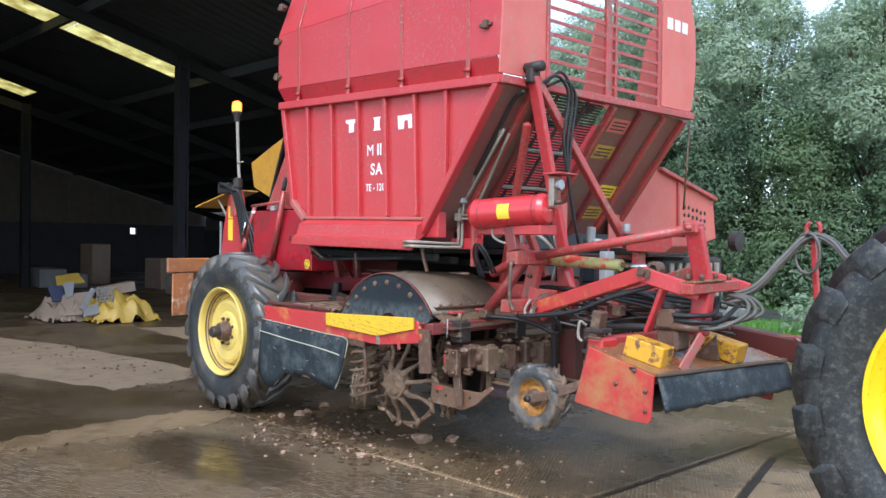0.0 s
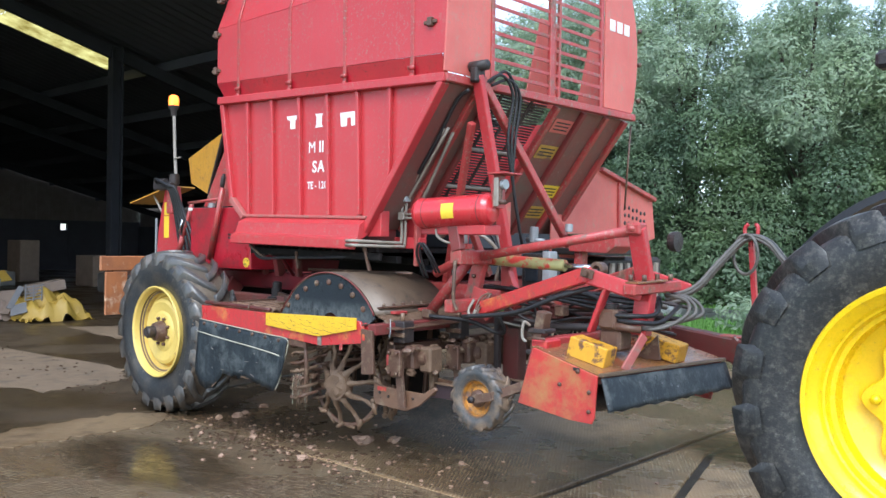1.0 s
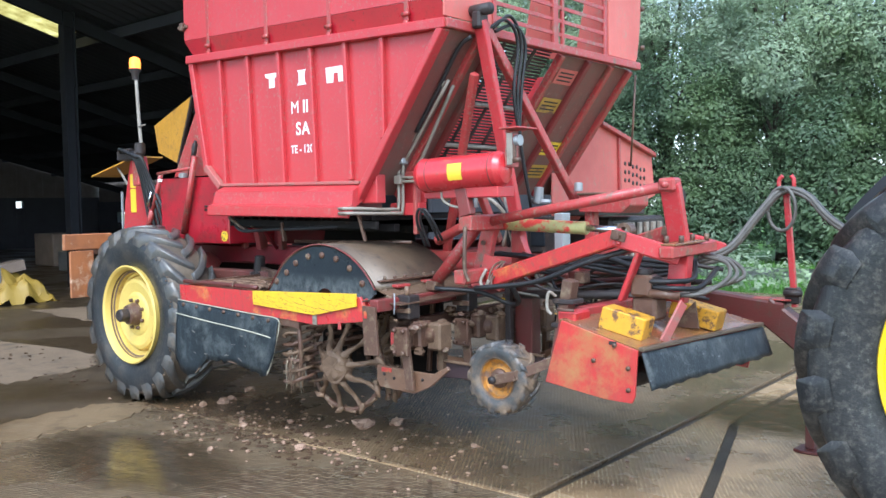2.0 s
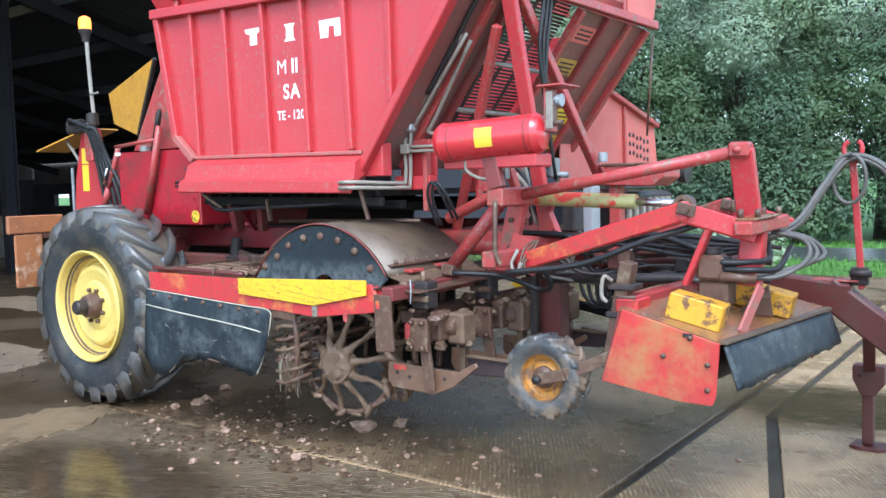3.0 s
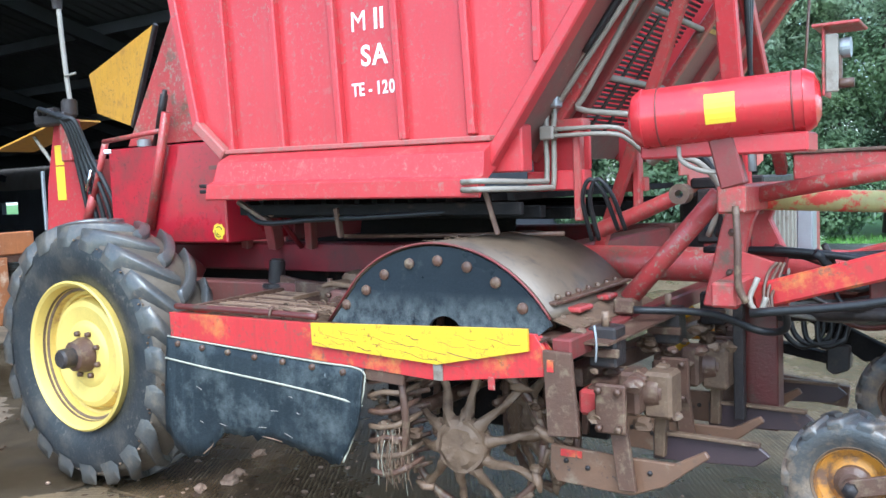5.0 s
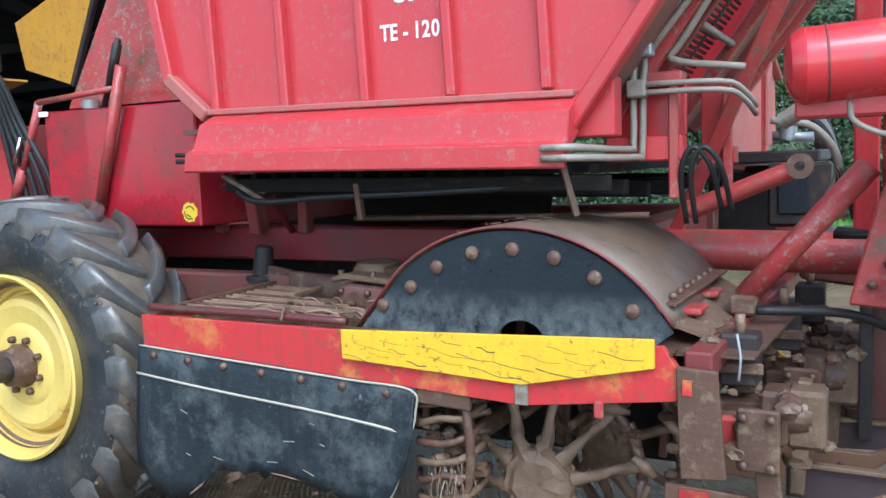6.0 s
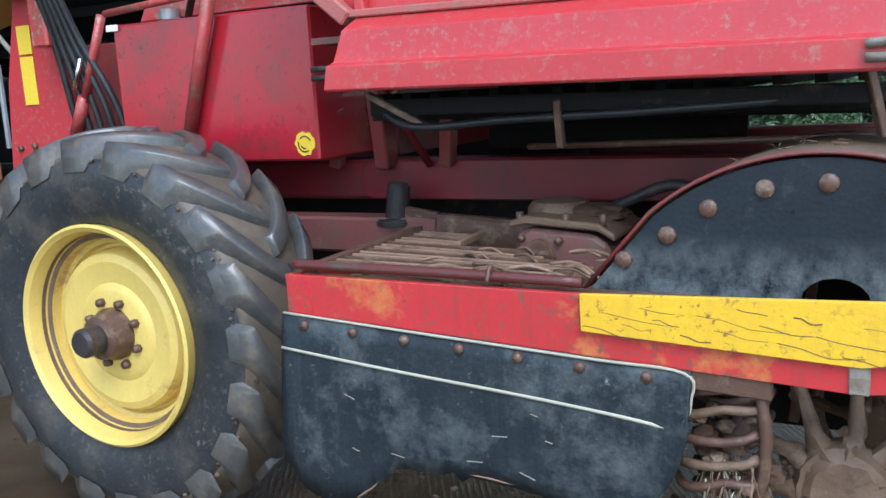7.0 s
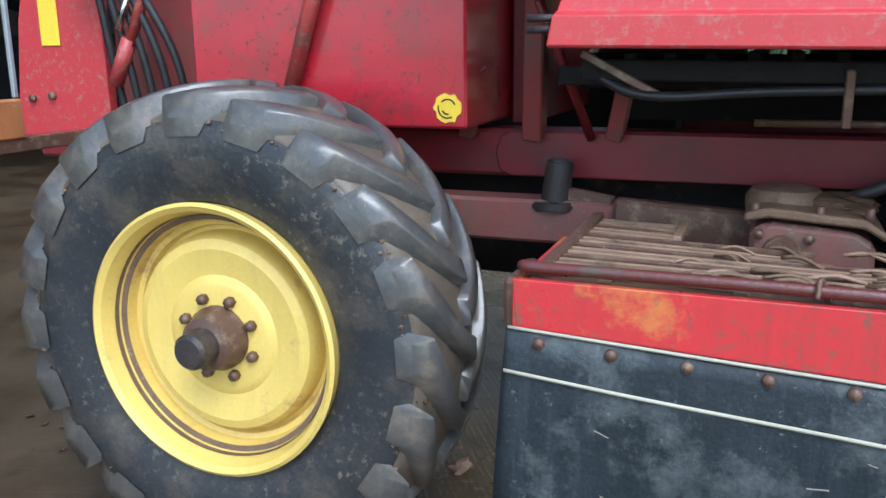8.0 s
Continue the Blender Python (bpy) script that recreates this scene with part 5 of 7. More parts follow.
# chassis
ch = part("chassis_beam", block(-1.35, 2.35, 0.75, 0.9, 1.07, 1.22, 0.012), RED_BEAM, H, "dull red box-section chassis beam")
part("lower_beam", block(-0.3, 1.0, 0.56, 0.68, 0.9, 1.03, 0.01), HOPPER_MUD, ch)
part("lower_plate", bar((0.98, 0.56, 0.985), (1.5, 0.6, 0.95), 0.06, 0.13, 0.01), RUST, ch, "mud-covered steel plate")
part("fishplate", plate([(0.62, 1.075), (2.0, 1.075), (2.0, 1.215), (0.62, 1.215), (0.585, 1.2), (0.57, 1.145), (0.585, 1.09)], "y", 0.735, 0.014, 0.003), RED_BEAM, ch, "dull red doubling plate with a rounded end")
# Dark red plate, extended as an added blocker for the bright gap.
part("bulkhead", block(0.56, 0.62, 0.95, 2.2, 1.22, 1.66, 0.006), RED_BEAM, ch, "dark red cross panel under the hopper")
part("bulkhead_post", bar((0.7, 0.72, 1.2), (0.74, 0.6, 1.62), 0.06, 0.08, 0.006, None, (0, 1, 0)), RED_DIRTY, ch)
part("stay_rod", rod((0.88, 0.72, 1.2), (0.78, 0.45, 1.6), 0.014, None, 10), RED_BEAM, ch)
part("spring_link", hose([(0.92, 0.4, 1.6), (0.96, 0.4, 1.5), (0.93, 0.4, 1.43), (0.98, 0.4, 1.39), (1.03, 0.4, 1.41)], 0.013, 7), RUST_PALE, ch, "pale bent steel hook")
tube = rod((2.3, 0.82, 1.145), (3.6, 0.82, 1.125), 0.072, None, 24)
smooth(part("main_tube", tube, RED_WORN, ch, "round red main tube"), 40)
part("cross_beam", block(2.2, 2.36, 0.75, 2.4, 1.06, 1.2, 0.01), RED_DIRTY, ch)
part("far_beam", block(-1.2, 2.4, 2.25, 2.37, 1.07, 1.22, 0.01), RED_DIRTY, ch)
for x in (0.48, 0.95):
    part("stay", bar((x, 0.72, 1.2), (x + 0.05, 0.66, 1.42), 0.05, 0.05, 0.005, None, (0, 1, 0)), RED_DIRTY, ch)
conv = part("floor_conveyor", bar((0.95, 0.24, 1.42), (2.45, 0.24, 1.4), 0.03, 0.05, 0.004), BLACK_STEEL_SHADE, H, "dark conveyor under the hopper")
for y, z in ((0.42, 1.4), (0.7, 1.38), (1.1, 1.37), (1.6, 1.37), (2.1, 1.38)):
    part("runner", bar((0.85, y, z), (2.45, y, z - 0.02), 0.05, 0.05, 0.004), BLACK_STEEL_SHADE, conv)
# Dark slab added to block light and view below the chassis.
belly = part("belly_shade_slab", block(-0.2, 2.2, 0.95, 2.2, 0.8, 0.86, 0.01), STEEL_DARK, H, "dark slab added as the shade under the chassis")
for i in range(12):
    part("belly_bar", block(-0.1 + 0.19 * i, -0.06 + 0.19 * i, 0.93, 2.22, 0.86, 0.9, 0.004), RUST, belly)
# Near-black side panel: the underside's shade is put into its colour.
part("belly_shade_side", block(-0.3, 2.25, 0.92, 0.95, 0.7, 1.1, 0.006), BLACK_STEEL_SHADE, belly)
# Unseen block, added only to darken the space under the hopper.
part("belly_shade_block", block(-0.4, 1.0, 1.95, 2.2, 0.9, 1.5, 0.008), BLACK_STEEL_SHADE, belly)
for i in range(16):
    part("slat", block(0.95 + i * 0.095, 0.98 + i * 0.095, 0.26, 2.2, 1.43, 1.46, 0.003), BLACK_STEEL_SHADE, conv)
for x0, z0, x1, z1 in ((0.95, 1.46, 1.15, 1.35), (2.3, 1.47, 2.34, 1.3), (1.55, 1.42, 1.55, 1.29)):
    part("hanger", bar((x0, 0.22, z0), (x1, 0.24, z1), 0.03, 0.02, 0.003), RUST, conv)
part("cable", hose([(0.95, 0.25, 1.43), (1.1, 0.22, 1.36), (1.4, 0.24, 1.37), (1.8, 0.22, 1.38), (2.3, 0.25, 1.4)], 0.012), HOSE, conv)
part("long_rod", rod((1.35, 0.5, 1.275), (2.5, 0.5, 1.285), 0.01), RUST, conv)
part("shield", quad_sheet((0.9, 1.2, 1.22), (1.9, 1.2, 1.22), (1.9, 1.25, 1.44), (0.9, 1.25, 1.44), 0.01), BLACK_STEEL_SHADE, conv)

# rear box and lever mast
box = part("rear_box", plate([(-0.4, 1.36), (0.0, 1.24), (0.55, 1.24), (0.55, 1.78), (-0.4, 1.785)], "y", 0.51, 0.95, 0.008), RED_DEEP, H, "deep red sheet steel rear housing")
part("round_sticker", plate([(0.492 + r * math.cos(a), 1.302 + r * math.sin(a)) for a, r in [(0.349 * i, (0.044, 0.046, 0.041, 0.047, 0.038, 0.045)[i % 6]) for i in range(18)]], "y", 0.5065, 0.002, 0.0), STICKER, box, "torn yellow round sticker")
for a0, a1, r in ((0.4, 2.4, 0.026), (2.9, 5.2, 0.03), (3.6, 4.9, 0.018)):
    part("sticker_print", hose([(0.492 + r * math.cos(a0 + (a1 - a0) * k / 4), 0.506, 1.302 + r * math.sin(a0 + (a1 - a0) * k / 4)) for k in range(5)], 0.0025, 5, 2), STEEL_DARK, box)
part("white_tag", block(-0.42, -0.36, 0.495, 0.505, 1.76, 1.785, 0.002), WHITE, box)
part("box_stay", rod((-0.03, 0.48, 1.32), (0.19, 0.46, 1.95), 0.026), RED_WORN, box, "slanted worn red tube stay")
part("stay_brace", rod((-0.42, 0.5, 1.83), (0.16, 0.47, 1.86), 0.014, None, 10), RED_WORN, box)
part("gas_strut", rod((-0.05, 0.56, 1.78), (0.12, 0.52, 2.08), 0.014, None, 10, 0, rod((0.02, 0.55, 1.9), (0.1, 0.53, 2.06), 0.022, None, 10)), STEEL_DARK, box)
part("filler_cap", rod((-0.16, 0.58, 1.785), (-0.16, 0.58, 1.83), 0.04, None, 16, 0.006), GALV, box)
part("rear_slope", plate([(-0.36, 1.8), (0.7, 1.8), (0.62, 2.6), (0.1, 2.52)], "y", 0.62, 0.012), RED_WORN, H, "sloping red sheet behind the hopper")
part("ochre_guard", quad_sheet((-0.06, 0.62, 2.47), (-0.98, 0.84, 2.3), (-0.92, 0.84, 2.05), (-0.42, 0.7, 1.93), 0.008), OCHRE, H, "ochre yellow three-cornered guard sheet")
part("guard_edge", bar((-0.03, 0.61, 2.47), (-0.39, 0.69, 1.92), 0.025, 0.03, 0.003), STEEL_DARK, H)
post = part("rear_post", plate([(-1.44, 1.15), (-0.97, 1.15), (-0.98, 1.7), (-1.05, 2.02), (-1.26, 2.02), (-1.38, 1.6)], "y", 0.74, 0.05, 0.006), RED, H, "red rear mast plate with a yellow reflector")
part("reflector", block(-1.265, -1.175, 0.733, 0.739, 1.5, 1.72, 0.002, block(-1.265, -1.175, 0.733, 0.739, 1.73, 1.86, 0.002)), STICKER, post, "yellow reflector strip")
for x, z in ((-1.34, 1.3), (-1.24, 1.31)):
    part("bolt", rod((x, 0.74, z), (x, 0.725, z), 0.016, None, 6), RUST, post)
part("white_edge", block(-1.47, -1.45, 0.75, 0.77, 1.3, 1.7, 0.003), GALV, post)
lev = part("lever_bank", block(-1.3, -0.98, 0.62, 0.72, 1.98, 2.06, 0.015), STEEL_DARK, H, "black control levers and hoses on the mast")
part("lever", rod((-1.3, 0.66, 2.06), (-1.1, 0.66, 2.06), 0.035, None, 14, 0.006), STEEL_DARK, lev)
part("lever", rod((-1.02, 0.7, 2.03), (-1.02, 0.7, 2.14), 0.05, None, 14, 0.01), STEEL_DARK, lev)
part("red_handle", block(-1.0, -0.9, 0.6, 0.66, 1.74, 1.98, 0.01), RED_WORN, lev)
for k in range(5):
    part("control_hose", hose([(-1.25 + 0.05 * k, 0.64, 2.05), (-1.12 + 0.06 * k, 0.56, 2.08 - 0.02 * k), (-0.92 + 0.03 * k, 0.58, 1.98), (-0.9 + 0.04 * k, 0.64, 1.75), (-0.88 + 0.07 * k, 0.68, 1.45), (-0.85 + 0.07 * k, 0.72, 1.1)], 0.015), HOSE, lev)
part("backing", block(-0.97, -0.4, 0.8, 0.83, 1.05, 1.75, 0.004), RED_DIRTY, lev)
part("ram", rod((-0.78, 0.66, 1.5), (-0.62, 0.66, 1.85), 0.02, None, 12, 0, rod((-0.86, 0.66, 1.36), (-0.78, 0.66, 1.52), 0.028, None, 12)), RED_WORN, lev)
part("ram_rod", rod((-0.8, 0.63, 1.55), (-0.74, 0.63, 1.68), 0.012, None, 10), CHROME, lev)
pole = part("beacon_pole", hose([(-1.08, 0.76, 2.04), (-1.13, 0.77, 2.3), (-1.18, 0.78, 2.76)], 0.016, 10), PIPE_GREY, H, "thin steel beacon pole")
part("pole_clip", rod((-1.13, 0.76, 2.3), (-1.02, 0.76, 2.31), 0.008), PIPE_GREY, pole)
smooth(part("beacon_base", lathe([(0.0, 2.74), (0.03, 2.74), (0.035, 2.8), (0.055, 2.83), (0.055, 2.845), (0.0, 2.845)], (-1.19, 0.78, 0), "z", 20), STEEL_DARK, pole))
smooth(part("beacon_lens", lathe([(0.05, 2.845), (0.052, 2.9), (0.045, 2.94), (0.02, 2.955), (0.0, 2.957)], (-1.19, 0.78, 0), "z", 20), BEACON, pole, "lit amber beacon lens"))
wing = part("rear_wing", quad_sheet((-1.2, 0.75, 2.02), (-1.2, 1.05, 2.02), (-2.0, 1.05, 1.86), (-2.0, 0.75, 1.86), 0.012), OCHRE, H, "thin ochre sheet jutting from the rear mast")
part("wing_stay", rod((-1.6, 0.8, 1.95), (-1.32, 0.78, 1.7), 0.012), PIPE_GREY, wing)
rp = part("rear_plate", block(-1.1, -1.06, -0.03, 0.42, 1.18, 1.32, 0.008), RUST_ORANGE, H, "rusting orange sheet behind the wheel")
part("lower_sheet", block(-1.09, -1.06, 0.02, 0.24, 0.76, 1.17, 0.006), RUST_ORANGE, rp)
part("plate_arm", bar((-1.09, 0.1, 1.16), (-1.09, 0.78, 1.16), 0.04, 0.05, 0.004), RUST, rp)

# ---- digging unit platform ----
plat = part("platform_beam", plate([(0.895, 0.99), (1.74, 0.985), (2.7, 1.0), (2.735, 0.945), (2.735, 0.862), (2.315, 0.81), (0.905, 0.882)], "y", -0.18, 0.022, 0.002), RED_BRIGHT, H, "scratched red platform edge beam")
part("bend_weld", block(2.295, 2.335, -0.187, -0.178, 0.812, 0.875, 0.003), PIPE_GREY, plat)
part("top_flange", plate([(0.9, -0.178), (2.72, -0.178), (2.72, -0.1), (0.9, -0.1)], "z", 0.972, 0.008, 0.0), RUST, plat)
part("end_return", block(0.895, 0.91, -0.178, 0.3, 0.88, 0.985, 0.003), RED_BRIGHT, plat)
part("yellow_plate", plate([(1.738, 0.99), (2.682, 1.02), (2.682, 0.945), (2.32, 0.872), (1.74, 0.902)], "y", -0.197, 0.014, 0.002), YELLOW, plat, "cracked bright yellow warning plate")
random.seed(12)
for i in range(20):
    x = 1.75 + 0.041 * i + random.uniform(-0.01, 0.01)
    top = 0.99 + 0.03 * (x - 1.74) / 0.94
    low = 0.905 - 0.03 * (x - 1.74) / 0.58 if x < 2.32 else 0.875 + 0.07 * (x - 2.32) / 0.36
    z = low + 0.012 + (top - low - 0.03) * ((i * 0.618) % 1.0)
    w = min(random.uniform(0.05, 0.19), 2.66 - x)
    part("crack", hose([(x, -0.1972, z), (x + w * 0.3, -0.1974, z - 0.05 * w + random.uniform(-0.004, 0.004)), (x + w * 0.6, -0.1974, z - 0.11 * w + random.uniform(-0.006, 0.002)), (x + w, -0.1972, z - 0.13 * w + random.uniform(-0.004, 0.003))], random.choice((0.0006, 0.0009, 0.0014)), 5, 2), RUST, plat)
part("tag", block(2.52, 2.545, -0.19, -0.178, 0.8, 0.845, 0.003), RED_WORN, plat)
gr = part("step_grating", bar((0.945, -0.12, 1.0), (0.955, 0.48, 1.01), 0.03, 0.02, 0.003), RUST, H, "rusty muddy slotted grating step")
random.seed(31)
for i in range(15):
    y = -0.1 + 0.04 * i
    x1 = 1.19 if i > 9 else 1.62 + random.uniform(-0.05, 0.06) - 0.03 * max(0, i - 5)
    sag = 0 if i > 9 else random.uniform(-0.012, 0.0)
    part("grating_bar", bar((0.955, y, 0.999), (x1, y - random.uniform(0.0, 0.03), 0.992 + sag), 0.011, 0.014, 0.002), RUST_PALE if i % 3 else RUST, gr)
part("cross_strip", bar((1.19, 0.29, 0.996), (1.19, 0.48, 1.0), 0.022, 0.018, 0.002), RUST_PALE, gr)
for x in (1.08, 1.36):
    part("cross_strip", bar((x, -0.15, 0.98), (x + 0.02, 0.3, 0.98), 0.03, 0.01, 0.002), MUD, gr)
part("edge_tube", hose([(0.9, -0.02, 0.985), (0.915, -0.13, 1.01), (0.96, -0.155, 1.014), (1.4, -0.155, 1.012), (1.73, -0.15, 1.006)], 0.0135, 10), MAROON, gr, "bent brown edge tube")
part("wire_tie", hose([(1.5, -0.176, 1.0), (1.505, -0.16, 1.035), (1.52, -0.13, 1.0), (1.53, -0.12, 0.96)], 0.006, 6), RUST, gr)
bm = bmesh.new()
NX, NY = 34, 20
crust = [[bm.verts.new((0.96 + 0.8 * i / NX, -0.15 + 0.5 * j / NY, 0.93 + 0.022 * noise.noise((i * 0.35, j * 0.4, 2.0)) + 0.012 * noise.noise((i * 1.1, j * 1.2, 5.0)))) for j in range(NY + 1)] for i in range(NX + 1)]
for i in range(NX):
    for j in range(NY):
        if not (4 < i < 17 and j > 15) and not (9 < i < 13 and 8 < j < 12):
            bm.faces.new((crust[i][j], crust[i + 1][j], crust[i + 1][j + 1], crust[i][j + 1]))
thicken(smooth(part("mud_layer", bm, MUD, gr, "crust of drying earth"), 60), -0.02)
for i in range(26):
    x, y = random.uniform(1.2, 1.72), random.uniform(-0.12, 0.28)
    a = random.gauss(0, 0.35)
    d = random.uniform(0.05, 0.14)
    part("root_bit", hose([(x, y, 1.0), (x + d * 0.5, y + d * 0.5 * math.sin(a) + 0.008, 1.006), (x + d, y + d * math.sin(a), 0.992)], random.uniform(0.003, 0.007), 5, 3), RUST_PALE if i % 2 else MUD, gr)
gb = part("gearbox", plate([(1.36, 0.9), (1.4, 0.875), (1.62, 0.875), (1.65, 0.9), (1.65, 1.0), (1.6, 1.03), (1.4, 1.045), (1.36, 1.02)], "y", 0.34, 0.28, 0.014), HOPPER_MUD, H, "muddy red gearbox with bolted lid")
part("gearbox_lid", plate([(1.345, 1.045), (1.4, 1.058), (1.62, 1.042), (1.67, 1.012), (1.67, 1.032), (1.62, 1.064), (1.4, 1.082), (1.345, 1.066)], "y", 0.325, 0.31, 0.006), MUD, gb, "mud-caked gearbox lid")
smooth(part("gearbox_dome", lathe([(0.1, 1.05), (0.1, 1.085), (0.085, 1.105), (0.04, 1.115), (0.0, 1.116)], (1.44, 0.52, 0), "z", 20), MUD, gb, "earth-covered round bearing cap"), 40)
smooth(part("shaft_boss", rod((1.44, 0.345, 0.965), (1.44, 0.315, 0.965), 0.052, 0.046, 18, 0.006), RUST, gb), 40)
part("shaft", rod((1.44, 0.32, 0.965), (1.44, 0.27, 0.965), 0.024, None, 14, 0.004), RUST, gb)
for dx, dz in ((-0.058, 0.05), (0.06, 0.045), (-0.055, -0.05), (0.062, -0.05)):
    part("bolt", rod((1.44 + dx, 0.342, 0.965 + dz), (1.44 + dx, 0.325, 0.965 + dz), 0.013, None, 6), RUST, gb)
for x, y in ((1.37, 0.36), (1.52, 0.345), (1.63, 0.35), (1.63, 0.58)):
    part("bolt", rod((x, y, 1.05), (x, y, 1.09), 0.012, None, 6), RUST, gb)
part("soil_lump", mound_of((1.56, 0.5, 1.07), 0.1, 0.07, 0.03, 4), SOIL, gb, "heap of earth on the lid")
part("guard_curve", hose([(1.6, 0.55, 1.08), (1.8, 0.55, 1.15), (1.95, 0.5, 1.05), (2.0, 0.45, 0.95)], 0.018), STEEL_DARK, gb)
jk = part("grease_pot", rod((0.8, 0.6, 1.02), (0.815, 0.6, 1.15), 0.045, 0.04, 16, 0.008), STEEL_DARK, H, "black greasy ram end on the frame")
part("pot_flange", rod((0.8, 0.6, 1.0), (0.8, 0.6, 1.025), 0.075, None, 16, 0.006), STEEL_DARK, jk)
part("pot_link", bar((0.82, 0.6, 1.05), (0.98, 0.58, 1.03), 0.03, 0.04, 0.006), RUST, jk)
part("hinge_knuckle", block(0.86, 0.93, -0.14, -0.05, 0.86, 0.98, 0.012), RUST, gr)

# rubber flap
bm = bmesh.new()
low = [(0.885, 0.45), (0.93, 0.385), (1.0, 0.36), (1.1, 0.38), (1.17, 0.43), (1.235, 0.5), (1.3, 0.495), (1.44, 0.495), (1.6, 0.48), (1.76, 0.46), (1.86, 0.445), (1.9, 0.5), (1.96, 0.6), (1.985, 0.7)]
fine_low = []
for (x0, z0), (x1, z1) in zip(low, low[1:]):
    for k in range(6):
        fine_low.append((x0 + (x1 - x0) * k / 6, z0 + (z1 - z0) * k / 6))
cols = []
for i, (x, z) in enumerate(fine_low + low[-1:]):
    col = []
    ztop = 0.885 - 0.055 * (x - 0.9) / 1.07
    for k in range(9):
        t = k / 8
        jag = (0.016 * noise.noise((x * 30, 0, 0)) + 0.01 * noise.noise((x * 90, 3, 0))) * (t == 1)
        y = -0.186 - 0.02 * math.sin(t * 2.2) - 0.012 * math.sin(x * 7) * t + 0.012 * t * noise.noise((x * 5, t * 3, 7))
        col.append(bm.verts.new((x + (0.0 if i else -0.025 * t), y, ztop + (z + jag - ztop) * t)))
    cols.append(col)
for A, B in zip(cols, cols[1:]):
    for k in range(8):
        bm.faces.new((A[k], A[k + 1], B[k + 1], B[k]))
flap = thicken(smooth(part("rubber_flap", bm, FLAP, H, "torn scuffed black rubber side flap"), 50), 0.008)
part("cord_line", hose([(0.885, -0.207, 0.79), (1.2, -0.206, 0.762), (1.6, -0.205, 0.733), (1.85, -0.205, 0.71), (1.98, -0.203, 0.69)], 0.0045, 5), FRAY, flap, "pale frayed cord line")
part("cord_line", hose([(0.89, -0.192, 0.885), (1.3, -0.193, 0.862), (1.75, -0.193, 0.838), (1.97, -0.192, 0.825), (1.985, -0.192, 0.76), (1.97, -0.2, 0.69), (1.93, -0.205, 0.56), (1.88, -0.21, 0.46)], 0.004, 5), FRAY, flap)
random.seed(77)
torn = [(x + random.uniform(-0.006, 0.006), -0.205 - 0.012 * math.sin(x * 7), z + 0.004) for x, z in low[3:12]]
part("torn_edge", hose([(x, y + 0.004, z + 0.004) for x, y, z in torn], 0.0035, 5, 3), RUST_PALE, flap, "frayed torn lower edge")
for k in range(8):
    x, z = random.uniform(0.93, 1.85), random.uniform(0.52, 0.72)
    d = random.uniform(0.015, 0.045)
    y = -0.186 - 0.02 * math.sin((0.87 - z) / 0.4 * 2.2) - 0.012 * math.sin(x * 7) * (0.87 - z) / 0.4 - 0.0085
    part("scratch", bar((x, y, z), (x + d, y, z - random.uniform(-0.004, 0.015)), 0.0025, random.uniform(0.001, 0.0022), 0), PIPE_GREY, flap)
for i in range(7):
    x = 0.96 + 0.155 * i
    z = 0.855 - 0.05 * i * 0.155
    part("flap_bolt", rod((x, -0.186, z), (x, -0.204, z), 0.015, 0.012, 8), RUST, flap)
part("flap_rail", bar((1.8, -0.17, 0.822), (2.15, -0.16, 0.8), 0.02, 0.055, 0.004), RUST, flap)

# drum cover
R0, CX, CZ = 0.555, 2.225, 0.735
arc = [(CX + R0 * math.cos(math.radians(a)), CZ + R0 * math.sin(math.radians(a))) for a in np.linspace(32, 131, 30)] + [(1.7, 0.965)]
cov = bmesh.new()
A = [cov.verts.new((x, -0.035, z)) for x, z in arc]
B = [cov.verts.new((x + 0.02, 0.68, z - 0.005)) for x, z in arc]
for i in range(len(arc) - 1):
    cov.faces.new((A[i], A[i + 1], B[i + 1], B[i]))
cover = thicken(smooth(part("drum_cover", cov, STEEL_WET, H, "wet brown curved steel drum cover"), 40), 0.008)
hole = [(2.3 - 0.07 * math.cos(math.radians(a)) - 0.04, 0.965 + 0.055 * math.sin(math.radians(a))) for a in np.linspace(180, 0, 9)]
edge = [(CX + (R0 - 0.012) * math.cos(math.radians(a)), CZ + (R0 - 0.012) * math.sin(math.radians(a))) for a in np.linspace(30, 131, 30)]
part("end_plate", plate(edge + [(1.715, 0.965)] + hole[::-1] + [(2.64, 0.965)], "y", -0.045, 0.014, 0.0), PLASTIC, cover, "black plastic end plate with rivets")
rim = [(x, -0.05, z) for x, z in arc]
part("edge_trim", hose(rim, 0.005, 6, 1), RED_DIRTY, cover, "worn red cover edge")
for a in (42, 58, 73, 88, 103, 118, 131, 144):
    r = 0.49 + (0.035 if a > 140 else 0)
    x, z = CX + r * math.cos(math.radians(a)), CZ + r * math.sin(math.radians(a))
    smooth(part("rivet", lathe([(0.021, 0), (0.02, -0.008), (0.012, -0.013), (0, -0.014)], (x, -0.045, z), "y", 12), RUST, cover))
part("cover_lip", quad_sheet((2.66, -0.02, 1.03), (2.78, 0.0, 0.985), (2.8, 0.68, 0.99), (2.68, 0.68, 1.06), 0.01), MUD, cover, "muddy lower lip")
part("lip_bracket", block(2.68, 2.74, 0.1, 0.22, 1.03, 1.05, 0.006), RED_WORN, cover)
part("lip_bracket", block(2.68, 2.74, 0.36, 0.46, 1.04, 1.06, 0.006), RED_WORN, cover)
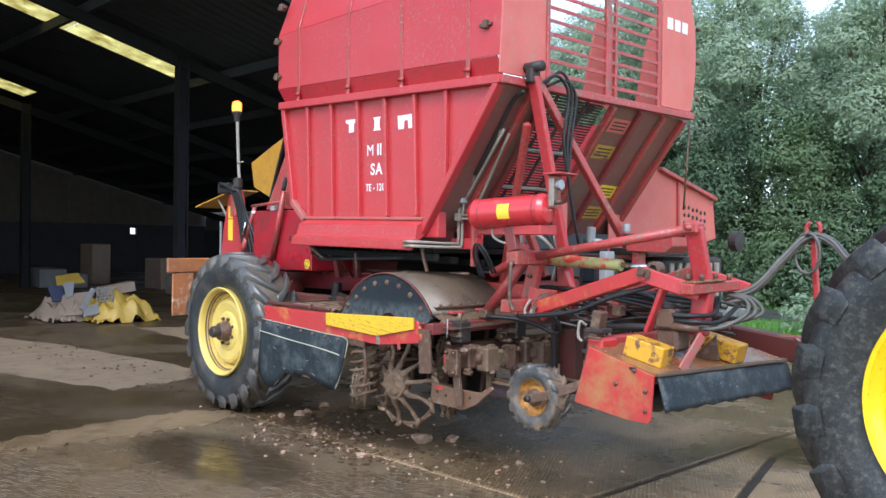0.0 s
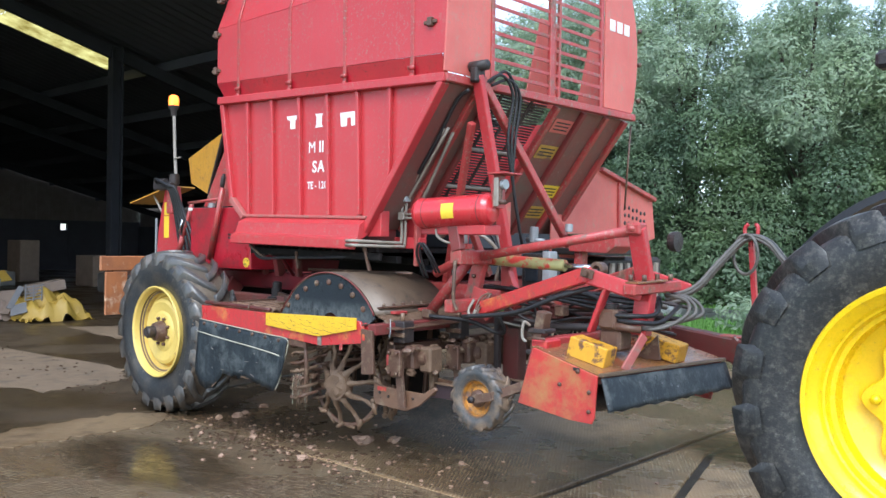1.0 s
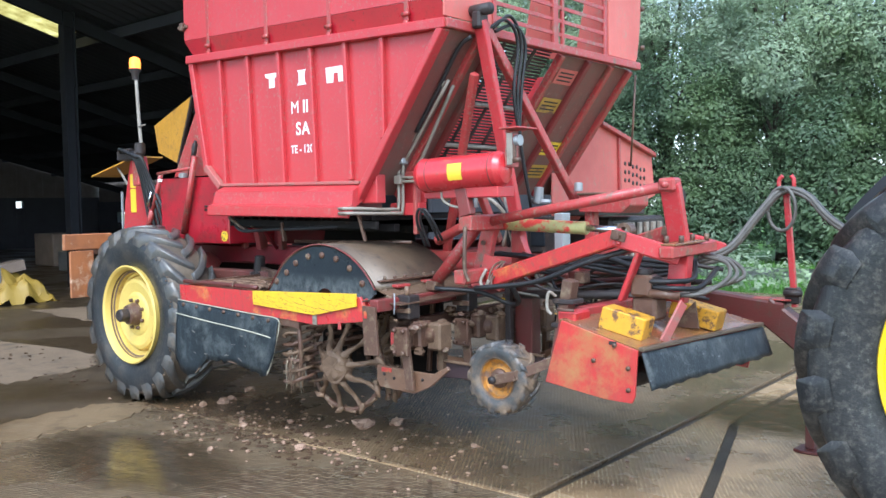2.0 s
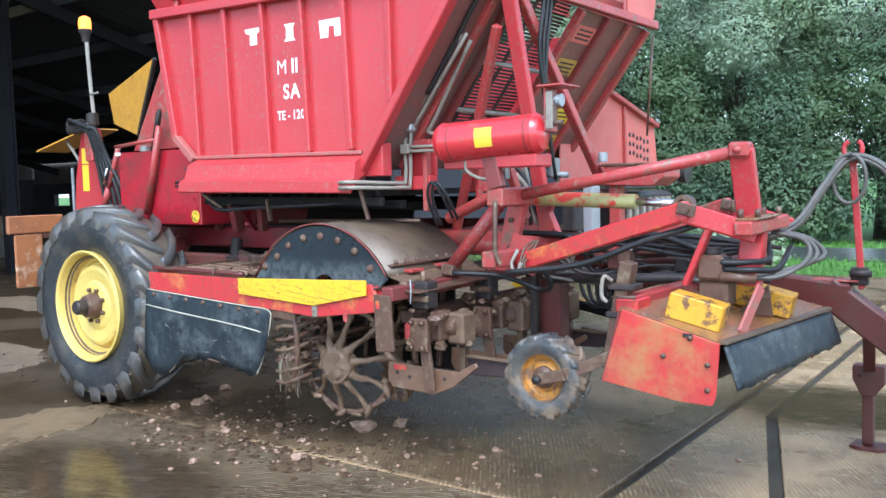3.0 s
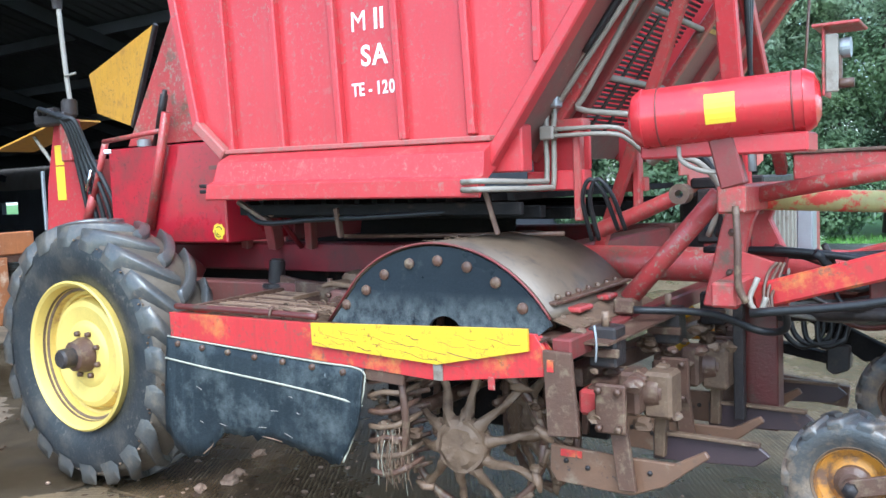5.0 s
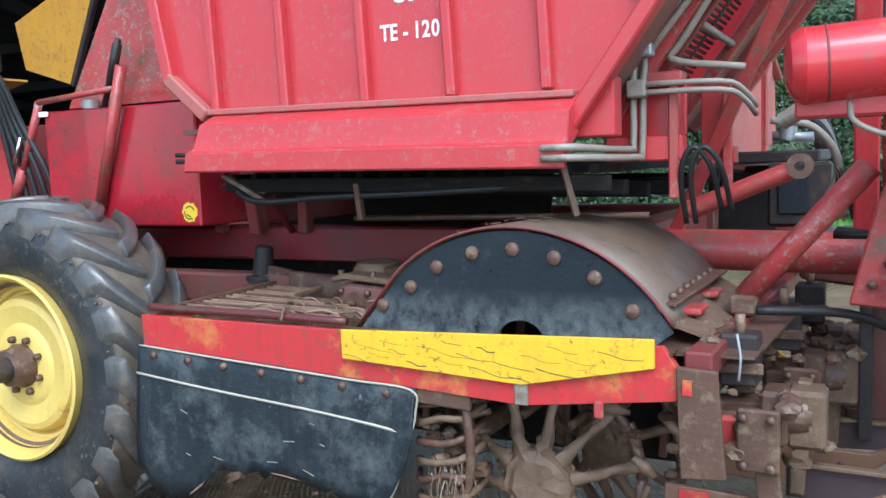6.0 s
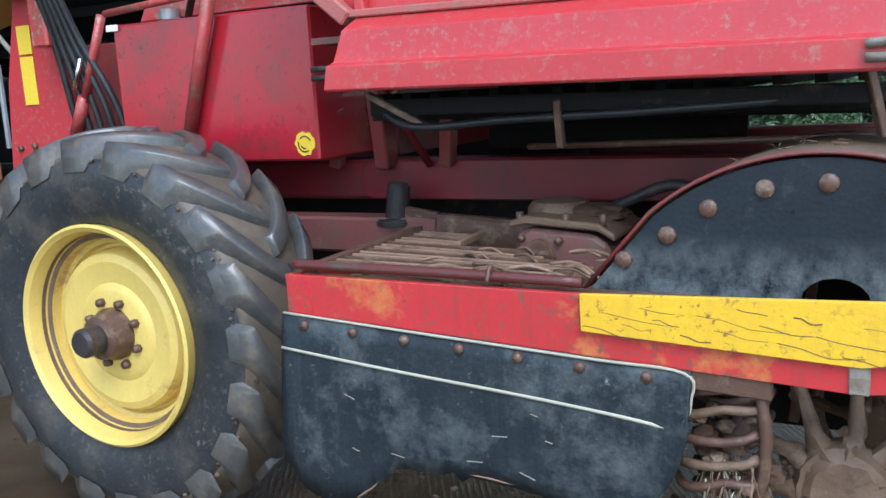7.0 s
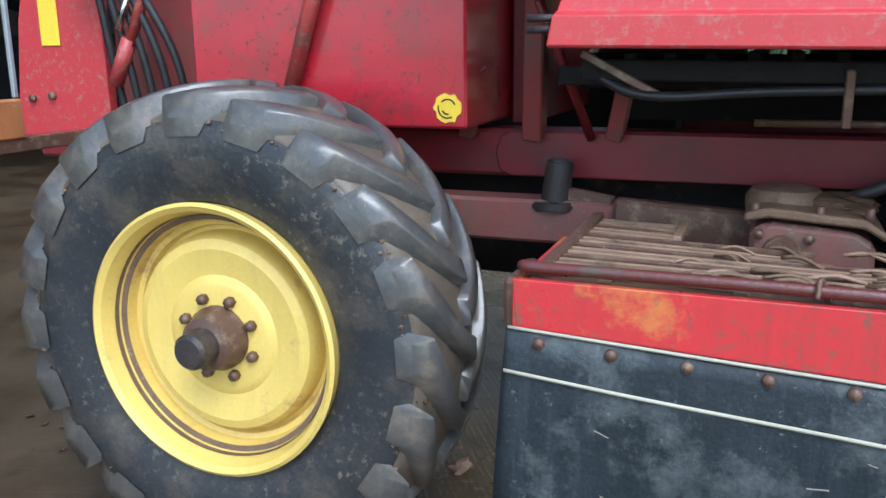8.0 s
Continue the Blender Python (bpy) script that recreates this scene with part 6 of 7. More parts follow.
part("cover_flap", quad_sheet((2.64, -0.1, 0.96), (2.9, -0.04, 0.95), (2.95, 0.5, 0.97), (2.7, 0.5, 1.0), 0.008), RUST, cover)
random.seed(21)
for i in range(14):
    x, y = random.gauss(2.14, 0.08), random.uniform(0.0, 0.25)
    z = CZ + math.sqrt(max(0.0, R0 ** 2 - (x - CX) ** 2)) + 0.008
    a = random.uniform(0, 6.28)
    part("straw", hose([(x, y, z), (x + 0.035 * math.cos(a), y + 0.04 * math.sin(a), z + 0.004)], 0.0015, 4, 1), MUD, cover)

for i in range(34):
    x = random.uniform(2.62, 2.84)
    part("clod", clod((x, random.uniform(-0.03, 0.62), 1.045 - 0.45 * (x - 2.66) + random.uniform(-0.01, 0.012)), random.uniform(0.008, 0.024), i, 0.6), (MUD, RUST, SOIL)[i % 3], cover)
part("lip_strip", bar((2.665, 0.0, 1.075), (2.69, 0.66, 1.085), 0.06, 0.012, 0.003), RUST, cover, "bolted rusty strip along the cover edge")
for i in range(7):
    part("bolt", rod((2.67, 0.06 + 0.09 * i, 1.08), (2.675, 0.06 + 0.09 * i, 1.1), 0.011, None, 6), RUST, cover)
part("chain_link", hose([(2.86, -0.06, 1.02), (2.87, -0.07, 0.96), (2.865, -0.07, 0.9)], 0.004, 6), GALV, cover)
part("lip_stay", bar((2.68, -0.12, 0.98), (2.73, -0.1, 0.9), 0.03, 0.03, 0.004), RED_BRIGHT, cover)

# turning spider wheel and tine cage
def spider(parent, c, r, turn=0.0, lean=0.07, spokes=10, phase=0.15):
    """An open lifting wheel: hub set forward of a knuckled rim, flared spokes, caked earth."""
    ct, st = math.cos(radians(turn)), math.sin(radians(turn))

    def at(x, y, z):
        return Vector((c[0] + x * ct - y * st, c[1] + x * st + y * ct, c[2] + z))

    hub = lathe([(0.0, -0.035), (0.07, -0.04), (0.088, -0.028), (0.1, -0.03), (0.108, -0.01), (0.1, 0.05), (0.0, 0.05)], (0, 0, 0), "y", 28)
    for v in hub.verts:
        k = 1 + 0.09 * noise.noise(v.co * 28)
        v.co = at(v.co.x * k, v.co.y * k - lean - 0.012 * noise.noise(v.co * 45), v.co.z * k)
    w = smooth(part("lifting_wheel", hub, MUD, parent, "mud-caked spoked lifting wheel"), 35)
    for i in range(spokes):
        t = 2 * math.pi * i / spokes + phase
        dx, dz = math.cos(t), math.sin(t)
        wob = 0.006 * math.sin(i * 2.7)
        smooth(part("spoke", tapered([at(dx * 0.07, -lean, dz * 0.07), at(dx * 0.13 - dz * wob, -lean * 0.9, dz * 0.13 + dx * wob), at(dx * r * 0.68 + dz * wob, -lean * 0.35, dz * r * 0.68 - dx * wob), at(dx * r * 1.0, 0.0, dz * r * 1.0)], [0.036, 0.02, 0.0145, 0.018], 8, 4, 0.4, i), MUD, w), 50)
        part("knuckle", tapered([at(dx * r * 0.93 - dz * 0.03, -0.01, dz * r * 0.93 + dx * 0.03), at(dx * r * 1.03, -0.015, dz * r * 1.03), at(dx * r * 1.1 + dz * 0.035, 0.0, dz * r * 1.1 - dx * 0.035)], [0.013, 0.019, 0.008], 7, 3, 0.3, i + 20), RUST_PALE if i % 3 == 0 else MUD, w)
        t2 = t + math.pi / spokes
        part("knuckle", tapered([at(math.cos(t2 - 0.12) * r, 0.01, math.sin(t2 - 0.12) * r), at(math.cos(t2 + 0.12) * r * 1.05, 0.0, math.sin(t2 + 0.12) * r * 1.05)], [0.014, 0.01], 6, 3, 0.3, i + 40), MUD, w)
    ring = [at(math.cos(2 * math.pi * i / 40) * r * 0.98, 0.012, math.sin(2 * math.pi * i / 40) * r * 0.98) for i in range(41)]
    part("rim_ring", tapered(ring, [0.017] * 41, 7, 1, 0.4, 3), RUST, w)
    rng = random.Random(int(c[0] * 100))
    for i in range(26):
        t, k = rng.uniform(0, 6.283), rng.choice((0.3, 0.36, 0.42, 0.95, 1.0, 1.04))
        part("clod", clod(at(math.cos(t) * r * k, -lean * (1 - k) - 0.02, math.sin(t) * r * k), rng.uniform(0.01, 0.024), i), MUD if i % 3 else SOIL, w)
    return w


sw = spider(H, (2.275, 0.1, 0.525), 0.295, 6, 0.09)
spider(H, (2.42, 0.36, 0.56), 0.28, -32, 0.05, 9, 0.4)
# Added dark sheet stands for the shaded interior behind the wheels.
cleaner = part("rotor_shade_sheet", block(1.45, 2.6, 0.66, 0.7, 0.4, 0.93, 0.006), BLACK_STEEL_SHADE, H, "dark sheet added as the black interior behind the lifting wheels")
for i in range(6):
    part("shade_sheet_rib", bar((1.55 + 0.19 * i, 0.65, 0.42), (1.6 + 0.19 * i, 0.65, 0.92), 0.03, 0.03, 0.004, None, (0, 1, 0)), RUST, cleaner)
for i in range(8):
    part("web_rod", rod((1.2 + 0.16 * i, 0.2, 0.78 - 0.02 * i), (1.2 + 0.16 * i, 0.66, 0.78 - 0.02 * i), 0.014, None, 8), RUST, cleaner)
cage = part("tine_cage", rod((2.05, -0.02, 0.62), (2.05, 0.5, 0.62), 0.03), RUST, H, "muddy curved tines of a cleaning rotor")
for i in range(7):
    z = 0.785 - 0.058 * i
    sag = 0.012 * math.sin(i * 1.9)
    part("tine", tapered([(1.92, -0.06, z - 0.03 + sag), (1.97, -0.14, z - 0.015), (2.05, -0.155, z + sag), (2.115, -0.14, z + 0.012), (2.135, -0.04, z + 0.03)], [0.01, 0.012, 0.011, 0.013, 0.01], 7, 4, 0.35, i), MUD if i % 2 else RUST, cage)
    part("tine", tapered([(1.94, 0.1, z - 0.05), (2.02, 0.02, z - 0.04), (2.11, 0.06, z - 0.02)], [0.011, 0.012, 0.01], 6, 3, 0.3, i + 9), RUST, cage)
part("tine_post", tapered([(2.115, -0.14, 0.815), (2.135, -0.145, 0.7), (2.13, -0.14, 0.58), (2.09, -0.13, 0.43)], [0.013, 0.015, 0.014, 0.011], 7, 4, 0.3, 5), RUST, cage)
random.seed(31)
for i in range(80):
    x, y = random.gauss(2.07, 0.03), random.gauss(-0.13, 0.025)
    top = random.uniform(0.54, 0.63)
    part("root_strand", hose([(x, y, top), (x + random.uniform(-0.02, 0.02), y, top - 0.07), (x + random.uniform(-0.045, 0.045), y, top - random.uniform(0.12, 0.2))], random.uniform(0.001, 0.003), 4, 2), (RUST_PALE, MUD, FRAY, MUD)[i % 4], cage)
for i in range(14):
    part("clod", clod((random.gauss(2.06, 0.05), random.gauss(-0.12, 0.03), random.uniform(0.5, 0.75)), random.uniform(0.012, 0.028), i), MUD if i % 2 else SOIL, cage)


# uprights, clamps and shares
up_ = part("end_upright", plate([(2.735, 0.955), (2.835, 0.95), (2.855, 0.68), (2.745, 0.67)], "y", -0.2, 0.02, 0.003), RUST, H, "dark rusty upright plate")
part("paint_mark", block(2.752, 2.775, -0.204, -0.2, 0.885, 0.925, 0.001), RED_BRIGHT, up_)
part("tool_bar", bar((2.78, -0.15, 0.95), (2.86, 1.6, 0.98), 0.07, 0.07, 0.006), RED_DIRTY, H, "mud-stained red tool bar")
part("rear_bar", bar((2.7, 0.1, 0.8), (2.85, 1.6, 0.82), 0.08, 0.07, 0.006), RUST, H)


def share_unit(y, dx):
    u = part("share_leg", plate([(2.88 + dx, 0.82), (2.94 + dx, 0.82), (2.985 + dx, 0.47), (2.925 + dx, 0.47)], "y", y - 0.05, 0.022, 0.003), RUST, H, "rusty digging leg with share")
    part("share", plate([(2.66 + dx, 0.58), (2.95 + dx, 0.57), (3.1 + dx, 0.57), (3.2 + dx, 0.625), (3.215 + dx, 0.605), (3.07 + dx, 0.49), (2.95 + dx, 0.44), (2.68 + dx, 0.45), (2.655 + dx, 0.49)], "y", y - 0.008, 0.02, 0.004), SHARE, u, "earth-brown worn share blade")
    part("share_back", plate([(2.95 + dx, 0.6), (3.3 + dx, 0.6), (3.35 + dx, 0.56), (3.3 + dx, 0.52), (2.95 + dx, 0.5)], "y", y + 0.222, 0.02, 0.004), SHARE_DARK, u, "dark worn share blade")
    part("leg_clamp", block(2.8 + dx, 2.92 + dx, y - 0.005, y + 0.08, 0.7, 0.8, 0.008), RUST, u)
    part("leg_head", block(2.8 + dx, 2.9 + dx, y + 0.02, y + 0.12, 0.86, 1.0, 0.008), STEEL_DARK, u)
    part("bearing", rod((2.78 + dx, y + 0.1, 0.76), (3.02 + dx, y + 0.14, 0.77), 0.055, None, 14, 0.01), RUST, u)
    part("bearing_block", block(2.96 + dx, 3.06 + dx, y + 0.1, y + 0.22, 0.68, 0.84, 0.012), MUD, u)
    part("second_leg", bar((3.0 + dx, y + 0.2, 0.85), (2.98 + dx, y + 0.22, 0.52), 0.04, 0.05, 0.005, None, (0, 1, 0)), MUD, u)
    part("bolt", rod((2.86 + dx, y - 0.01, 0.77), (2.86 + dx, y - 0.03, 0.77), 0.016, None, 6), RUST, u)
    part("clamp_plate", block(2.86 + dx, 2.965 + dx, y - 0.078, y - 0.052, 0.665, 0.83, 0.006), RUST, u, "rusty clamp plate")
    for bx, bz in ((2.878, 0.685), (2.945, 0.685), (2.878, 0.81), (2.945, 0.81)):
        part("bolt", rod((bx + dx, y - 0.078, bz), (bx + dx, y - 0.098, bz), 0.012, None, 6), RUST, u)
    part("head_bolt", rod((2.85 + dx, y + 0.06, 1.0), (2.85 + dx, y + 0.06, 1.05), 0.014, None, 8), RUST_PALE, u)
    part("head_strap", block(2.785 + dx, 2.915 + dx, y + 0.0, y + 0.02, 0.9, 0.93, 0.004), RUST, u)
    part("share_lip", bar((2.96 + dx, y + 0.215, 0.605), (3.32 + dx, y + 0.215, 0.6), 0.03, 0.014, 0.003), MUD, u, "pale muddy upper edge")
    for bx, bz in ((2.72, 0.53), (2.8, 0.515), (3.02, 0.53)):
        part("bolt", rod((bx + dx, y - 0.008, bz), (bx + dx, y - 0.014, bz), 0.009, None, 8), STEEL_DARK, u)
    rng = random.Random(int(y * 100) + 4)
    for q in range(16):
        part("clod", clod((rng.uniform(2.78, 3.06) + dx, y + rng.uniform(-0.06, 0.2), rng.choice((0.8, 0.84, 0.7, 0.86)) + rng.uniform(-0.02, 0.02)), rng.uniform(0.012, 0.034), q), (MUD, SOIL, RUST)[q % 3], u)
    part("spacer", block(2.9 + dx, 2.97 + dx, y + 0.03, y + 0.15, 0.7, 0.85, 0.012), RUST, u)
    return u


share_unit(0.0, 0.0)
share_unit(0.48, 0.06)
share_unit(0.96, 0.1)
part("bearing_patch", block(2.775, 2.85, -0.02, 0.09, 0.7, 0.79, 0.012), RED_WORN, H)
sub_frame = part("hydraulic_frame", plate([(3.298, 0.86), (3.34, 0.895), (3.62, 0.755), (3.6, 0.715), (3.513, 0.7)], "y", 1.2, 0.05, 0.005), BLACK_STEEL_SHADE, H, "black oily hydraulic frame behind the shares")
part("frame_beam", bar((3.0, 1.22, 0.775), (3.4, 1.22, 0.7), 0.06, 0.045, 0.005), BLACK_STEEL_SHADE, sub_frame)
part("frame_block", plate([(3.37, 0.66), (3.4, 0.64), (3.46, 0.665), (3.465, 0.77), (3.37, 0.77)], "y", 1.17, 0.09, 0.008), STEEL_DARK, sub_frame)
part("frame_beam", bar((3.25, 1.22, 1.05), (3.62, 1.22, 0.98), 0.05, 0.05, 0.005), BLACK_STEEL_SHADE, sub_frame)
for k in range(4):
    part("frame_hose", hose([(3.16 + 0.06 * k, 1.16, 1.0), (3.2 + 0.05 * k, 1.14, 0.84 - 0.02 * k), (3.28 + 0.05 * k, 1.14, 0.76 + 0.01 * k), (3.36 + 0.03 * k, 1.16, 0.82), (3.36 + 0.04 * k, 1.18, 0.96)], 0.012), HOSE, sub_frame)
part("red_scrape", block(2.7, 2.78, -0.012, -0.008, 0.545, 0.57, 0.001), RED_BRIGHT, H)
part("wet_hose", hose([(2.86, 0.3, 1.02), (3.1, 0.42, 1.0), (3.25, 0.52, 0.93), (3.35, 0.48, 0.95), (3.36, 0.4, 1.05)], 0.014), HOSE, H)
skid = part("skid_post", block(3.14, 3.27, 0.735, 0.835, 0.5, 1.07, 0.006), MAROON, H, "dark brown-red support leg")
part("skid_channel", block(3.12, 3.16, 0.66, 0.7, 0.55, 1.05, 0.004), STEEL_DARK, skid)

# ---- topper and its linkage ----
link = part("tower_plate", plate([(3.1, 1.04), (3.22, 1.03), (3.24, 1.2), (3.27, 1.33), (3.33, 1.46), (3.22, 1.46), (3.17, 1.33)], "y", 0.34, 0.05, 0.006), RED_WORN, H, "worn red linkage tower")
part("tower_plate", plate([(3.2, 1.09), (3.31, 1.06), (3.33, 1.2), (3.27, 1.33), (3.33, 1.46), (3.22, 1.46), (3.2, 1.33)], "y", 0.62, 0.05, 0.006), RED_WORN, link)
part("tower_strut", rod((2.82, 0.36, 1.05), (3.15, 0.4, 1.43), 0.036), RED_WORN, link, "slanted worn red tube")
part("strut_foot", block(2.78, 2.86, 0.3, 0.4, 1.0, 1.06, 0.01), RUST, link)
part("tower_beam", bar((3.27, 0.08, 1.42), (3.27, 0.7, 1.42), 0.09, 0.09, 0.008), RED_WORN, link)
part("tower_beam", bar((3.25, 0.05, 1.12), (3.25, 0.82, 1.12), 0.08, 0.08, 0.008), RED_WORN, link)
part("tower_rise", bar((3.28, 0.1, 1.46), (3.24, 0.1, 1.62), 0.05, 0.08, 0.006), RED_DIRTY, link)
for y in (0.16, 0.72):
    part("lift_arm", bar((3.3, y + 0.1, 1.09), (4.2, y - 0.02, 1.355), 0.06, 0.085, 0.008), RED_WORN if y > 0.5 else RED_BRIGHT, link, "red box-section lift arm")
    part("arm_elbow", bar((4.16, y - 0.02, 1.35), (4.43, y + 0.14, 1.25), 0.07, 0.085, 0.008), RED, link)
    part("arm_pin", rod((4.2, y - 0.078, 1.36), (4.2, y + 0.04, 1.36), 0.02, None, 14, 0.004, bar((4.165, y - 0.058, 1.368), (4.24, y - 0.05, 1.35), 0.012, 0.05, 0.003)), RUST, link)
    part("arm_shackle", hose([(3.32, y + 0.05, 1.16), (3.3, y + 0.02, 1.09), (3.33, y + 0.02, 1.05), (3.35, y + 0.03, 1.1)], 0.01, 7), PIPE_GREY, link)
part("top_link", rod((3.26, 0.28, 1.42), (4.34, 0.37, 1.6), 0.028, None, 14), RED_WORN, link, "worn red top link tube")
part("top_link_head", block(4.3, 4.39, 0.33, 0.42, 1.57, 1.64, 0.012, rod((4.345, 0.3, 1.605), (4.345, 0.45, 1.605), 0.016)), RED_WORN, link)
part("upright", bar((4.35, 0.37, 1.61), (4.36, 0.46, 1.3), 0.05, 0.1, 0.006, None, (1, 0, 0)), RED, link)
part("cross_head", bar((4.41, 0.19, 1.275), (4.44, 0.66, 1.29), 0.075, 0.06, 0.008), RED_WORN, link)
part("cross_head_top", bar((4.4, 0.22, 1.312), (4.43, 0.5, 1.322), 0.1, 0.012, 0.003), RUST_WET, link, "wet rusty plate on the cross head")
for x, y in ((4.38, 0.26), (4.44, 0.3), (4.4, 0.52), (4.45, 0.58)):
    part("bolt", rod((x, y, 1.32), (x, y, 1.355), 0.013, None, 6), RUST, link)
for k in range(3):
    part("strap", hose([(3.36 + 0.012 * k, 0.3, 1.2), (3.345 + 0.012 * k, 0.24, 1.17 - 0.02 * k), (3.34 + 0.012 * k, 0.2, 1.1), (3.37, 0.19, 1.05)], 0.006, 6), RUST, link)
part("ear_plate", plate([(3.2, 1.12), (3.34, 1.02), (3.4, 1.06), (3.36, 1.2), (3.24, 1.24)], "y", 0.3, 0.014, 0.004), RED_WORN, link)
for x, z in ((3.21, 1.3), (3.24, 1.38), (3.16, 1.1), (3.2, 1.16)):
    part("bolt", rod((x, 0.34, z), (x, 0.322, z), 0.014, None, 6), RUST, link)
part("drop_leg", bar((4.4, 0.4, 1.28), (4.38, 0.38, 1.02), 0.07, 0.1, 0.006, None, (1, 0, 0)), RED, link)
part("drop_stay", bar((4.28, 0.2, 1.3), (4.16, 0.22, 1.03), 0.025, 0.06, 0.005, None, (0, 1, 0)), RED, link)
part("cylinder", rod((3.22, 0.42, 1.41), (3.85, 0.42, 1.385), 0.036, None, 18, 0.004), CYL_OLD, link, "hydraulic cylinder with peeling green and red paint")
part("cylinder_rod", rod((3.85, 0.42, 1.385), (4.05, 0.42, 1.375), 0.018, None, 12), CHROME, link)
part("rod_eye", lathe([(0.025, -0.03), (0.045, -0.03), (0.045, 0.03), (0.025, 0.03)], (4.08, 0.42, 1.37), "y", 16, None, True), RUST, link)
part("chain", hose([(3.29, 0.06, 1.4), (3.3, 0.04, 1.28), (3.3, 0.04, 1.16), (3.32, 0.05, 1.1)], 0.012, 6), RUST, link)
for k in range(4):
    part("link_hose", hose([(3.05, 0.55 + 0.05 * k, 1.22), (3.4, 0.5 + 0.05 * k, 1.22 - 0.01 * k), (3.8, 0.55, 1.16 + 0.02 * k), (4.1, 0.6, 1.12 + 0.03 * k), (4.36, 0.66, 1.17)], 0.013), HOSE, link)
part("arm_hose", hose([(3.32, 0.1, 1.06), (3.7, 0.12, 1.11), (4.0, 0.14, 1.22), (4.25, 0.22, 1.3)], 0.014), HOSE, link)
part("inner_tube", rod((3.45, 0.9, 1.02), (4.2, 0.85, 1.09), 0.03, None, 14), MAROON, link)
part("inner_tube", rod((3.3, 0.6, 0.98), (4.15, 0.6, 1.02), 0.025, None, 14), STEEL_DARK, link)
part("inner_bar", bar((3.4, 1.1, 1.05), (4.1, 1.1, 0.85), 0.05, 0.07, 0.006), STEEL_DARK, link)

top = part("topper_side", plate([(4.01, 0.955), (4.415, 0.845), (4.4, 0.63), (4.385, 0.598), (4.25, 0.6), (3.915, 0.645)], "y", -0.115, 0.014, 0.003), TOPPER_RED, H, "bright red rusting topper side plate")
part("top_sheet", quad_sheet((3.99, -0.1, 0.95), (4.415, -0.1, 0.84), (4.56, 1.04, 0.84), (4.1, 1.04, 0.95), 0.01), RUST_WET, top, "wet rust-stained topper top")
part("rear_sheet", quad_sheet((3.92, -0.1, 0.65), (4.0, -0.1, 0.95), (4.1, 1.04, 0.95), (4.02, 1.04, 0.65), 0.01), RED_DIRTY, top)
part("far_side", quad_sheet((4.02, 1.03, 0.65), (4.5, 1.03, 0.6), (4.56, 1.03, 0.84), (4.1, 1.03, 0.95), 0.012), RED_WORN, top)
bm = bmesh.new()
corner = [Vector(c) for c in ((4.43, -0.1, 0.835), (4.57, 1.05, 0.83), (4.62, 1.07, 0.68), (4.49, -0.12, 0.672))]
sheet = [[bm.verts.new(corner[0].lerp(corner[1], i / 24).lerp(corner[3].lerp(corner[2], i / 24), j / 6) + Vector((0.006 * (j / 6) * math.sin(i * 0.7), 0, 0.006 * (j == 6) * math.sin(i * 2.1)))) for j in range(7)] for i in range(25)]
for i in range(24):
    for j in range(6):
        bm.faces.new((sheet[i][j], sheet[i + 1][j], sheet[i + 1][j + 1], sheet[i][j + 1]))
thicken(smooth(part("front_flap", bm, FLAP, top, "black rubber front flap"), 60), 0.01)
part("flap_strip", bar((4.425, -0.1, 0.85), (4.565, 1.05, 0.845), 0.03, 0.018, 0.003), STEEL_WET, top)
for x, z in ((4.19, 0.78), (4.3, 0.86), (4.37, 0.66), (4.37, 0.76)):
    part("bolt", rod((x, -0.115, z), (x, -0.124, z), 0.011, None, 8), RUST, top)
part("slot", block(4.27, 4.31, -0.119, -0.115, 0.862, 0.878, 0.001), STEEL_DARK, top)
part("drum", rod((4.22, -0.05, 0.68), (4.32, 1.0, 0.68), 0.07, None, 16), STEEL_DARK, top)


def weight_box(x, y, w, d, z0, z1, tilt):
    b = part("weight_box", block(-w / 2, w / 2, -d / 2, d / 2, z0, z1, 0.006), WEIGHT_YELLOW, H, "chipped yellow painted steel weight box")
    b.data.transform(Matrix.Translation((x, y, 0.0)) @ Matrix.Rotation(radians(tilt), 4, "Z") @ Matrix.Translation((0, 0, z0)) @ Matrix.Rotation(radians(14), 4, "Y") @ Matrix.Translation((0, 0, -z0)))
    return b


weight_box(4.25, 0.07, 0.225, 0.13, 0.892, 1.0, 6)
weight_box(4.37, 0.62, 0.25, 0.15, 0.885, 0.99, 6)
mot = part("topper_motor", block(4.2, 4.33, 0.24, 0.38, 0.93, 1.05, 0.015), RUST, H, "greasy hydraulic motor on the topper")
part("motor_body", rod((4.28, 0.3, 1.05), (4.28, 0.3, 1.15), 0.06, None, 16, 0.01), STEEL_DARK, mot)
part("pump", block(4.2, 4.31, 0.22, 0.34, 1.05, 1.16, 0.015), RUST, mot, "greasy brown pump body")
part("pump_cap", rod((4.25, 0.28, 1.16), (4.25, 0.28, 1.19), 0.05, None, 14, 0.008), STEEL_DARK, mot)
part("motor_port", rod((4.3, 0.24, 1.07), (4.44, 0.28, 1.06), 0.022, None, 10), RUST, mot)
part("motor_gusset", bar((4.42, 0.14, 0.85), (4.46, 0.28, 1.03), 0.014, 0.055, 0.004), RED_DUSTY, mot, "faded red flat strap")
part("motor_gusset", plate([(4.3, 0.88), (4.46, 0.88), (4.44, 1.02)], "y", 0.46, 0.012), RUST, mot)
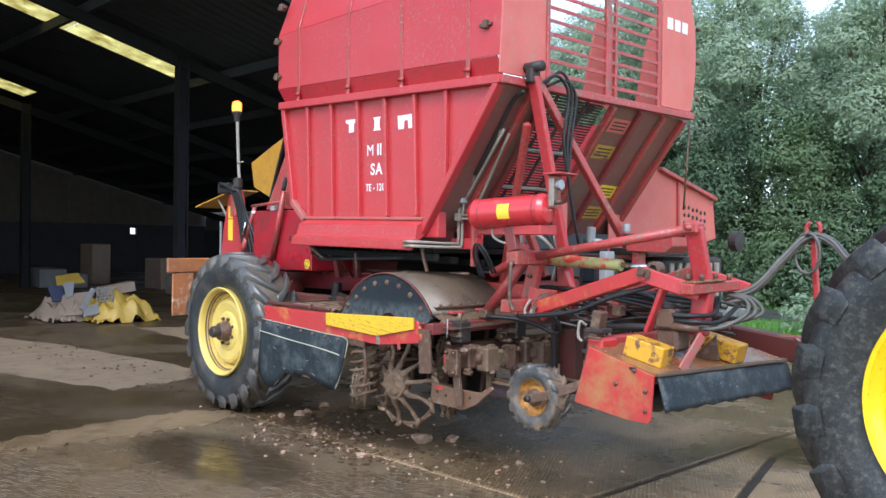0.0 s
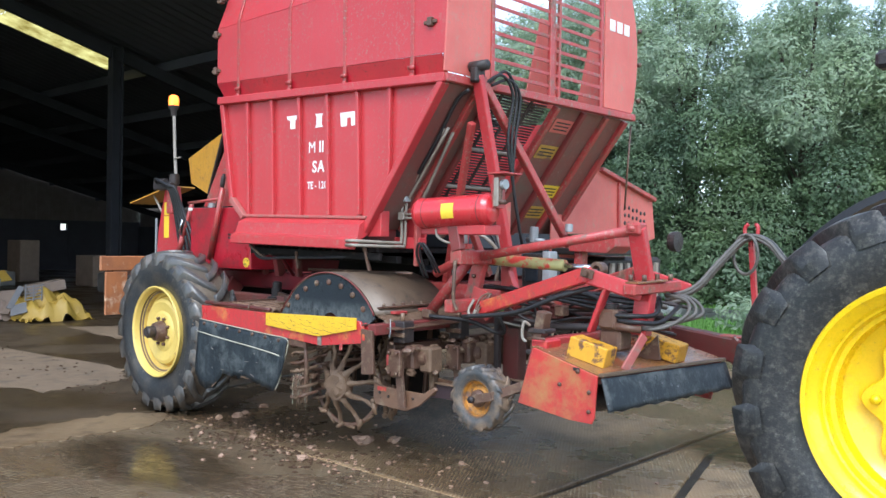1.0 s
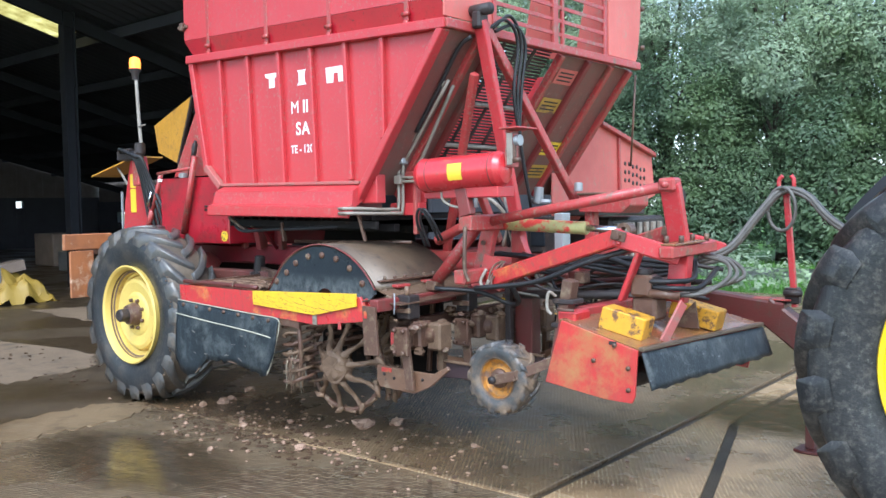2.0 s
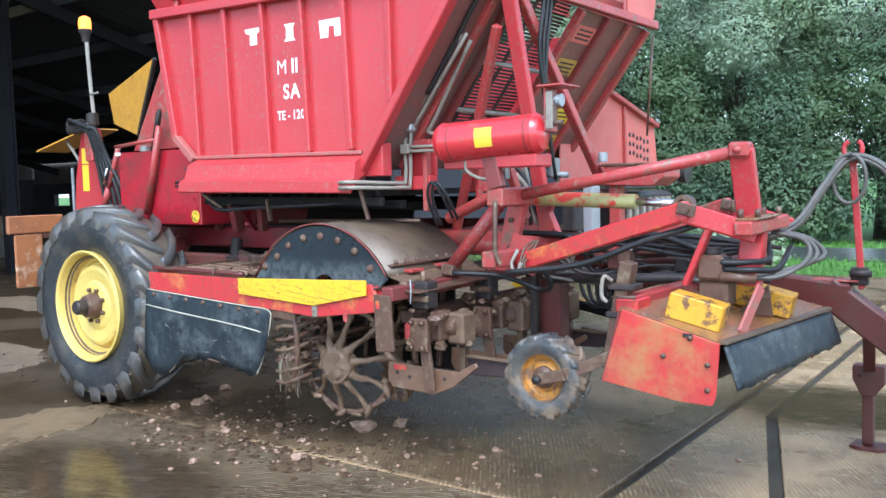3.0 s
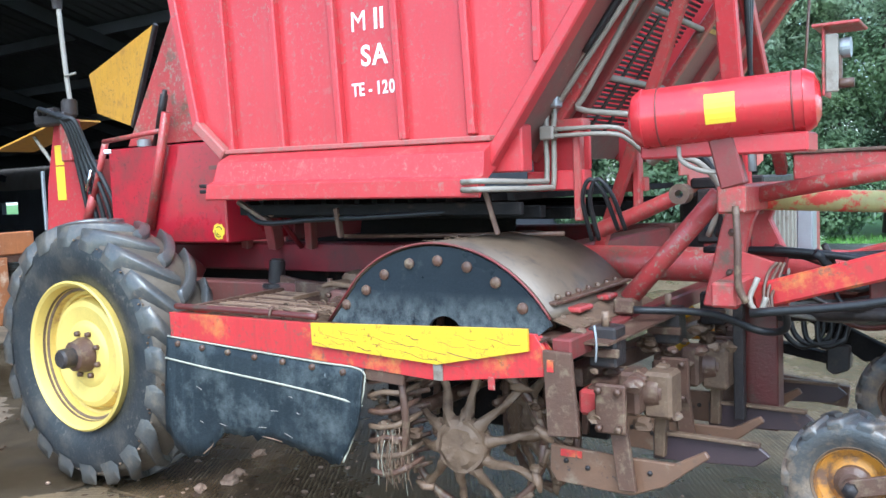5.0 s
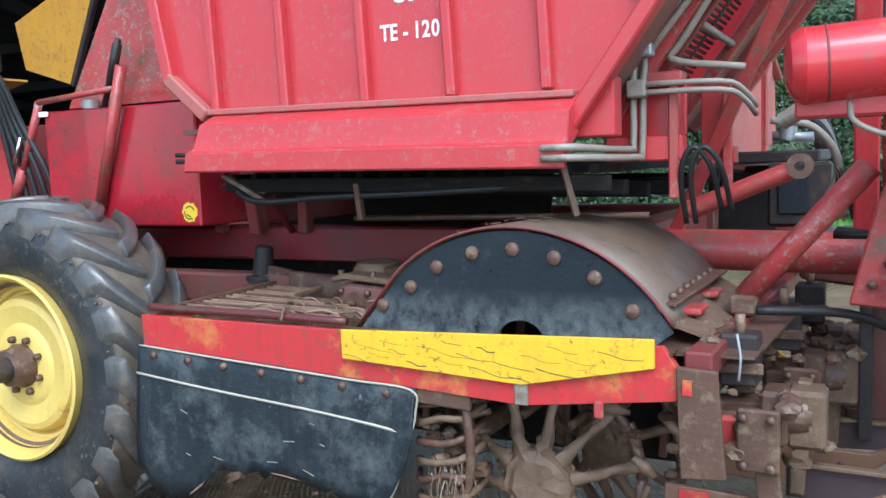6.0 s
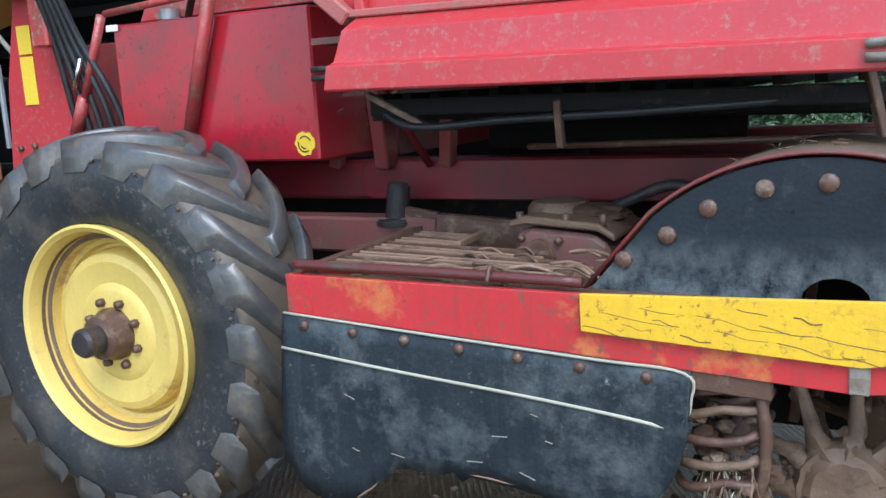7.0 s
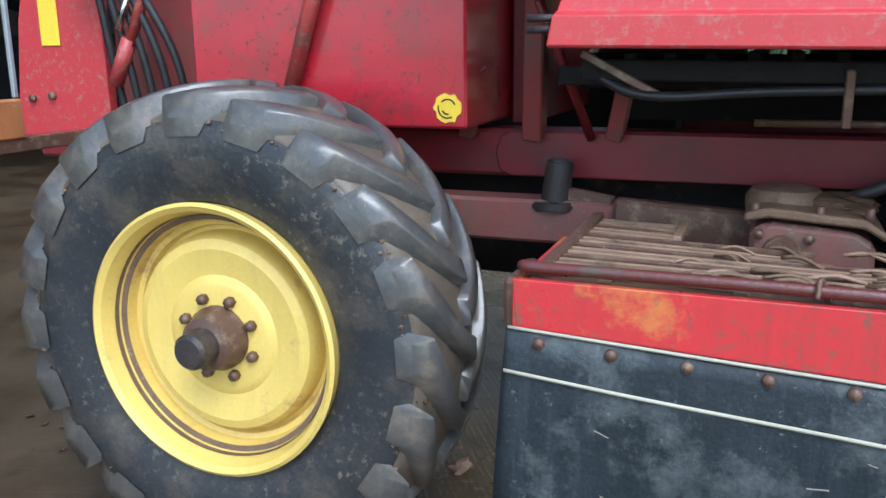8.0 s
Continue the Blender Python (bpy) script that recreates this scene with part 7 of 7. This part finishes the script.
for k in range(3):
    part("motor_hose", hose([(4.34, 0.3 + 0.02 * k, 1.06), (4.52, 0.34 + 0.05 * k, 1.07 + 0.01 * k), (4.6 + 0.02 * k, 0.48 + 0.05 * k, 1.14), (4.56, 0.56 + 0.05 * k, 1.21), (4.42, 0.58 + 0.05 * k, 1.24)], 0.0105, 8), HOSE_GREY, mot, "grey looped hydraulic hose")
part("motor_hose", hose([(4.3, 0.24, 1.13), (4.4, 0.28, 1.13), (4.46, 0.4, 1.14), (4.4, 0.55, 1.22)], 0.013, 8), HOSE, mot)
part("motor_hose", hose([(4.3, 0.26, 1.1), (4.42, 0.26, 1.1), (4.5, 0.38, 1.1), (4.5, 0.6, 1.18)], 0.013, 8), HOSE, mot)

gu = part("gauge_upright", bar((3.9, 0.03, 0.72), (3.98, 0.03, 1.14), 0.075, 0.06, 0.006, None, (1, 0, 0)), RUST, H, "rusty gauge wheel upright")
part("clamp_block", block(3.95, 4.05, -0.05, 0.1, 0.93, 0.99, 0.008), RED_BRIGHT, gu)
part("clamp_bolt", hose([(3.96, -0.06, 1.0), (4.0, -0.075, 1.0), (4.05, -0.06, 1.0)], 0.008, 6), RUST, gu)
part("upright_clamp", block(3.9, 4.02, -0.02, 0.09, 1.02, 1.045, 0.005), STEEL_DARK, gu)
part("upright_clamp", block(3.89, 4.01, -0.02, 0.09, 0.9, 0.925, 0.005), STEEL_DARK, gu)
part("upright_pin", hose([(3.93, -0.03, 1.06), (3.9, -0.05, 1.08), (3.89, -0.05, 1.0), (3.91, -0.04, 0.97)], 0.009, 6), PIPE_GREY, gu)
part("tool_frame", bar((3.98, 0.0, 0.96), (4.06, 1.05, 0.97), 0.07, 0.07, 0.006), RED_WORN, gu)


def gauge_wheel(x, y, z, rim=RIM_RUSTY, note="rusty orange-yellow small rim"):
    w = smooth(part("gauge_wheel", carcass((x, y, z), 0.19, 0.068, 0.105, 0.01, 40), TYRE_DUSTY, H, "small worn treaded gauge wheel with orange rim"), 40)
    add_lugs(w, TYRE_DUSTY, (x, y, z), 0.19, 0.068, 0.105, 14, 0.01, 0.03, 0.25, -1)
    smooth(part("rim", lathe([(0.106, 0.04), (0.106, -0.045), (0.1, -0.055), (0.094, -0.03), (0.07, -0.015), (0.05, -0.03), (0.0, -0.03)], (x, y, z), "y", 32), rim, w, note))
    smooth(part("rim_edge", lathe([(0.1, -0.052), (0.108, -0.06), (0.112, -0.052), (0.106, -0.044)], (x, y, z), "y", 32, None, True), MUD, w, "mud-caked rim edge"), 40)
    smooth(part("hub", lathe([(0.052, -0.02), (0.05, -0.045), (0.034, -0.06), (0.0, -0.062)], (x, y, z), "y", 18), RUST, w, "muddy rusted hub"), 40)
    part("hub_nut", rod((x, y - 0.09, z), (x, y - 0.112, z), 0.02, None, 6), STEEL_DARK, w)
    part("axle_pin", rod((x, y + 0.02, z), (x, y - 0.09, z), 0.024, None, 12, 0.004), RUST, w)
    part("wheel_arm", bar((x, y - 0.085, z), (x + 0.12, y - 0.07, z + 0.03), 0.014, 0.05, 0.003, bar((x + 0.12, y - 0.07, z + 0.03), (x + 0.29, y + 0.04, z + 0.11), 0.016, 0.05, 0.003)), RUST, w)
    return w


gauge_wheel(3.645, -0.09, 0.632)
gauge_wheel(3.69, 1.06, 0.6, RUST, "brown mud-caked small rim")

# drawbar, jack and hose carrier
db = part("drawbar", bar((2.9, 1.28, 1.06), (4.62, 1.28, 0.87), 0.12, 0.15, 0.012), MAROON, H, "dark brown-red drawbar beam")
part("drawbar_nose", bar((4.5, 1.28, 0.915), (5.1, 1.28, 0.46), 0.118, 0.15, 0.012), MAROON, db)
part("drawbar_cap", block(4.2, 4.66, 1.23, 1.33, 0.955, 0.965, 0.003), RED_WORN, db)
jack = part("jack_leg", block(4.61, 4.665, 1.66, 1.72, 0.02, 0.3, 0.006), MAROON, H, "brown-red parking jack with foot plate")
part("jack_foot", plate([(4.55, 1.63), (4.6, 1.6), (4.7, 1.6), (4.735, 1.63), (4.73, 1.76), (4.56, 1.77)], "z", 0.0, 0.02, 0.006), MAROON, jack)
part("jack_sleeve", plate([(4.56, 0.46), (4.72, 0.46), (4.72, 0.36), (4.665, 0.29), (4.605, 0.29), (4.56, 0.38)], "y", 1.65, 0.08, 0.006), MAROON, jack)
part("jack_arm", bar((4.64, 1.68, 0.44), (4.7, 1.3, 0.72), 0.06, 0.06, 0.006), MAROON, jack)
part("jack_pin", rod((4.6, 1.63, 0.41), (4.6, 1.75, 0.41), 0.014, None, 8), RUST, jack)


hp = part("hose_carrier", bar((4.67, 1.28, 0.92), (4.62, 1.28, 1.56), 0.03, 0.035, 0.004, None, (0, 1, 0)), RED, H, "thin red hose carrier post")
part("carrier_hook", hose([(4.62, 1.28, 1.54), (4.585, 1.28, 1.58), (4.58, 1.28, 1.63), (4.6, 1.28, 1.655)], 0.012, 8, 4, hose([(4.62, 1.28, 1.54), (4.655, 1.28, 1.58), (4.66, 1.28, 1.63), (4.645, 1.28, 1.655)], 0.012, 8)), RED, hp)
part("carrier_lock", rod((4.62, 1.24, 1.0), (4.72, 1.24, 1.0), 0.018, None, 10, 0, block(4.62, 4.7, 1.25, 1.3, 0.94, 1.03, 0.006)), STEEL_DARK, hp)
for k in range(6):
    dy, dz = 0.02 * (k % 3), 0.018 * (k // 3)
    part("supply_hose", hose([(4.36, 0.7 + dy, 1.2 + dz), (4.46, 0.86 + dy, 1.26 + dz), (4.53, 1.05 + dy, 1.42 + dz), (4.61, 1.22 + dy, 1.56 + dz), (4.74, 1.24 + dy, 1.53 + dz), (4.9, 1.2 + dy, 1.38 + dz), (5.3, 1.1 + dy, 1.15 + dz), (5.6, 1.1, 1.1)], 0.012, 8), HOSE_GREY if k != 4 else HOSE, hp, "bundled hydraulic supply hose")
ring = [(4.62 + 0.075 * math.sin(2 * math.pi * i / 16), 1.2, 1.47 + 0.12 * math.cos(2 * math.pi * i / 16)) for i in range(17)]
part("hose_coil", hose(ring, 0.01, 8, 2), HOSE_GREY, hp)

# far side guard with punched holes, machinery behind
guard = part("side_guard", plate([(2.2, 1.4), (2.62, 1.38), (3.3, 1.42), (4.02, 1.58), (3.95, 1.965), (2.95, 2.2), (2.2, 1.95)], "x", 2.48, 0.015, 0.004), PINK, H, "faded red sheet guard with punched holes")
part("guard_fold", bar((2.52, 2.95, 2.2), (2.52, 3.95, 1.965), 0.05, 0.04, 0.006), RED_WORN, guard)
part("guard_post", bar((2.5, 3.28, 2.1), (2.5, 3.3, 1.45), 0.03, 0.04, 0.004, None, (1, 0, 0)), RED_WORN, guard)
# Dark discs on the solid sheet stand in for the holes' shaded openings.
for r in range(3):
    for c in range(6):
        y, z = 3.42 + 0.075 * c, 1.72 + 0.075 * r - 0.012 * c + (0.01 if c % 2 else 0)
        part("hole_dark_disc", rod((2.49, y, z), (2.498, y, z), 0.02, None, 12), STEEL_DARK, guard)
part("guard_top", quad_sheet((2.5, 2.95, 2.2), (2.5, 3.95, 1.965), (1.2, 3.95, 1.965), (1.2, 2.95, 2.2), 0.01), RED_WORN, guard)
part("chain_drop", rod((3.1, 2.45, 2.5), (3.05, 2.46, 1.8), 0.008, None, 6), RUST, guard)
part("under_tray", block(2.5, 2.9, 2.2, 3.0, 1.42, 1.48, 0.01), STEEL_DARK, guard)
part("red_box", plate([(3.2, 1.46), (3.52, 1.45), (3.585, 1.5), (3.585, 1.57), (3.2, 1.585)], "y", 1.42, 0.26, 0.006), RED_WORN, guard, "muddy red sheet box")
part("red_box_lid", block(3.19, 3.59, 1.41, 1.69, 1.572, 1.59, 0.005), RUST, guard)
part("red_box_leg", block(3.22, 3.29, 1.46, 1.54, 1.06, 1.46, 0.006), RED_WORN, guard)
part("red_box_tap", rod((3.2, 1.42, 1.6), (3.2, 1.42, 1.66), 0.03, None, 10, 0.005), GALV, guard)
fe = part("far_engine", block(2.3, 2.8, 2.6, 3.6, 0.9, 1.4, 0.03), STEEL_DARK, H, "dark machinery behind the far guard")
for i in range(7):
    part("fin", block(2.8, 2.83, 2.65 + 0.13 * i, 2.7 + 0.13 * i, 0.95, 1.35, 0.004), PIPE_GREY, fe)
part("lamp", lathe([(0.0, 0), (0.09, 0.01), (0.1, 0.04), (0.1, 0.09), (0.0, 0.1)], (2.75, 3.85, 1.55), "x", 18), STEEL_DARK, fe)
gx = part("control_box", block(2.75, 2.99, 1.45, 1.62, 1.17, 1.43, 0.012), STEEL_DARK, H, "grey-black control box with a recessed lid")
part("box_lid", block(2.79, 2.91, 1.438, 1.45, 1.22, 1.37, 0.01), PLASTIC, gx)
part("box_foot", block(2.78, 2.95, 1.46, 1.6, 1.06, 1.17, 0.006), RED_DIRTY, gx)
part("coupling", rod((2.82, 1.5, 1.52), (2.83, 1.5, 1.64), 0.035, None, 12, 0.005, rod((2.76, 1.5, 1.54), (2.92, 1.5, 1.53), 0.02)), GALV, H)
part("pink_valve_plate", plate([(1.1, 1.5), (1.25, 1.5), (1.25, 1.82), (1.1, 1.76)], "x", 2.78, 0.012), PINK, H)
for k in range(4):
    part("valve_hose", hose([(2.85, 0.7 + 0.05 * k, 1.58), (2.98, 0.72 + 0.06 * k, 1.55 + 0.02 * k), (3.05, 0.8, 1.42), (2.98 + 0.04 * k, 0.85, 1.25)], 0.013), HOSE if k % 2 else PIPE_GREY, H)
part("yellow_tube", rod((2.55, 1.35, 0.76), (3.1, 1.35, 0.74), 0.03), OCHRE, H, "dull yellow roller tube")
part("far_share_frame", bar((2.95, 1.6, 0.5), (3.4, 1.6, 0.45), 0.04, 0.1, 0.004), RUST, H)
for y, z in ((1.3, 0.84), (1.24, 0.68)):
    part("far_marker", plate([(2.6, z), (2.75, z + 0.06), (2.86, z - 0.01), (2.7, z - 0.04)], "y", y, 0.01), YELLOW, H, "lemon yellow marker sheet")
random.seed(17)
for i in range(16):
    y0, z0 = random.uniform(0.45, 1.15), random.uniform(0.98, 1.24)
    y1, z1 = random.uniform(0.5, 1.15), random.uniform(0.98, 1.2)
    part("clutter_hose", hose([(3.28 + random.uniform(0, 0.2), y0, z0), (3.55, (y0 * 2 + y1) / 3 + random.uniform(-0.08, 0.08), (z0 + z1) / 2 - random.uniform(0, 0.12)), (3.85, (y0 + y1 * 2) / 3, (z0 + z1) / 2 - random.uniform(-0.05, 0.1)), (4.2 + random.uniform(-0.1, 0.15), y1, z1)], random.choice((0.009, 0.012, 0.016))), random.choice((HOSE, HOSE, STEEL_DARK, HOSE_GREY, MAROON)), H, "oily hydraulic hose")
for i in range(8):
    x, y, z = random.uniform(3.35, 4.15), random.uniform(0.5, 1.1), random.uniform(0.98, 1.14)
    part("valve_block", block(x, x + random.uniform(0.05, 0.12), y, y + 0.08, z, z + random.uniform(0.04, 0.09), 0.008), random.choice((STEEL_DARK, RUST, RED_DIRTY)), H)

# ---- tractor beside the harvester ----
TR = thing("tractor", "tractor with black treaded rear tyre and bright yellow rim", "tractor")
tc = (5.93, 0.19, 0.87)
tw = smooth(part("rear_wheel", carcass(tc, 0.885, 0.24, 0.515, 0.052), BIG_TYRE, TR, "large black lugged tractor tyre"), 35)
add_lugs(tw, BIG_TYRE, tc, 0.885, 0.24, 0.515, 18, 0.05, 0.11, 0.34, 1, 0.02, 0.06)
prof = [(0.515, 0.05), (0.525, -0.2), (0.535, -0.232), (0.528, -0.245), (0.51, -0.24), (0.49, -0.21), (0.475, -0.2), (0.46, -0.17), (0.45, -0.165), (0.44, -0.13), (0.42, -0.125), (0.41, -0.06), (0.36, -0.02), (0.25, 0.0), (0.0, 0.0)]
smooth(part("rim", lathe(prof, tc, "y", 96), TRACTOR_YELLOW, tw, "bright yellow steel rim"), 30)
out = []
for i in range(64):
    a = 2 * math.pi * i / 64
    r = 0.3 + 0.035 * math.cos(8 * a)
    out.append((tc[0] + r * math.cos(a), tc[2] + r * math.sin(a)))
part("wheel_disc", plate(out, "y", tc[1] - 0.06, 0.03, 0.004), TRACTOR_YELLOW, tw, "scalloped yellow wheel disc")
smooth(part("hub", lathe([(0.0, -0.2), (0.08, -0.2), (0.1, -0.18), (0.1, -0.08), (0.16, -0.06), (0.16, 0.0)], tc, "y", 32), TRACTOR_YELLOW, tw))
for i in range(8):
    a = 2 * math.pi * i / 8
    c = (tc[0] + 0.27 * math.cos(a), tc[1] - 0.06, tc[2] + 0.27 * math.sin(a))
    part("wheel_bolt", rod(c, (c[0], c[1] - 0.03, c[2]), 0.022, None, 6), TRACTOR_YELLOW, tw)
bm = bmesh.new()
ring = []
for i in range(30):
    a = math.radians(146 - 118 * i / 29)
    row = []
    for r, y in ((0.93, 0.42), (0.97, 0.44), (0.97, 0.95), (0.93, 0.95)):
        row.append(bm.verts.new((tc[0] + 0.02 + r * math.cos(a), y, tc[2] + 0.02 + r * math.sin(a))))
    ring.append(row)
for A, B in zip(ring, ring[1:]):
    for q in range(4):
        bm.faces.new((A[q], A[(q + 1) % 4], B[(q + 1) % 4], B[q]))
bm.faces.new(ring[0]), bm.faces.new(ring[-1][::-1])
smooth(part("mudguard", bm, FENDER, TR, "black plastic mudguard over the wheel"), 40)
part("axle_housing", rod((tc[0], 0.3, tc[2]), (tc[0], 1.6, tc[2]), 0.14, 0.2, 20), STEEL_DARK, TR)
part("rear_light", block(5.5, 5.75, 0.55, 0.65, 2.38, 2.47, 0.02, bar((5.72, 0.6, 2.4), (6.2, 0.6, 1.85), 0.03, 0.03, 0.004)), STEEL_DARK, TR)
